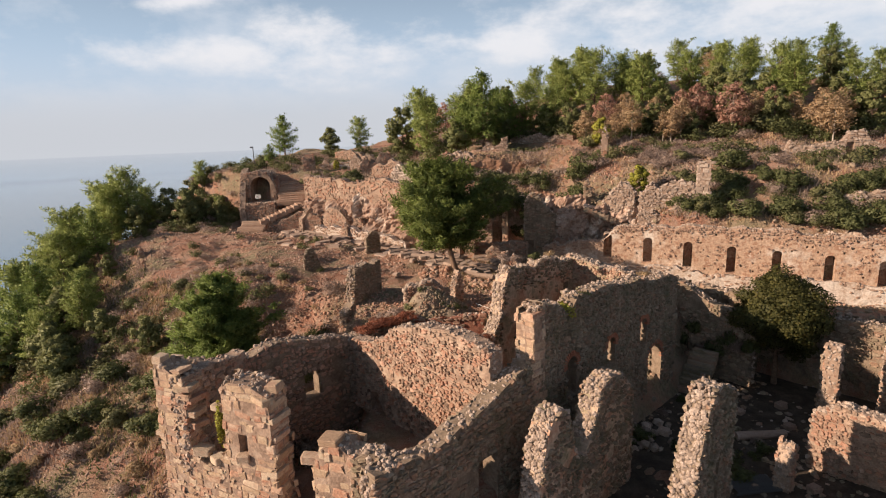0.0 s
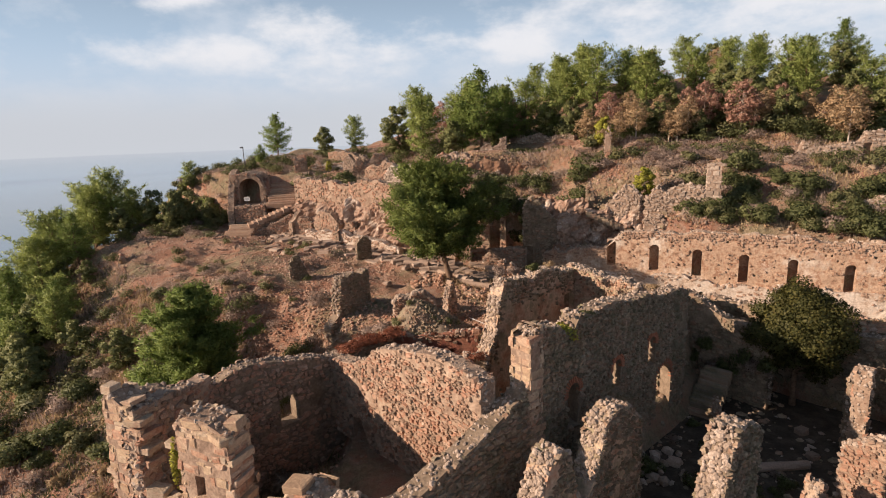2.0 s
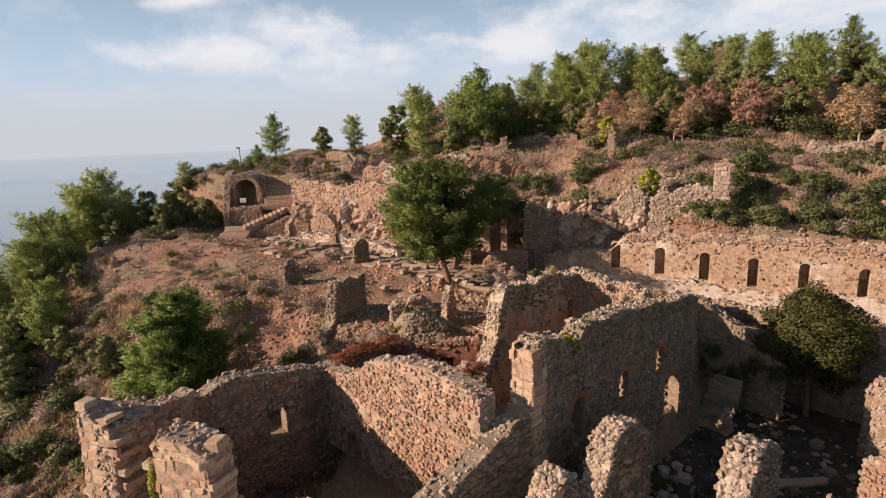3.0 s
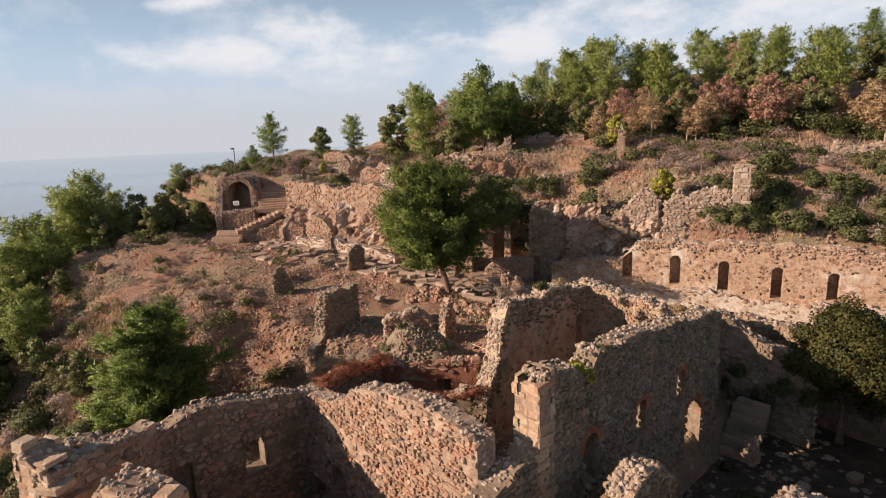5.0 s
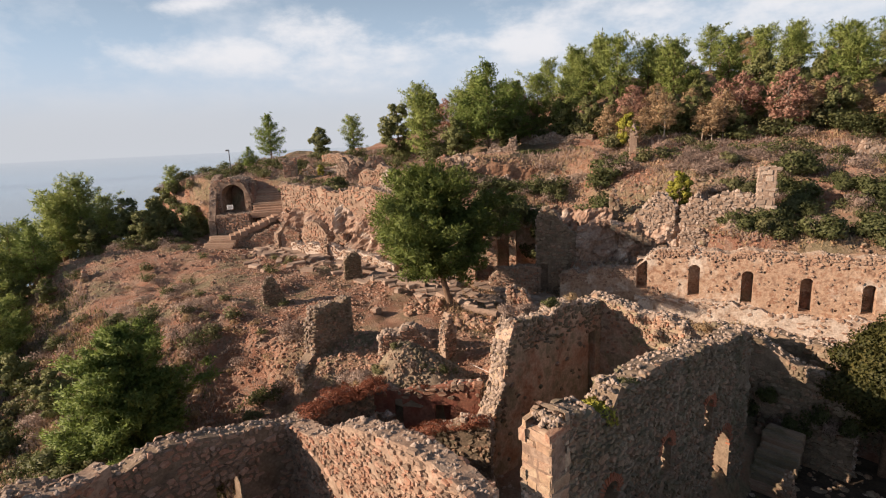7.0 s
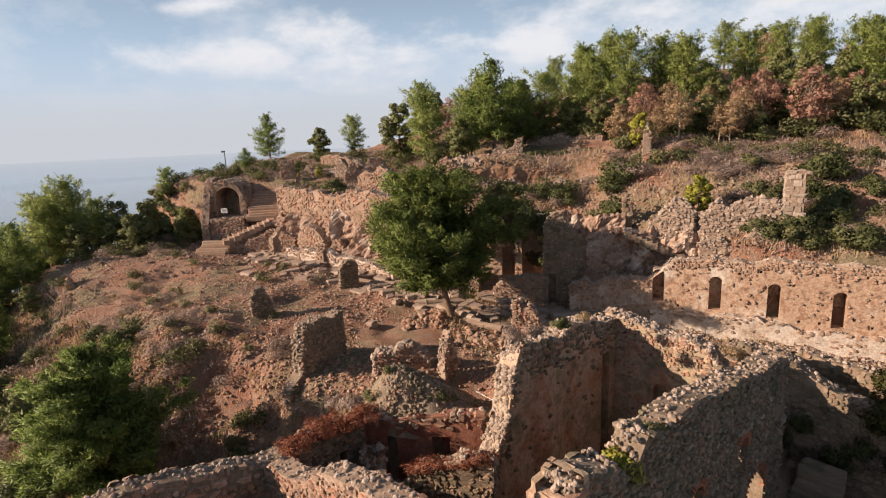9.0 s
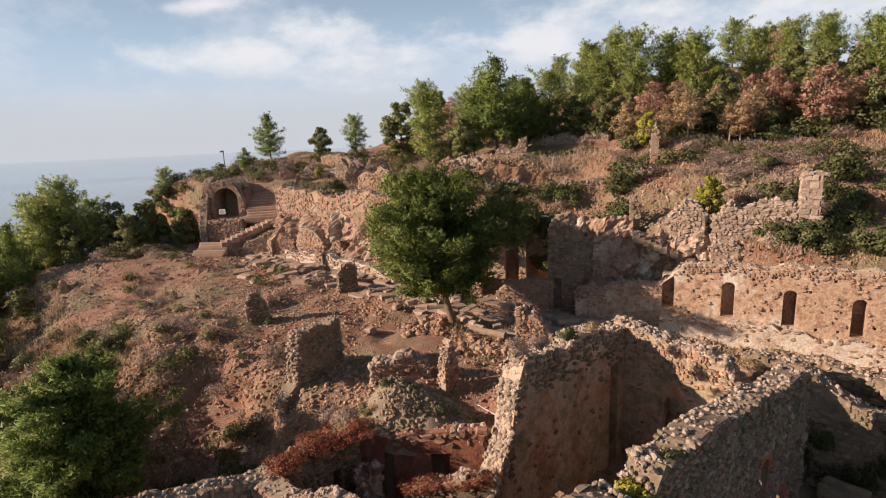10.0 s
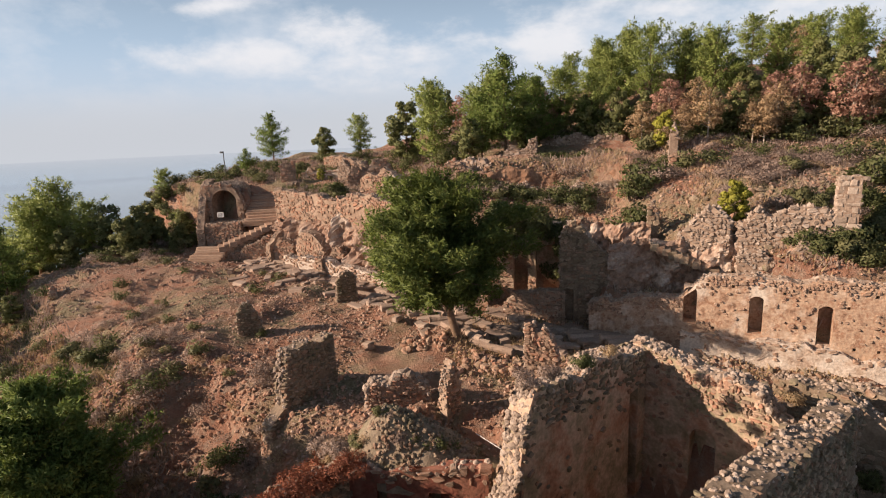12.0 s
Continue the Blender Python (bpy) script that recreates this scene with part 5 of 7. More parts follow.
def foliage(centres, radii, count, leaf, r, flat=0.7, slim=0.4):
    """Small leaf blades in clumps, denser towards each clump's skin. Leaves lie along its skin.
    Gives corners, faces and soft normals that follow the clump's round form."""
    n = len(centres)
    w = radii ** 2; w = w / w.sum()
    which = r.choice(n, count, p=w)
    d = r.normal(size=(count, 3)); d /= np.linalg.norm(d, axis=1)[:, None]
    rad = radii[which] * (1.0 - np.abs(r.normal(0, 0.3, count)) + 0.2 * r.random(count) ** 2)
    p = centres[which] + d * rad[:, None] * np.array([1, 1, flat])
    size = leaf * r.uniform(0.6, 1.4, count)
    mid = centres.mean(0)
    out = p - mid; out /= np.linalg.norm(out, axis=1)[:, None] + 1e-9
    soft_n = 0.65 * d + 0.5 * out + 0.25 * r.normal(size=(count, 3)) + np.array([0, 0, 0.12])
    soft_n /= np.linalg.norm(soft_n, axis=1)[:, None]
    n_ = 0.7 * d + 0.62 * r.normal(size=(count, 3)) + np.array([0, 0, 0.25])
    n_ /= np.linalg.norm(n_, axis=1)[:, None]
    L = np.cross(n_, r.normal(size=(count, 3))); L /= np.linalg.norm(L, axis=1)[:, None] + 1e-9
    W = np.cross(n_, L)
    flip = np.sign((np.cross(W, L) * soft_n).sum(1))
    W = W * (size * slim * np.where(flip == 0, 1, flip))[:, None]
    L = L * size[:, None]
    V = np.stack([p - L * 0.45 - W, p - L * 0.35 + W, p + L * 0.6 + W * 0.2], 1).reshape(-1, 3)
    F = np.arange(count * 3).reshape(-1, 3)
    g = np.cross(V[1::3] - V[0::3], V[2::3] - V[0::3])
    wrong = (g * soft_n).sum(1) < 0
    F[wrong] = F[wrong][:, ::-1]
    return V, F, np.repeat(soft_n, 3, 0)


def leaf_mesh(name, v, f, normals):
    me = mesh_of(name, v, f, True)
    me.normals_split_custom_set_from_vertices(normals.astype(np.float32))
    return me


def tree(name, label, category, h, crown, shape, count, leaf, mat, seed, clumps=40, trunk_r=0.16, bare=0.25, lean=0.0, slim=0.4, bark=None):
    """A trunk with limbs and a crown of leaf clumps at the limbs' ends. shape(t): crown radius factor at height t (0 to 1) of the crown."""
    r = np.random.default_rng(seed)
    thing = new(name)
    tagged(thing, label, category)
    bend = r.uniform(-0.02, 0.02, 2) * h
    spine = [np.array([bend[0] * math.sin(3 * t) + lean * t * h, bend[1] * math.sin(2.3 * t), t * h * 0.93 - 0.3]) for t in np.linspace(0, 1, 9)]
    wood = [tube(spine, trunk_r * np.linspace(1.15, 0.16, 9))]
    cs, rs = [], []
    for k in range(clumps):
        t = (k + r.uniform(0, 1)) / clumps
        zc = h * (bare + (1 - bare) * t)
        root = np.array([np.interp(zc * 0.92, [q[2] for q in spine], [q[a] for q in spine]) for a in range(3)])
        a = k * 2.4 + r.uniform(-0.5, 0.5)
        reach = crown * shape(t) * r.uniform(0.2, 1.0) ** 0.6 * 0.78
        tip = np.array([root[0] + math.cos(a) * reach, root[1] + math.sin(a) * reach, zc + 0.12 * reach + r.uniform(-0.03, 0.05) * h])
        mid = (root + tip) / 2 + np.array([0, 0, -0.05 * reach])
        root = root + np.array([0, 0, -0.25 * reach]) * (t < 0.9)
        wood.append(tube([root, mid, tip], trunk_r * np.array([0.36, 0.22, 0.06]) * (1.1 - 0.7 * t), 3))
        cr = crown * r.uniform(0.15, 0.27) * (0.6 + 0.5 * shape(t))
        cs.append(tip); rs.append(cr)
        if reach > crown * 0.55:
            cs.append(mid + np.array([0, 0, 0.1])); rs.append(cr * 0.8)
    part("trunk", mesh_of("trunk", *joined(wood), True), bark or M_BARK, thing)
    v, f, nn = foliage(np.array(cs), np.array(rs), count, leaf, r, slim=slim)
    part("crown", leaf_mesh("crown", v, f, nn), mat, thing)
    return thing


def bush(name, label, width, h, count, leaf, mat, seed, lumps=9, slim=0.45, category="bush"):
    r = np.random.default_rng(seed)
    thing = new(name)
    tagged(thing, label, category)
    a = r.uniform(0, 6.28, lumps); q = width * 0.5 * np.sqrt(r.uniform(0, 0.7, lumps))
    rs = width * r.uniform(0.18, 0.32, lumps)
    cs = np.stack([q * np.cos(a), q * np.sin(a), h * r.uniform(0.25, 0.75, lumps)], -1)
    stems = [tube([(c[0] * 0.15, c[1] * 0.15, -0.15), c * 0.6, c], np.array([0.05, 0.03, 0.012]) * width, 4) for c in cs]
    tagged(part("stem", mesh_of("stem", *joined(stems)), M_TWIG, thing), kind="stuff")
    v, f, nn = foliage(cs, rs, count, leaf, r, flat=0.8 * h / width * 1.3, slim=slim)
    v[:, 2] = np.maximum(v[:, 2], -0.05)
    part("foliage", leaf_mesh("foliage", v, f, nn), mat, thing)
    LEAVES[thing.name] = (v, nn, f)
    return thing


LEAVES, SOWN = {}, {}


def sow(ob, x, y, turn=0.0, size=1.0):
    """Notes one more far bush for a joined stretch of scrub."""
    SOWN.setdefault(ob.name, []).append((x, y, turn, size))


def scrub(ob, label, mat, seed, thin=0.32):
    """All the far bushes of one kind as one growth."""
    r = np.random.default_rng(seed)
    v, nn, f = LEAVES[ob.name]
    V, N, F, n = [], [], [], 0
    for x, y, turn, size in SOWN.get(ob.name, []):
        pick = r.random(len(f)) < thin
        tri = f[pick]
        c, s_ = math.cos(turn), math.sin(turn)
        m = np.array([[c, -s_, 0], [s_, c, 0], [0, 0, 1]])
        V.append(v[tri].reshape(-1, 3) @ m.T * size + np.array([x, y, at(x, y) - 0.1])); N.append(nn[tri].reshape(-1, 3) @ m.T)
        F.append(np.arange(len(tri) * 3).reshape(-1, 3) + n); n += len(tri) * 3
    if V:
        tagged(part("scrub", leaf_mesh("scrub", np.concatenate(V), np.concatenate(F), np.concatenate(N)), mat), label, "scrub", kind="stuff")


def put(ob, x, y, turn=0.0, size=1.0, sink=0.1, z=None, tall=1.0):
    """Sets a thing on the ground."""
    zz = at(x, y) if z is None else z
    ob.matrix_basis = Matrix.Translation((x, y, zz - sink)) @ Matrix.Rotation(turn, 4, "Z") @ Matrix.Diagonal((size, size, size * tall, 1))
    return ob


def again(ob, x, y, turn=0.0, size=1.0, sink=0.1, tall=1.0, z=None):
    c = copy_thing(ob, Matrix.Identity(4))
    return put(c, x, y, turn, size, sink, z, tall)


def round_shape(t):
    return max(0.25, math.sin(math.pi * (0.18 + 0.74 * t)))


def plumes(name, label, h, crown, shape, count, leaf, mat, seed, boughs=44, trunk_r=0.16, bare=0.15, lean=0.0, slim=0.16, tuft=0.2, droop=0.0, category="pine tree"):
    """A pine: rising boughs off a straight stem, each feathered with tufts of needles towards its tip."""
    r = np.random.default_rng(seed)
    thing = new(name)
    tagged(thing, label, category)
    bend = r.uniform(-0.025, 0.025, 2) * h
    spine = np.array([[bend[0] * math.sin(3 * t) + lean * t * h, bend[1] * math.sin(2.3 * t), t * h * 0.97 - 0.3] for t in np.linspace(0, 1, 10)])
    wood = [tube(spine, trunk_r * np.linspace(1.15, 0.12, 10))]
    C, D, R = [], [], []
    for k in range(boughs):
        t = ((k + r.uniform(0, 1)) / boughs) ** 0.9
        zc = h * (bare + (0.97 - bare) * t)
        root = np.array([np.interp(zc, spine[:, 2], spine[:, a]) for a in range(3)])
        az = k * 2.4 + r.uniform(-0.6, 0.6)
        reach = crown * shape(t) * r.uniform(0.4, 1.1) ** 0.7 * (1 + 0.2 * math.sin(3 * az + 11 * t + seed))
        rise = (0.12 + 0.75 * t ** 1.6 - droop * (1 - t)) * reach + r.uniform(-0.1, 0.1) * reach
        way = np.array([math.cos(az), math.sin(az), 0])
        tip = root + way * reach + np.array([0, 0, rise])
        mid = root + way * reach * 0.55 + np.array([0, 0, rise * 0.3])
        wood.append(tube([root, mid, tip], trunk_r * np.array([0.34, 0.2, 0.05]) * (1.1 - 0.75 * t), 3))
        n = int(3 + 5 * reach / crown)
        for q in np.linspace(0.32, 1.0, n):
            p = (root + (mid - root) * q / 0.55) if q < 0.55 else (mid + (tip - mid) * (q - 0.55) / 0.45)
            sway = np.array([-way[1], way[0], 0]) * r.normal(0, 0.17) * reach * q
            C.append(p + sway + np.array([0, 0, r.normal(0.04, 0.06) * reach]))
            d = way * 0.8 + sway / (reach + 0.01) + np.array([0, 0, 0.35 + 0.5 * t])
            D.append(d / np.linalg.norm(d))
            R.append(tuft * crown * r.uniform(0.65, 1.25) * (0.55 + 0.5 * shape(t)) * (1.15 - 0.35 * q))
    for q in range(5):
        C.append(spine[-1] + np.array([r.normal(0, 0.04) * crown, r.normal(0, 0.04) * crown, -0.07 * h * q / 4 + 0.1]))
        D.append(np.array([0, 0, 1.0])); R.append(tuft * crown * (0.32 + 0.08 * q))
    C, D, R = np.array(C), np.array(D), np.array(R)
    part("trunk", mesh_of("trunk", *joined(wood), True), M_BARK, thing)
    w = R ** 2; w = w / w.sum()
    which = r.choice(len(C), count, p=w)
    dd = r.normal(size=(count, 3)); dd /= np.linalg.norm(dd, axis=1)[:, None]
    rad = R[which] * r.uniform(0.25, 1.0, count) ** 0.6
    p = C[which] + dd * rad[:, None] * np.array([1.0, 1.0, 0.7]) + D[which] * (rad * r.normal(0.1, 0.45, count))[:, None]
    L = 0.55 * D[which] + 0.6 * dd + 0.55 * r.normal(size=(count, 3)); L /= np.linalg.norm(L, axis=1)[:, None]
    axis_ = np.stack([np.interp(p[:, 2], spine[:, 2], spine[:, 0]), np.interp(p[:, 2], spine[:, 2], spine[:, 1]), p[:, 2] - 0.4 * crown], -1)
    out = p - axis_; out /= np.linalg.norm(out, axis=1)[:, None] + 1e-9
    nn = 0.55 * out + 0.5 * dd + 0.45 * r.normal(size=(count, 3)) + np.array([0, 0, 0.15]); nn /= np.linalg.norm(nn, axis=1)[:, None]
    W = np.cross(L, r.normal(size=(count, 3))); W /= np.linalg.norm(W, axis=1)[:, None] + 1e-9
    size = leaf * r.uniform(0.6, 1.5, count)
    L, W = L * size[:, None], W * (size * slim)[:, None]
    V = np.stack([p - L * 0.45 - W, p - L * 0.35 + W, p + L * 0.6], 1).reshape(-1, 3)
    F = np.arange(count * 3).reshape(-1, 3)
    wrong = (np.cross(V[1::3] - V[0::3], V[2::3] - V[0::3]) * nn).sum(1) < 0
    F[wrong] = F[wrong][:, ::-1]
    part("crown", leaf_mesh("crown", V, F, np.repeat(nn, 3, 0)), mat, thing)
    return thing


def broad_pine(t):
    return (0.62 + 1.3 * t) if t < 0.3 else max(0.12, 1.0 - 0.98 * ((t - 0.3) / 0.7) ** 1.5)


def tall_pine(t):
    return (0.75 + 1.0 * t) if t < 0.25 else max(0.12, 1.0 - 0.92 * ((t - 0.25) / 0.75) ** 1.5)


def ragged_pine(t):
    return max(0.16, (0.6 + 0.9 * t if t < 0.4 else 1.0 - 0.85 * ((t - 0.4) / 0.6) ** 1.9) * (1.0 + 0.16 * math.sin(17 * t)))


big_pine = put(plumes("pine_tree", "large dark green pine on the terrace", 10.6, 5.3, broad_pine, 115000, 0.26, M_PINE, 53, 130, 0.26, 0.24, -0.17, tuft=0.155, droop=0.10), 0.9, 49.0)
low_pine = put(plumes("pine_tree", "bushy green pine on the slope below the ruin", 8.6, 3.9, broad_pine, 80000, 0.23, M_PINEMID, 52, 90, 0.2, 0.03, tuft=0.16), -16.7, 35.8, size=(2.4 - at(-16.7, 35.8)) / 8.6)
kinds = {
    "pine": plumes("pine_tree", "slender green pine of the wooded hill", 9.4, 3.3, tall_pine, 7500, 0.31, M_PINEMID, 61, 54, 0.16, 0.12, tuft=0.19),
    "pine2": plumes("pine_tree", "light green pine of the wooded hill", 8.6, 3.3, ragged_pine, 7500, 0.31, M_PINELT, 62, 44, 0.16, 0.14, tuft=0.20),
    "oak": tree("oak_tree", "dull green rounded oak of the wooded hill", "oak tree", 6.5, 2.9, round_shape, 4400, 0.25, M_OAK, 63, 34, 0.14, 0.08, slim=0.6),
    "rust": tree("autumn_tree", "tan-brown autumn tree with thin foliage and pale stem", "autumn tree", 5.8, 2.4, round_shape, 2800, 0.16, M_RUST, 64, 40, 0.1, 0.28, slim=0.6, bark=M_PALEBARK),
    "red": tree("autumn_tree", "pinkish red autumn tree with thin crown", "autumn tree", 5.6, 2.3, round_shape, 2800, 0.16, M_REDLEAF, 65, 40, 0.1, 0.25, slim=0.6, bark=M_PALEBARK),
    "yellow": tree("young_tree", "small yellow-green young tree on the slope", "young tree", 3.6, 1.3, round_shape, 3500, 0.16, M_YELLOW, 66, 26, 0.05, 0.25, slim=0.5, bark=M_TWIG),
}
wr = np.random.default_rng(99)
WOOD = {
    "pine2": [(-2.1, 82.0, 1.05), (13.1, 84.6, 0.97), (15.9, 80.3, 0.83), (19.8, 87.4, 0.85), (23.5, 84.2, 1.06), (27.9, 85.1, 0.91), (36.8, 81.5, 0.9), (43.7, 80.1, 0.86), (49.2, 76.9, 0.86), (52.0, 69.0, 0.75), (31.0, 78.1, 0.6),
              (-58.3, 81.7, 0.96), (-52.9, 85.4, 1.15), (-42.5, 72, 1.05), (-60.0, 79.6, 0.94), (-41.0, 55.1, 0.58), (-38.5, 86.0, 0.5), (-14.8, 100.9, 0.72)],
    "oak": [(-6.3, 87.9, 1.12), (38.5, 76.7, 0.9), (57.1, 81.5, 0.89), (26.9, 69.2, 0.6), (15.2, 81.5, 0.62), (12.4, 85.2, 0.7), (31.0, 67.4, 0.5), (37.5, 70.0, 0.5), (8.4, 80.4, 0.8), (21.0, 77.3, 0.63),
            (-52.4, 98.6, 0.87), (-38.7, 81.6, 0.69), (-37.1, 46.4, 0.71), (-20.2, 99.9, 0.75), (-24.9, 41.1, 0.49), (-39.3, 60.2, 0.4), (-33.1, 41.7, 0.57), (-31.7, 46.1, 0.5)],
    "red": [(0.8, 94.1, 0.91), (21.9, 72.9, 0.94), (32.3, 68.9, 1.0), (35.4, 66.1, 1.13)],
    "pine": [(6.0, 77.5, 1.14), (9.7, 80.3, 0.91), (31.5, 88.2, 0.7), (45.4, 75.0, 0.6), (3.3, 77.0, 0.78), (8.6, 83.6, 0.86), (-62.3, 77.5, 0.92), (-48.8, 76.8, 0.7), (-29.5, 103, 0.85), (-27.9, 88.0, 0.36)],
    "rust": [(35.7, 90.0, 0.55), (23.5, 67.2, 0.76), (22.0, 68.8, 0.57), (28.1, 66.3, 0.74), (39.4, 68.6, 0.79), (42.9, 66.2, 0.82), (44.0, 63.0, 1.0), (43.8, 60.4, 0.9), (27.3, 66.9, 0.62), (19.8, 66.2, 0.6)],
    "yellow": [(19.1, 52.0, 0.95), (19.5, 66.3, 1.15), (-15.6, 79.5, 0.5)],
}
for nm, spots in WOOD.items():
    for k, (x, y, s_) in enumerate(spots):
        (put if k == 0 else again)(kinds[nm], x, y, wr.uniform(0, 6.28), s_)
for k in range(62):
    x = wr.uniform(-5, 92)
    y = 70 + wr.uniform(0, 1) ** 1.1 * 48 - 0.30 * max(0, x - 12) + max(0, 8 - x) * 1.0
    if 2 < x < 19:
        y = max(y, 83.5 - 0.75 * (x - 11))
    depth = y - (70 - 0.3 * max(0, x - 12))
    kind = wr.choice(["pine", "pine2", "oak", "rust", "red"], p=[0.06, 0.14, 0.40, 0.34, 0.06] if depth < 7 and x > 16 else [0.2, 0.42, 0.32, 0.04, 0.02])
    again(kinds[kind], x, y, wr.uniform(0, 6.28), wr.uniform(0.45, 0.8) if depth < 10 else wr.uniform(0.6, 0.95), tall=wr.uniform(0.9, 1.15))
for k in range(32):
    x = wr.uniform(-80, -38); y = wr.uniform(50, 92) + (x + 36) * 0.2
    if x > -47 and 55 < y < 72:
        continue
    again(kinds[wr.choice(["pine", "pine2", "oak"], p=[0.2, 0.4, 0.4])], x, y, wr.uniform(0, 6.28), wr.uniform(0.45, 0.9))
for nm, x, y, s_ in (("pine2", -48.3, 58.0, 1.25), ("pine", -44.0, 55.0, 0.95), ("pine2", -45.9, 62.0, 0.95), ("pine", -42.6, 64.0, 0.7), ("pine2", -46.8, 66.0, 1.0), ("pine", -42.3, 50.0, 0.85), ("pine2", -38.9, 48.0, 0.62), ("oak", -39.5, 52.0, 0.8),
                     ("pine2", -39.6, 56.0, 0.6), ("oak", -36.0, 45.0, 0.7), ("pine", -51.5, 54.0, 1.2), ("oak", -46.5, 49.0, 0.9), ("oak", -34.0, 43.0, 0.6), ("oak", -31.2, 75.8, 0.34), ("oak", -33.0, 74.6, 0.45), ("oak", -31.0, 73.2, 0.3), ("oak", -35.0, 77.0, 0.5), ("pine2", -34.2, 81.6, 0.36), ("oak", -30.6, 78.2, 0.28), ("oak", -33.4, 71.4, 0.38), ("oak", -30.0, 76.6, 0.24), ("oak", -31.8, 79.4, 0.3), ("oak", -29.7, 74.2, 0.2), ("oak", -32.2, 77.4, 0.34), ("oak", -34.4, 73.2, 0.42), ("oak", -36.4, 74.8, 0.5),
                     ("oak", -34.5, 70.5, 0.6), ("oak", -37.5, 72.5, 0.75), ("oak", -35.8, 75.5, 0.7), ("oak", -40.5, 70.0, 0.6), ("pine2", -44.5, 70.5, 0.95), ("pine2", -47.0, 74.5, 1.05), ("pine", -50.5, 73.0, 0.9), ("pine2", -52.5, 69.5, 0.85),
                     ("oak", -33.0, 79.0, 0.5), ("pine2", -43.0, 77.0, 0.8), ("oak", -44.0, 62.5, 0.5), ("pine2", -46.0, 58.0, 0.7), ("oak", -41.5, 51.5, 0.6), ("pine2", -36.5, 50.5, 0.62)):
    again(kinds[nm], x, y, x, s_)
court_tree = put(tree("evergreen_tree", "dense olive-green tree growing in the court", "tree", 7.8, 3.9, round_shape, 60000, 0.11, M_OLIVE, 71, 110, 0.2, 0.36, slim=0.6), 23.0, 34.5, z=-6.9)

bushes = {
    "green": bush("bush", "dark green low bush on the slope", 2.0, 1.2, 1500, 0.13, M_BUSH, 81),
    "grey": bush("bush", "grey-brown dry thorn bush", 1.9, 1.0, 1500, 0.12, M_GREYBUSH, 82, slim=0.25),
    "dry": bush("grass_tuft", "dry straw-coloured grass tuft", 1.0, 0.6, 600, 0.22, M_DRY, 83, slim=0.08, category="grass"),
    "light": bush("bush", "light olive-green bush of the slope", 1.7, 1.1, 1400, 0.13, M_BUSHLT, 84),
    "rusty": bush("creeper", "rusty red creeper over broken walls", 2.2, 0.6, 1700, 0.13, M_RUSTIVY, 85, slim=0.2, category="creeper"),
}
first = dict(zip(bushes, ((-22, 47), (-24, 43), (-18, 46), (-26, 50), (-5.4, 34.9))))
for nm, (x, y) in first.items():
    put(bushes[nm], x, y)
for x, y, s_, z_ in ((-4.6, 35.6, 0.9, None), (-6.2, 34.2, 0.9, None), (-0.6, 34.7, 0.4, -1.1)):
    again(bushes["rusty"], x, y, x * 3, s_, z=z_)
for x, y, nm, s_ in ((-12.1, 70.6, "green", 1.3), (-13.9, 70.1, "grey", 0.9), (6.6, 58.6, "green", 1.5), (8.4, 57.6, "green", 1.2), (10.3, 57.6, "light", 1.2), (4.6, 59.4, "green", 1.4), (9.2, 58.3, "green", 1.2),
                     (14.0, 57.2, "green", 1.7), (13.2, 56.6, "light", 1.1), (-19.9, 78.2, "light", 1.0), (20.6, 42.2, "light", 0.95), (-2.2, 38.0, "grey", 0.6), (-13.9, 37.8, "dry", 1.4), (-10.6, 35.9, "green", 0.9),
                     (11.2, 73.6, "green", 1.0), (13.0, 72.8, "green", 1.0), (15.0, 71.8, "green", 1.0), (9.2, 74.2, "green", 1.0), (12.2, 72.2, "light", 0.9), (14.0, 73.4, "light", 0.9), (10.2, 72.6, "green", 0.9), (16.0, 72.6, "light", 0.8), (15.9, 61.4, "green", 1.9), (15.0, 60.7, "green", 1.4), (16.6, 62.4, "grey", 1.4), (17.6, 60.6, "grey", 1.3), (25.5, 57.0, "light", 1.3), (23.4, 52.6, "light", 1.1), (22.6, 52.2, "grey", 1.2), (24.2, 51.8, "light", 0.9), (26.4, 51.2, "green", 1.2), (27.4, 50.2, "green", 1.2), (28.2, 52.6, "green", 1.6), (26.0, 49.0, "light", 1.0), (2.0, 66.0, "green", 1.2), (-29.0, 86.0, "green", 1.2), (-26.5, 85.6, "green", 1.0),
                     (-41.1, 88.0, "light", 1.5), (-39.5, 86.6, "green", 1.2), (-37.8, 85.2, "green", 1.7), (-38.1, 85.8, "green", 1.5), (-36.3, 84.1, "green", 1.2), (-34.5, 82.8, "light", 1.7), (-42.1, 88.5, "green", 1.3)):
    again(bushes[nm], x, y, x * 7, s_)
for k in range(120):
    x = wr.uniform(-41, -29.2); y = wr.uniform(67, 88)
    sow(bushes[wr.choice(["green", "grey", "light"], p=[0.5, 0.25, 0.25])], x, y, wr.uniform(0, 6.28), wr.uniform(0.6, 1.3))
for k in range(60):
    s_ = wr.uniform(0, 1); off = wr.uniform(0.9, 2.6)
    sow(bushes[wr.choice(["green", "grey", "light", "dry"], p=[0.35, 0.35, 0.15, 0.15])], -18.6 + 17.6 * s_ + 0.57 * off, 73.2 - 13.4 * s_ + 0.82 * off, wr.uniform(0, 6.28), wr.uniform(0.45, 0.95))
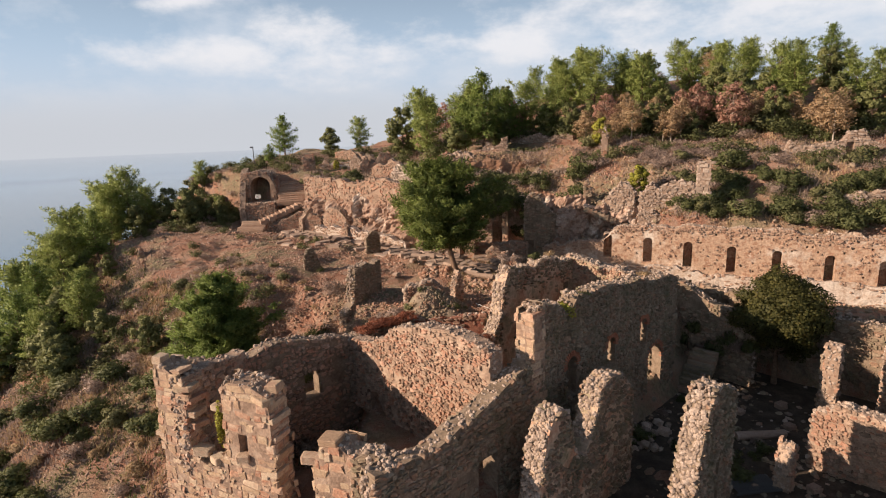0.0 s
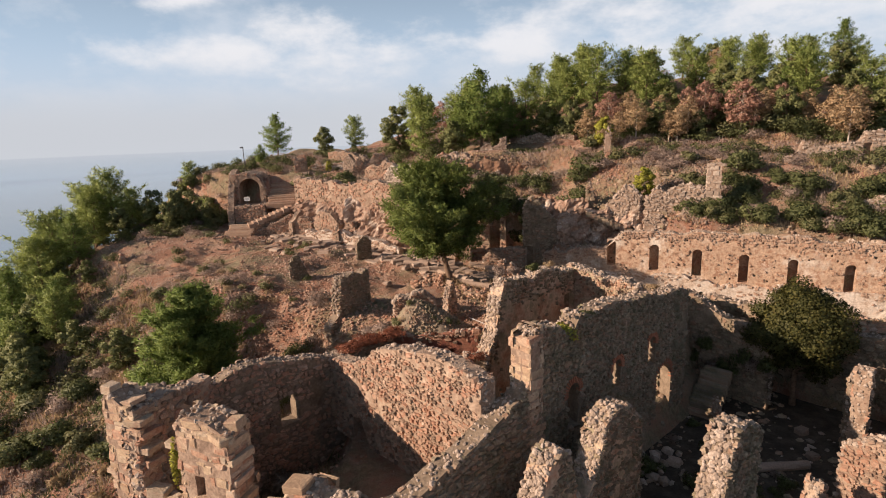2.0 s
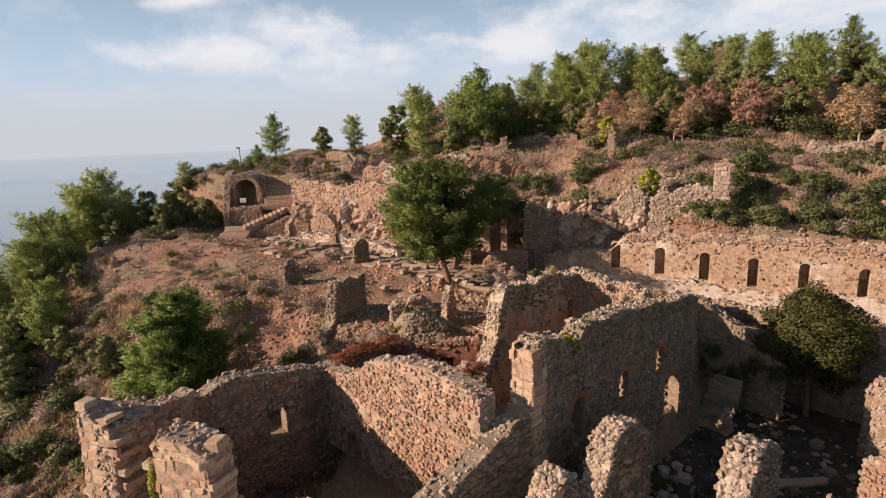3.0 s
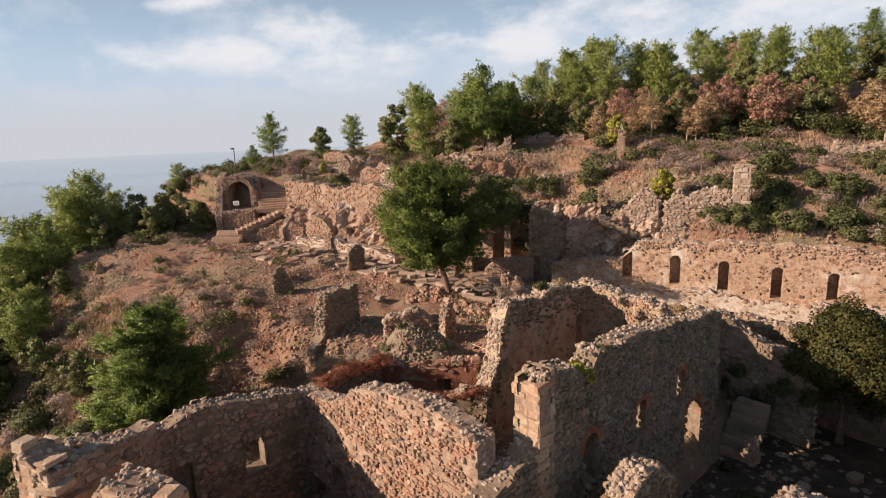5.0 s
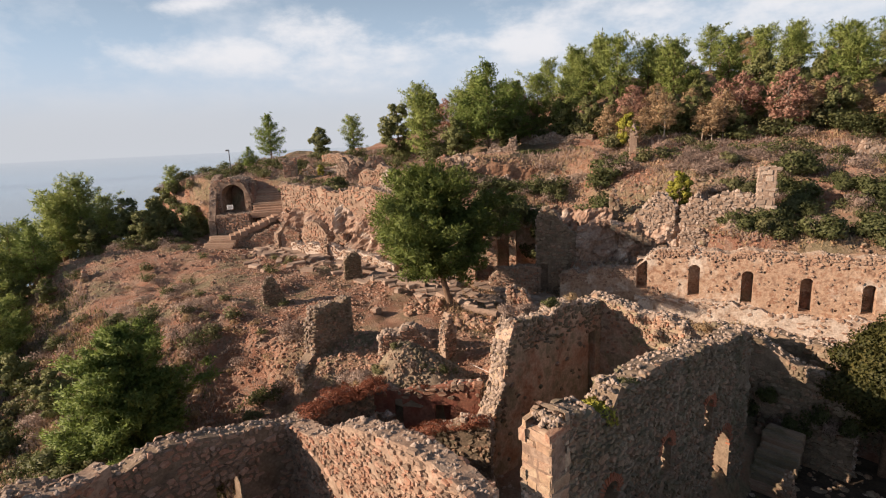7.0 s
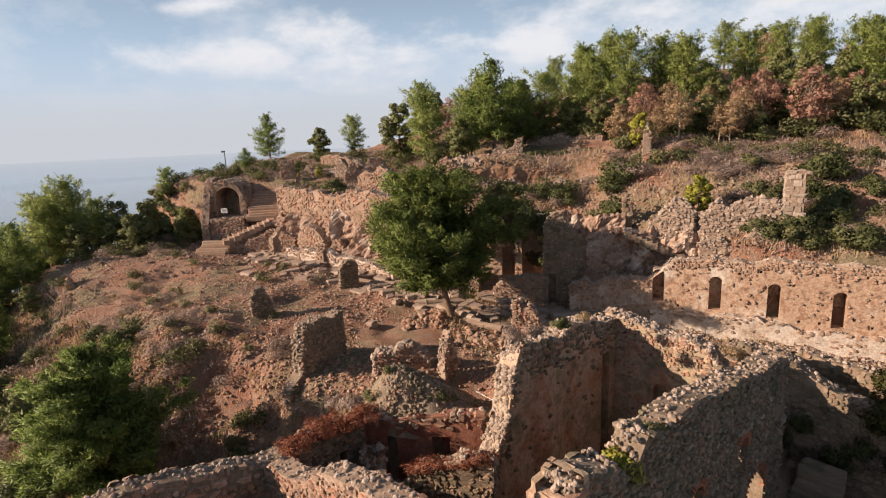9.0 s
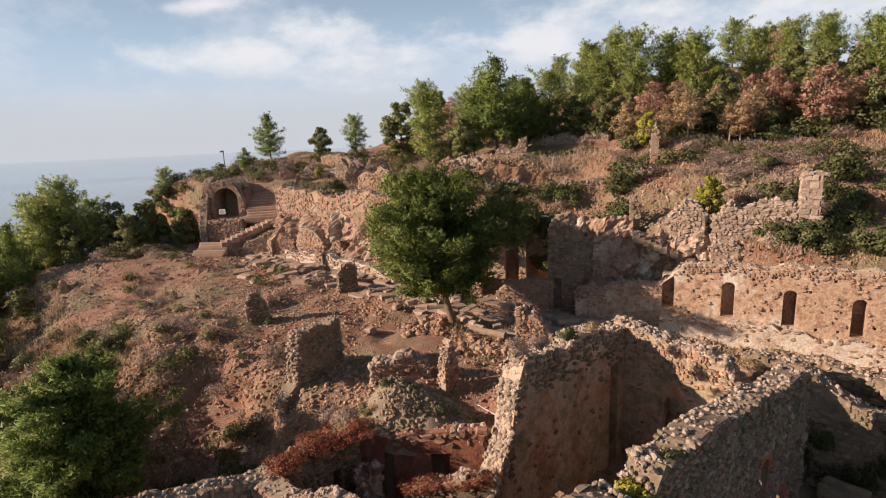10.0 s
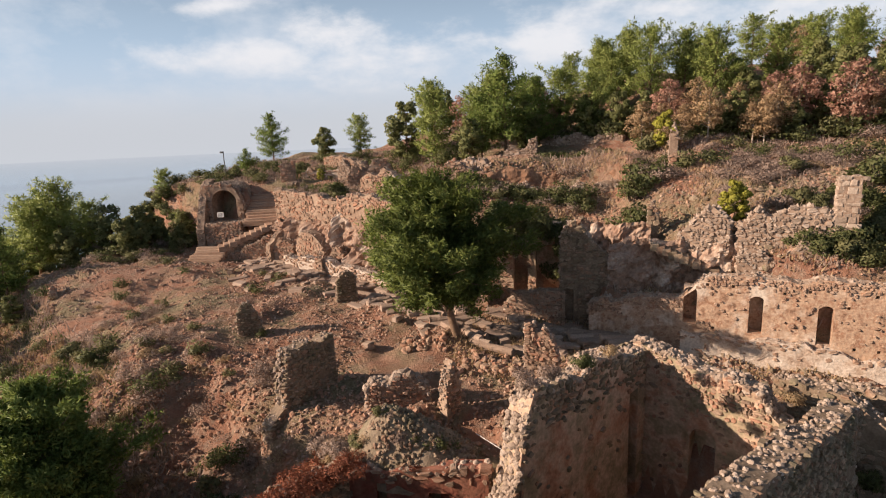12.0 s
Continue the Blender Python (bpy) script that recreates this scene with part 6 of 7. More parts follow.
for k in range(110):
    x = wr.uniform(-33, -4); y = wr.uniform(79, 100)
    sow(bushes[wr.choice(["green", "grey", "light", "dry"], p=[0.45, 0.2, 0.25, 0.1])], x, y, wr.uniform(0, 6.28), wr.uniform(0.7, 1.4))
for u_, v_, z_, nm, s_ in ((22.9, 14.9, 2.2, "light", 0.7), (23.4, 14.6, 2.4, "light", 0.5), (26.5, 21.6, 2.95, "grey", 0.5), (28.2, 21.6, 2.85, "green", 0.42), (30.0, 21.6, 2.75, "dry", 0.7), (24.9, 21.6, 3.2, "grey", 0.6), (34.0, 16.4, 1.2, "dry", 0.9)):
    x, y = xy(u_, v_)
    again(bushes[nm], x, y, u_, s_, z=z_)
# weeds on the shaded floor of the court
for k in range(26):
    x, y = xy(wr.uniform(19, 34), wr.uniform(3, 13.4))
    if (x - 7.5) ** 2 + (y - 23.5) ** 2 > 2:
        again(bushes[wr.choice(["green", "light", "grey"], p=[0.6, 0.15, 0.25])], x, y, wr.uniform(0, 6.28), wr.uniform(0.35, 0.75))
# bushes added on the court's back wall to darken it as shade would
for k in range(9):
    x, y = xy(38.3 + wr.uniform(-0.1, 0.1), 10.6 + 0.8 * k)
    again(bushes["grey" if k % 3 == 1 else "green"], x, y, k * 1.7, wr.uniform(0.45, 0.75), z=-5.4 + 3.4 * wr.random() * (0.4 + k / 14), tall=1.6)
# ivy hanging over the tall recesses
for x, y, z_, s_ in ((3.6, 56.4, 3.2, 1.0), (4.6, 56.2, 3.6, 1.1), (5.6, 56.0, 3.9, 1.2), (6.6, 55.8, 3.8, 1.1), (7.6, 55.6, 3.6, 1.1), (8.4, 55.4, 3.3, 1.0), (3.0, 56.4, 1.9, 0.8), (5.2, 55.8, 2.6, 0.8), (8.6, 55.2, 2.2, 0.8)):
    again(bushes["green"], x, y, x * 5, s_, z=z_, tall=1.5)
# dense scrub under the pier and over the niche wall
for k in range(56):
    x = wr.uniform(21.5, 42); back_ = abs(wr.normal(0, 3.4)) + 0.9
    y = 46.6 + (back_ - 0.404 * (x - 20.1)) / 0.915
    if x < 24 and back_ > 3.5:
        continue
    again(bushes[wr.choice(["green", "light", "grey"], p=[0.75, 0.12, 0.13])], x, y, wr.uniform(0, 6.28), wr.uniform(0.7, 1.35))
for k in range(46):
    x = wr.uniform(20, 50); back_ = wr.uniform(8, 18)
    y = 46.6 + (back_ - 0.404 * (x - 20.1)) / 0.915
    sow(bushes[wr.choice(["green", "grey", "dry", "light"], p=[0.2, 0.5, 0.15, 0.15])], x, y, wr.uniform(0, 6.28), wr.uniform(0.7, 1.5))
for k in range(430):
    x, y = wr.uniform(-50, -9), wr.uniform(28, 68)
    d = -0.65 * (x + 14) - 0.76 * (y - 43)
    if d < 0.3 and wr.random() < 0.85:
        continue
    p_ = [0.26, 0.26, 0.28, 0.2] if d < 7 else [0.46, 0.16, 0.18, 0.2]
    (again if y < 40 else sow)(bushes[wr.choice(["green", "grey", "dry", "light"], p=p_)], x, y, wr.uniform(0, 6.28), wr.uniform(0.4, 1.0) if d < 5 else wr.uniform(0.6, 1.4))

# dry growth over the broken edge of the terrace
for k in range(120):
    x, y = wr.uniform(-22, -5), wr.uniform(34, 48)
    d = -0.65 * (x + 14) - 0.76 * (y - 43)
    if -2.6 < d < 5 and (x + 7) ** 2 + (y - 42) ** 2 > 6:
        sow(bushes[wr.choice(["green", "grey", "dry", "light"], p=[0.12, 0.42, 0.38, 0.08])], x, y, wr.uniform(0, 6.28), wr.uniform(0.5, 1.0))
# twiggy grey scrub in streaks down the slope
for k in range(260):
    x, y = wr.uniform(-30, -8), wr.uniform(38, 62)
    d = -0.65 * (x + 14) - 0.76 * (y - 43)
    if d < -4 or vnoise((x * 0.76 - y * 0.65) / 2.4, (x * 0.65 + y * 0.76) / 6, 61) < 0.15:
        continue
    sow(bushes[wr.choice(["grey", "dry", "light", "green"], p=[0.6, 0.16, 0.14, 0.10])], x, y, wr.uniform(0, 6.28), wr.uniform(0.45, 1.0))
# low scrub right above the niche wall
for k in range(80):
    x = wr.uniform(23.5, 46); back_ = wr.uniform(0.8, 6.5)
    y = 46.6 + (back_ - 0.404 * (x - 20.1)) / 0.915
    sow(bushes[wr.choice(["green", "light", "grey"], p=[0.72, 0.16, 0.12])], x, y, wr.uniform(0, 6.28), wr.uniform(0.6, 1.1))
# undergrowth between the trees of the wood
for k in range(130):
    x = wr.uniform(-2, 60); y = 71.5 - 0.32 * max(0, x - 12) + abs(wr.normal(0, 4.5)) + max(0, 6 - x)
    if 2 < x < 19:
        y = max(y, 83.5 - 0.75 * (x - 11))
    sow(bushes[wr.choice(["green", "grey", "light"], p=[0.6, 0.15, 0.25])], x, y, wr.uniform(0, 6.28), wr.uniform(1.0, 2.0))
for x, y, nm, s_ in ((2.0, 75.4, "oak", 0.7), (18.6, 70.6, "rust", 0.8), (25.2, 69.6, "oak", 0.65), (29.8, 67.6, "rust", 0.85), (34.6, 70.4, "oak", 0.7), (37.0, 66.4, "rust", 0.8), (40.4, 66.0, "oak", 0.75), (46.4, 63.4, "rust", 0.9),
                     (49.5, 62.6, "oak", 0.8), (20.6, 70.6, "rust", 0.7), (31.0, 70.6, "red", 0.8), (41.6, 69.0, "red", 0.85), (53.0, 62.0, "rust", 0.95), (24.4, 72.0, "rust", 0.8)):
    again(kinds[nm], x, y, x * 3, s_)
# grey scrub below the wood
for k in range(60):
    x = wr.uniform(10, 52); y = 66.5 - 0.32 * max(0, x - 12) + wr.normal(0, 2.4)
    sow(bushes[wr.choice(["green", "grey", "light", "dry"], p=[0.25, 0.5, 0.1, 0.15])], x, y, wr.uniform(0, 6.28), wr.uniform(0.6, 1.3))

# pinkish-grey brush on the open slope, and shrubs hanging over the edge of the scarp
for k in range(90):
    q = wr.random()
    sow(bushes["grey"], 20.5 + 11 * q + wr.normal(0, 1.2), 57.4 + 2.2 * q + wr.normal(0, 1.5), wr.uniform(0, 6.28), wr.uniform(0.6, 1.2))
for k in range(46):
    q = wr.random()
    sow(bushes[wr.choice(["green", "light", "grey"], p=[0.6, 0.25, 0.15])], -0.5 + 13 * q, 64.0 - 1.7 * q + wr.normal(0, 0.7), wr.uniform(0, 6.28), wr.uniform(0.8, 1.5))

scrub(bushes["green"], "dark green low scrub over the hillside", M_BUSH, 401)
scrub(bushes["grey"], "grey-brown dry thorn scrub over the hillside", M_GREYBUSH, 402)
scrub(bushes["dry"], "dry straw-coloured grass tufts over the hillside", M_DRY, 403)
scrub(bushes["light"], "light olive-green scrub over the hillside", M_BUSHLT, 404)

# ---- dry grass ----
def grass(label, n, area, mat, seed, keep=None, tall=0.3):
    r = np.random.default_rng(seed)
    x, y = r.uniform(area[0], area[1], n), r.uniform(area[2], area[3], n)
    ok = fbm(x / 4, y / 4, seed) + r.uniform(-0.4, 0.4, n) > 0.05
    if keep is not None:
        ok &= keep(x, y)
    x, y = x[ok], y[ok]
    z = height(x, y)
    a_ = r.uniform(0, 6.28, len(x)); h_ = tall * r.lognormal(0, 0.4, len(x)); w_ = 0.05 * r.uniform(0.6, 1.5, len(x))
    base_ = np.stack([x, y, z - 0.03], -1)
    side_ = np.stack([np.cos(a_), np.sin(a_), 0 * a_], -1) * w_[:, None]
    tip_ = base_ + np.stack([r.normal(0, 0.35, len(x)) * h_, r.normal(0, 0.35, len(x)) * h_, h_], -1)
    V = np.stack([base_ - side_, base_ + side_, tip_], 1).reshape(-1, 3)
    return tagged(part("grass", mesh_of("grass", V, np.arange(len(V)).reshape(-1, 3)), mat), label, "grass", kind="stuff")


grass("dry straw grass over the slope", 90000, (-50, -6, 26, 66), M_DRY, 301, lambda x, y: -0.65 * (x + 14) - 0.76 * (y - 43) > 2.0)
grass("low green herbs over the slope", 50000, (-50, -6, 26, 64), M_BUSH, 302, lambda x, y: -0.65 * (x + 14) - 0.76 * (y - 43) > 1.5, tall=0.22)
grass("grey-green herbs over the lower slope", 90000, (-50, -8, 24, 62), M_GREYBUSH, 305, lambda x, y: -0.65 * (x + 14) - 0.76 * (y - 43) > 1.0, tall=0.3)
grass("dry grass over the upper slope", 50000, (0, 58, 44, 68), M_DRY, 303, tall=0.24)
grass("grey dry herbs over the upper slope", 40000, (8, 58, 46, 70), M_GREYBUSH, 306, tall=0.3)
grass("grey-green herbs over the ridge", 40000, (-36, 4, 74, 102), M_GREYBUSH, 304)

# ---- loose stones ----

def scatter(name, label, n, area, size, mat, seed, keep=None, sink=0.25, small=False):
    r = np.random.default_rng(seed)
    x, y = r.uniform(area[0], area[1], n), r.uniform(area[2], area[3], n)
    if keep is not None:
        ok = keep(x, y, r)
        x, y = x[ok], y[ok]
    k = size * np.clip(r.lognormal(0, 0.45, len(x)), 0.3, 2.1)
    sz = np.stack([k, k * r.uniform(0.6, 1, len(x)), k * r.uniform(0.4, 0.75, len(x))], -1)
    v, f = many(OCTA_V if small else BOULDER_V, OCTA_F if small else BOULDER_F, np.stack([x, y, height(x, y) + k * (0.3 - sink)], -1), spins(len(x), 0.8), sz, 0.1 if small else 0.06)
    return tagged(part(name, mesh_of(name, v, f), mat), label, "stones", kind="stuff")


def patchy(lo, seed=41):
    def f(x, y, r):
        swept = ((x + 2.6) / 2.9) ** 2 + ((y - 46.4) / 2.2) ** 2 < r.uniform(0.6, 1.2, len(x))
        return (fbm(x / 5, y / 5, seed) + r.uniform(-0.5, 0.5, len(x)) > lo) & ~swept
    return f


scatter("rubble", "loose reddish stones scattered over the slope", 26000, (-48, 8, 26, 72), 0.17, M_SOILSTONE, 91, patchy(-0.1), small=True)
scatter("rubble", "pale fallen stones scattered over the slope", 9000, (-48, 8, 26, 72), 0.24, M_RUBBLE, 94, patchy(0.15, 57))
scatter("rubble", "loose pale stones scattered over the upper slope", 16000, (-2, 52, 38, 68), 0.2, M_RUBBLE, 92, patchy(-0.05), small=True)
scatter("rubble", "fallen wall stones on the upper slope", 4500, (8, 48, 41, 62), 0.32, M_GREYRUB, 95, patchy(0.15, 66))
scatter("rubble", "pale tumbled stones in lines over the upper slope", 7000, (-4, 50, 52, 69), 0.21, M_RUBBLE, 104, patchy(0.35, 31))
scatter("rubble", "pale broken stone along the foot of the scarp", 2600, (-22, 4, 54, 73), 0.26, M_TOP, 105, lambda x, y, r: np.abs(y - (64.6 - 0.74 * (x + 12))) < 0.4 + 2.2 * r.random(len(x)), small=True)
scatter("rubble", "stones and gravel along the terrace", 7000, (-20, 12, 44, 68), 0.16, M_RUBBLE, 96, patchy(0.0, 71), small=True)
scatter("rubble", "fallen stones on the floor of the court", 2600, (8, 34, 20, 40), 0.3, M_GREYRUB, 93, patchy(0.1))
scatter("rubble", "pale fallen stones over the shaded court floor", 420, (12, 34, 20, 37), 0.26, M_TOP, 108, patchy(0.0, 22))
scatter("rubble", "pale stones over the wooded ridge", 9000, (-36, 6, 76, 100), 0.26, M_RUBBLE, 97, patchy(0.1, 77), small=True)


scatter("rubble", "pale rubble banked at the foot of the niche wall", 6500, (14, 44, 32, 48), 0.24, M_TOP, 102, lambda x, y, r: np.abs(0.404 * (x - 20.1) + 0.915 * (y - 45.8) + 1.0) < 0.3 + 1.1 * r.random(len(x)), small=True)
# brown soil sheet whose dark colour paints the shade on the court floor
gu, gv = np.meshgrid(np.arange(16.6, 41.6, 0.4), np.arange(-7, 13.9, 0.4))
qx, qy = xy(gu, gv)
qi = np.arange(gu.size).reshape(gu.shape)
tagged(part("floor", mesh_of("floor", np.stack([qx, qy, height(qx, qy) + 0.05], -1).reshape(-1, 3), np.stack([qi[:-1, :-1], qi[:-1, 1:], qi[1:, 1:], qi[1:, :-1]], -1).reshape(-1, 4), True), M_SHADESOIL), "brown soil sheet on the court floor, darkened for its shade", "floor", kind="structure")


scatter("rubble", "pinkish stones spilling over the terrace edge", 4600, (-20, -2, 33, 47), 0.2, M_RUBBLE, 106, patchy(-0.05, 35))


# ---- fallen columns and blocks on the terrace ----
def shaft(label, length, radius, seed):
    r = np.random.default_rng(seed)
    thing = new("column_shaft")
    tagged(thing, label, "column", group="fallen columns")
    bm = bmesh.new()
    bmesh.ops.create_cone(bm, cap_ends=True, segments=14, radius1=radius, radius2=radius * 0.88, depth=length, matrix=Matrix.Rotation(math.pi / 2, 4, "Y"))
    bmesh.ops.subdivide_edges(bm, edges=[e_ for e_ in bm.edges if abs(e_.verts[0].co.x - e_.verts[1].co.x) > length * 0.5], cuts=5)
    for v in bm.verts:
        v.co += Vector(r.normal(0, radius * 0.05, 3))
    part("shaft", bm, M_MARBLE, thing)
    bm = bmesh.new()
    bmesh.ops.create_cone(bm, cap_ends=True, segments=14, radius1=radius * 1.16, radius2=radius * 1.08, depth=radius * 0.35, matrix=Matrix.Translation((-length / 2, 0, 0)) @ Matrix.Rotation(math.pi / 2, 4, "Y"))
    part("collar", bm, M_MARBLE, thing)
    return thing


def slab(label, size, seed):
    r = np.random.default_rng(seed)
    bm = bmesh.new()
    bmesh.ops.create_cube(bm, size=1, matrix=Matrix.Diagonal((*size, 1)))
    bmesh.ops.bevel(bm, geom=bm.edges[:], offset=min(size) * 0.14, segments=2, affect="EDGES")
    for v in bm.verts:
        v.co += Vector(r.normal(0, min(size) * 0.06, 3))
    return tagged(part("stone_block", bm, M_MARBLE), label, "stone block", group="fallen blocks")


def lie(ob, x, y, turn, up, tip=0.0, first_=False):
    m = Matrix.Translation((x, y, at(x, y) + up)) @ Matrix.Rotation(turn, 4, "Z") @ Matrix.Rotation(tip, 4, "Y")
    if first_:
        ob.matrix_basis = m
        return ob
    return copy_thing(ob, m)


long_shaft = lie(shaft("fallen pale marble column shaft on the terrace", 3.0, 0.27, 171), -12.3, 65.6, -0.35, 0.2, 0, True)
short_shaft = lie(shaft("broken piece of a marble column shaft", 1.5, 0.26, 172), 2.3, 48.7, -0.7, 0.2, 0, True)
blocks = [lie(slab("weathered pale squared stone block", s_, 173 + k), x, y, t_, s_[2] * 0.4, 0, True) for k, (s_, x, y, t_) in enumerate((
    ((1.3, 0.7, 0.4), -4.2, 53.4, 0.4), ((0.6, 0.5, 0.35), -3.4, 51.4, 1.0), ((1.7, 0.6, 0.25), -10.5, 64.6, 0.3), ((0.7, 0.55, 0.45), 4.6, 52.2, 0.2)))]
for x, y, t_ in ((-15.0, 66.6, -0.2), (-6.3, 57.2, -0.5), (-2.6, 53.0, -0.4), (1.6, 50.2, -0.7), (3.0, 48.0, -0.6), (7.6, 50.4, -0.2), (-17.2, 67.4, 0.1), (-1.2, 53.6, -0.8), (9.6, 50.2, -0.2)):
    lie(long_shaft, x, y, t_, 0.17)
for x, y, t_ in ((1.9, 49.3, -0.9), (-5.2, 55.2, 0.3), (-0.4, 51.8, 0.2), (8.8, 49.4, 0.1), (-13.2, 64.4, 0.2), (-8.6, 60.4, 0.5), (10.6, 49.9, -0.4), (24.0, 30.0, 0.5)):
    lie(short_shaft, x, y, t_, 0.17)
for k in range(330):
    x = wr.uniform(-22, 11)
    y = 64.4 - 0.62 * (x + 12) + wr.normal(0, 3.0) - (2.2 if x > -6 else 0)
    if y > 66.6 - 0.73 * (x + 12) or y < 47.6 or (x - 0.75) ** 2 + (y - 49) ** 2 < 0.8:
        continue
    b_ = blocks[(2, 0, 2, 3)[k % 4]]
    lie(b_, x, y, wr.normal(-0.4, 0.7), wr.uniform(0.02, 0.12), wr.uniform(-0.12, 0.12))
scatter("rubble", "tumbled wall stones over the rock above the terrace", 900, (8, 24, 47, 56), 0.34, M_RUBBLE, 103, patchy(-0.1, 83))
boulder = tagged(part("boulder", mesh_of("boulder", BOULDER_V * np.array([1.9, 1.5, 1.7]), BOULDER_F), M_GREYRUB), "dark rounded boulder on the knob beside the vault", "boulder")
boulder.location = (-31.2, 78.8, at(-31.2, 78.8) + 0.4)
# pile of stones by the pine
scatter("stone_pile", "heap of grey field stones beside the pine", 60, (-2.6, 0.1, 47.4, 49.4), 0.36, M_RUBBLE, 98, sink=0.15)
scatter("stone_pile", "heap of pale stones below the fallen columns", 260, (0.8, 5.0, 44.6, 47.2), 0.3, M_RUBBLE, 99, sink=0.1)
scatter("stone_pile", "rubble heaped between the low walls", 380, (-3.0, 4.0, 36.6, 42.5), 0.22, M_RUBBLE, 100, sink=0.15)
scatter("stone_pile", "rubble heaped at the foot of the scarp", 900, (-27, -3, 60, 72), 0.3, M_OCHRESTONE, 101, lambda x, y, r: np.abs(y - (66.0 - 0.72 * (x + 12))) < 1.6, sink=0.1)

# ---- sign, lamp and pole ----
sign = new("information_sign")
tagged(sign, "small white information sign in front of the vault", "sign")
sign.location = (-25.9, 74.6, 2.9)
bm = bmesh.new()
bmesh.ops.create_cube(bm, size=1, matrix=Matrix.Translation((0, 0, 0.95)) @ Matrix.Diagonal((0.75, 0.05, 0.55, 1)))
bmesh.ops.bevel(bm, geom=bm.edges[:], offset=0.012, segments=1, affect="EDGES")
part("panel", bm, M_WHITE, sign)
panel = [c for c in sign.children if c.name.startswith("panel")][0]
for k in range(4):
    bm = bmesh.new()
    bmesh.ops.create_cube(bm, size=1, matrix=Matrix.Translation((-0.05 * (k == 3), -0.032, 1.1 - 0.1 * k)) @ Matrix.Diagonal((0.55 - 0.1 * (k == 3), 0.006, 0.035, 1)))
    part("text_bar", bm, M_IRON, panel, "grey bar of unreadable writing")
part("post", mesh_of("post", *tube([(0, 0.03, -0.1), (0, 0.03, 0.75)], [0.03, 0.03], 8)), M_IRON, sign)
lamp = new("street_lamp")
tagged(lamp, "slim grey metal lamp post on the ridge", "street lamp")
lamp.location = (-29.3, 84.6, at(-29.3, 84.6) - 0.1)
part("pole", mesh_of("pole", *tube([(0, 0, 0), (0, 0, 2.3), (0, 0, 3.9)], [0.075, 0.065, 0.055], 8)), M_IRON, lamp)
bm = bmesh.new()
bmesh.ops.create_cube(bm, size=1, matrix=Matrix.Translation((-0.18, 0, 3.85)) @ Matrix.Diagonal((0.45, 0.3, 0.22, 1)))
bmesh.ops.bevel(bm, geom=bm.edges[:], offset=0.04, segments=1, affect="EDGES")
part("lantern", bm, M_IRON, lamp)
cable = new("metal_rod")
tagged(cable, "thin pale metal rod across the gap between walls", "rod")
part("rod", mesh_of("rod", *tube([(1.9, 36.4, -0.75), (3.9, 34.2, -0.9)], [0.014, 0.014], 6)), M_WHITE, cable)

# brush heap in the room and plants on the walls
heap = put(bush("brush_heap", "dark heap of cut brushwood in the roofless room", 2.2, 0.9, 900, 0.5, M_TWIG, 86, slim=0.05, category="brushwood"), -8.2, 26.9, sink=0.05)
ux, uy = xy(22.0, 14.7)
put(bush("wall_plant", "yellow-green plant in the dip of the wall top", 1.2, 0.8, 900, 0.1, M_YELLOW, 87, category="plant"), ux, uy, z=1.9, sink=0.1)
fx, fy = front(-0.4)
put(bush("creeper", "green creeper hanging down the corner of the pier", 0.6, 2.6, 900, 0.12, M_YELLOW, 88, category="creeper"), fx - 0.05, fy + 0.3, z=-2.6)


# mound of mossy rubble over the vault
def mound(label, x, y, z, rx, ry, h, mat, seed):
    a, q = np.meshgrid(np.linspace(0, 2 * math.pi, 41)[:-1], np.linspace(0, 1, 15))
    X_, Y_ = rx * q * np.cos(a) - 0.33 * rx * (1 - q), ry * q * np.sin(a)
    lump_ = 0.2 * fbm(X_ / 0.8 + seed, Y_ / 0.8, seed, 4)
    Z_ = h * (1 - q ** 1.25) + lump_ * (0.4 + q * 0.6) - 0.6 * (q > 0.97)
    ix = np.arange(a.size).reshape(a.shape)
    nx = np.roll(ix, -1, axis=1)
    F = np.stack([ix[:-1], nx[:-1], nx[1:], ix[1:]], -1).reshape(-1, 4)
    ob = part("rubble_mound", mesh_of("rubble_mound", np.stack([X_, Y_, Z_], -1).reshape(-1, 3), F, True), mat)
    ob.location = (x, y, z)
    r = np.random.default_rng(seed)
    n = 1100
    t_, p_ = r.uniform(0, 6.28, n), np.sqrt(r.uniform(0, 1, n))
    k = 0.17 * np.clip(r.lognormal(0, 0.4, n), 0.4, 1.8)
    v, f = many(BOULDER_V, BOULDER_F, np.stack([rx * p_ * np.cos(t_) - 0.33 * rx * (1 - p_), ry * p_ * np.sin(t_), h * (1 - p_ ** 1.25)], -1), spins(n), np.stack([k, k * 0.8, k * 0.6], -1), 0.06)
    tagged(part("stonework", mesh_of("stonework", v, f), M_GREYRUB, ob), kind="stuff")
    return tagged(ob, label, "rubble mound")


mound("grassy mound of grey rubble over the vault", -0.75, 36.0, -1.5, 2.9, 1.6, 2.35, M_GREYRUB, 61)
for x, y, z_, nm, s_ in ((-1.9, 35.9, 0.45, "light", 0.42), (-1.5, 36.0, 0.5, "grey", 0.4), (-2.5, 35.6, -0.5, "dry", 0.8), (-2.9, 35.6, -0.8, "light", 0.5), (-1.2, 35.4, -0.3, "grey", 0.5), (-0.3, 35.4, -0.6, "green", 0.5), (0.6, 35.6, -0.9, "green", 0.55), (1.4, 35.7, -1.3, "grey", 0.6)):
    again(bushes[nm], x, y, x, s_, z=z_)
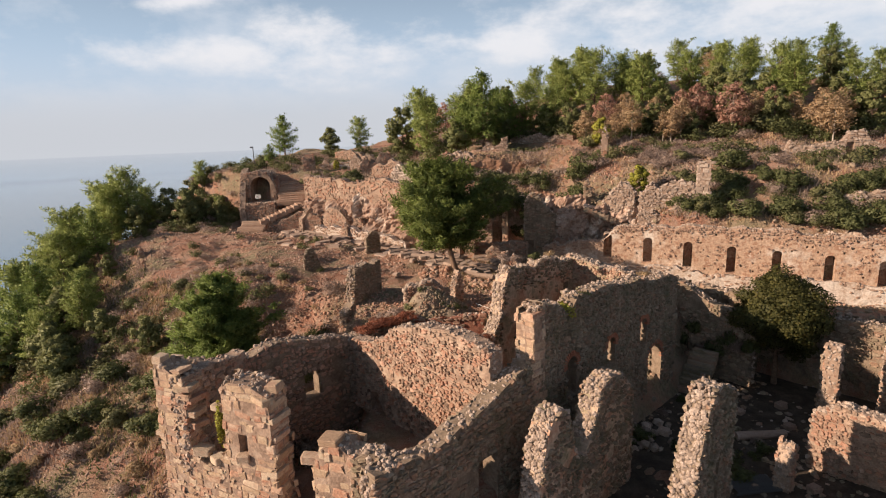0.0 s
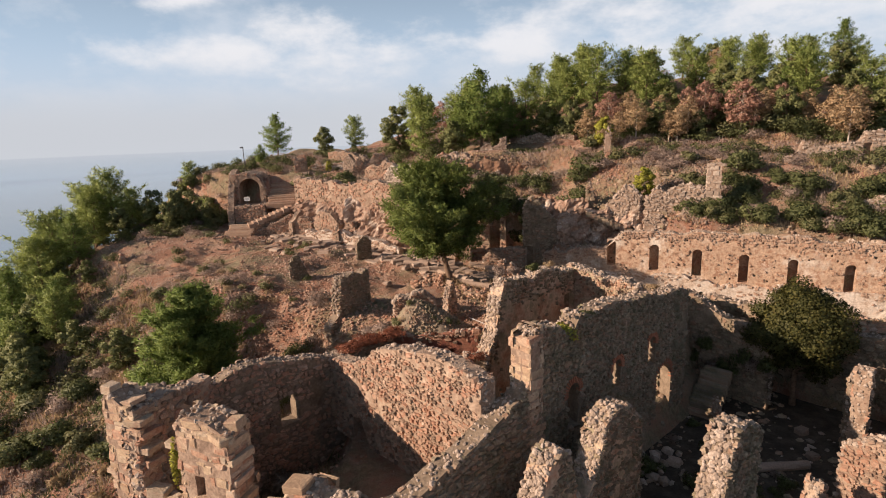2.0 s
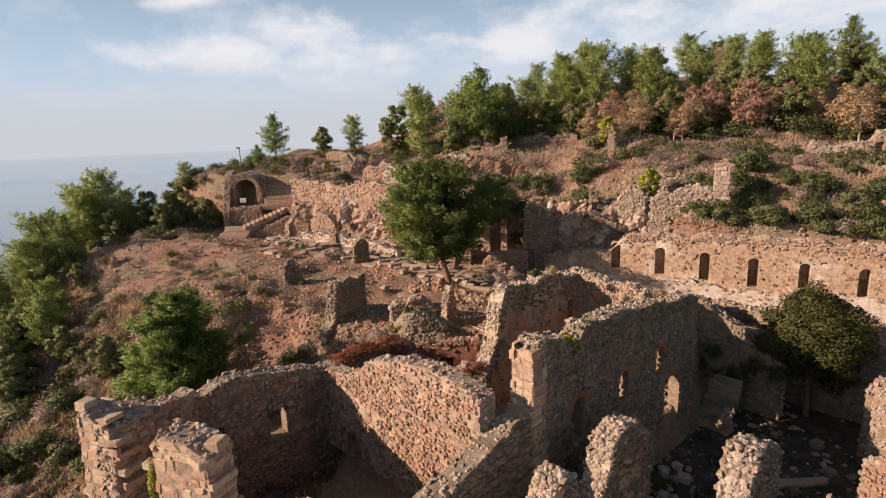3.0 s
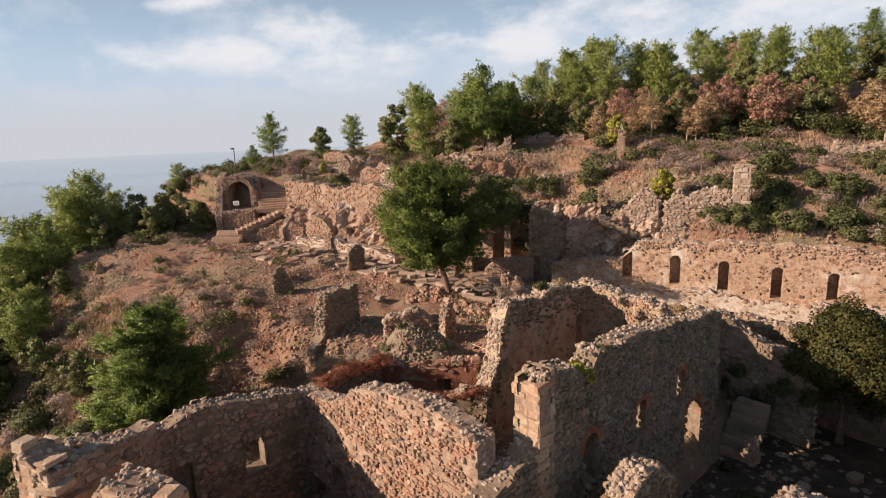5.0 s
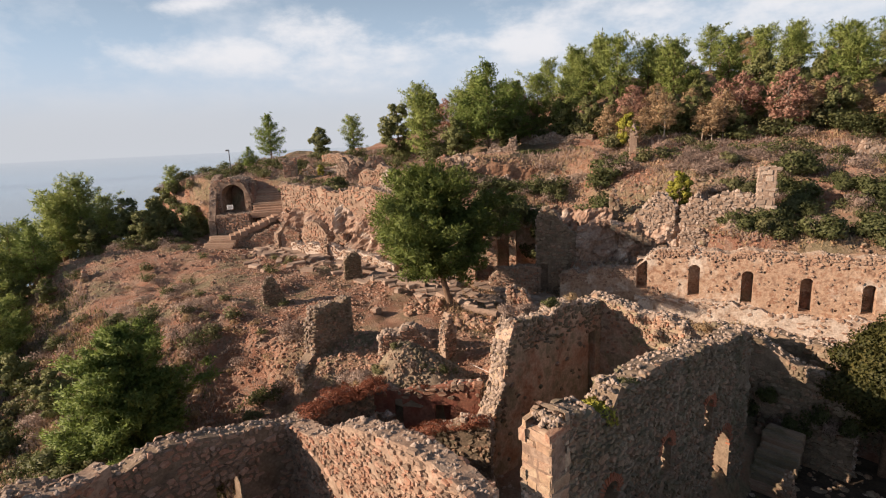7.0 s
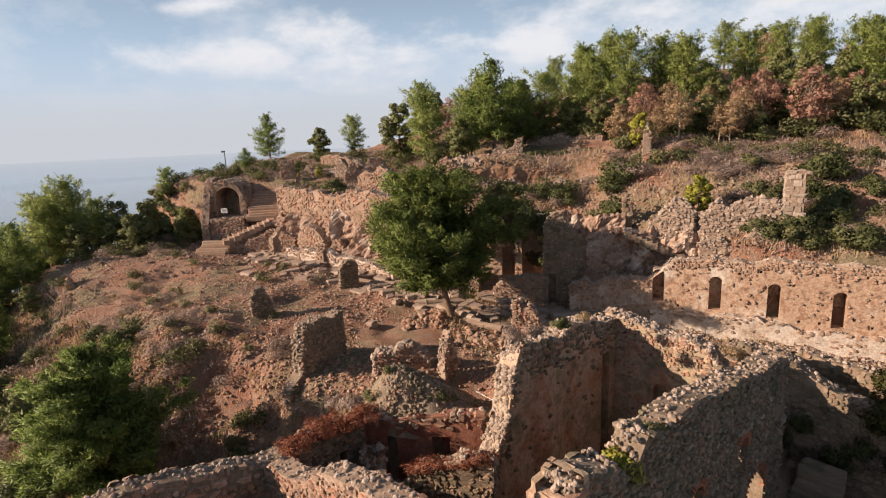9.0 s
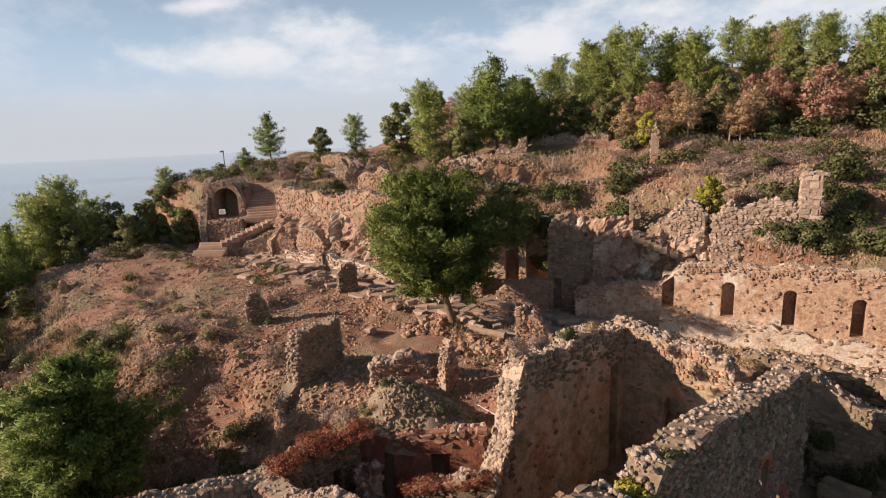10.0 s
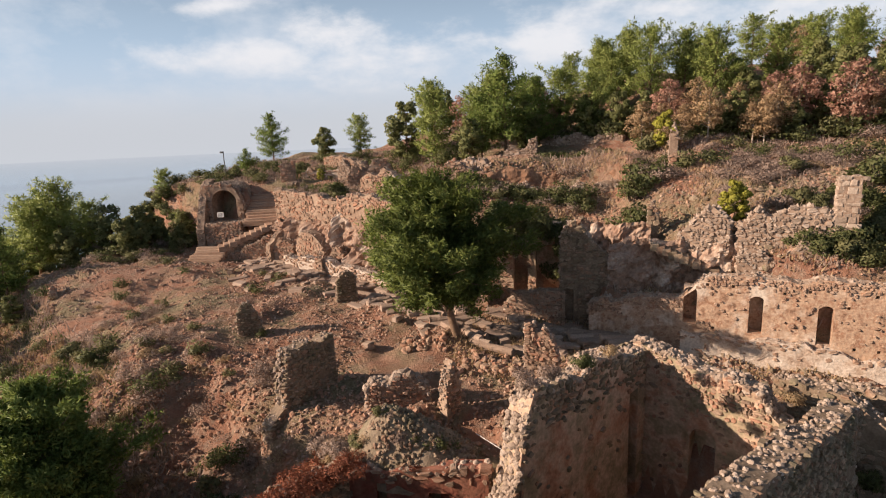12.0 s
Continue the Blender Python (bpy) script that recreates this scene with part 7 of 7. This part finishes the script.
# rusty creeper along the two wall tops, and dry growth behind it
for k in range(9):
    q = k / 8
    again(bushes["rusty"], -5.6 + 2.4 * q + wr.normal(0, 0.15), 32.0 + 2.5 * q + wr.normal(0, 0.15), k, wr.uniform(0.5, 0.75), z=-0.95 + wr.uniform(-0.1, 0.15))
for k in range(6):
    q = k / 5
    again(bushes["rusty"], -0.7 + 2.9 * q, 32.6 - 0.6 * q, k * 2, wr.uniform(0.4, 0.6), z=-2.4 + 0.7 * q)
for k in range(34):
    x, y = wr.uniform(-7.4, -2.6), wr.uniform(34.6, 38.6)
    again(bushes[wr.choice(["dry", "rusty", "grey"], p=[0.6, 0.15, 0.25])], x, y, wr.uniform(0, 6.28), wr.uniform(0.5, 0.9))

# things on the court floor
grate = new("metal_grating")
tagged(grate, "dark slatted grating lying on the court floor", "grating")
grate.matrix_basis = Matrix.Translation((15.1, 23.2, at(15.1, 23.2) + 0.1)) @ Matrix.Rotation(0.1, 4, "Z")
bm = bmesh.new()
bmesh.ops.create_cube(bm, size=1)
bmesh.ops.bevel(bm, geom=bm.edges[:], offset=0.03, segments=1, affect="EDGES")
bar = bpy.data.meshes.new("slat"); bm.to_mesh(bar); bm.free()
bar.materials.append(M_IRON)
for k in range(18):
    ob = part("slat", bar, None, grate)
    ob.matrix_basis = Matrix.Translation((-1.1 + 0.13 * k, 0, 0.06)) @ Matrix.Diagonal((0.07, 1.3, 0.05, 1))
for y_ in (-0.6, 0.0, 0.6):
    ob = part("rail", bar, None, grate)
    ob.matrix_basis = Matrix.Translation((0, y_, 0)) @ Matrix.Diagonal((2.5, 0.09, 0.07, 1))
cone = new("traffic_cone")
tagged(cone, "small red plastic marker cone in the shaded court", "cone")
cone.location = (7.55, 23.5, at(7.55, 23.5))
part("cone", mesh_of("cone", *tube([(0, 0, 0.04), (0, 0, 0.4), (0, 0, 0.95)], [0.2, 0.13, 0.03], 14)), M_REDPAINT, cone)
bm = bmesh.new()
bmesh.ops.create_cube(bm, size=1, matrix=Matrix.Translation((0, 0, 0.03)) @ Matrix.Diagonal((0.5, 0.5, 0.06, 1)))
bmesh.ops.bevel(bm, geom=bm.edges[:], offset=0.02, segments=1, affect="EDGES")
part("base", bm, M_REDPAINT, cone)
lie(long_shaft, 18.1, 27.7, 0.05, 0.2)
for x, y, k, t_ in ((21.4, 31.1, 3, 0.3), (17.9, 22.7, 1, 0.2), (20.4, 28.6, 1, 0.2), (12.6, 28.3, 3, -0.7), (18.4, 30.6, 1, 0.5)):
    lie(blocks[k], x, y, t_, 0.15)
scatter("stone_pile", "pale stones heaped against the inner wall of the court", 90, (9.6, 13.0, 26.6, 29.6), 0.38, M_TOP, 107, sink=0.05)
# long shafts stacked on the terrace
for k in range(6):
    lie(long_shaft, 10.6 + 0.25 * k, 48.6 - 0.42 * (k % 3), -0.15 + 0.06 * k, 0.2 + 0.42 * (k // 3))
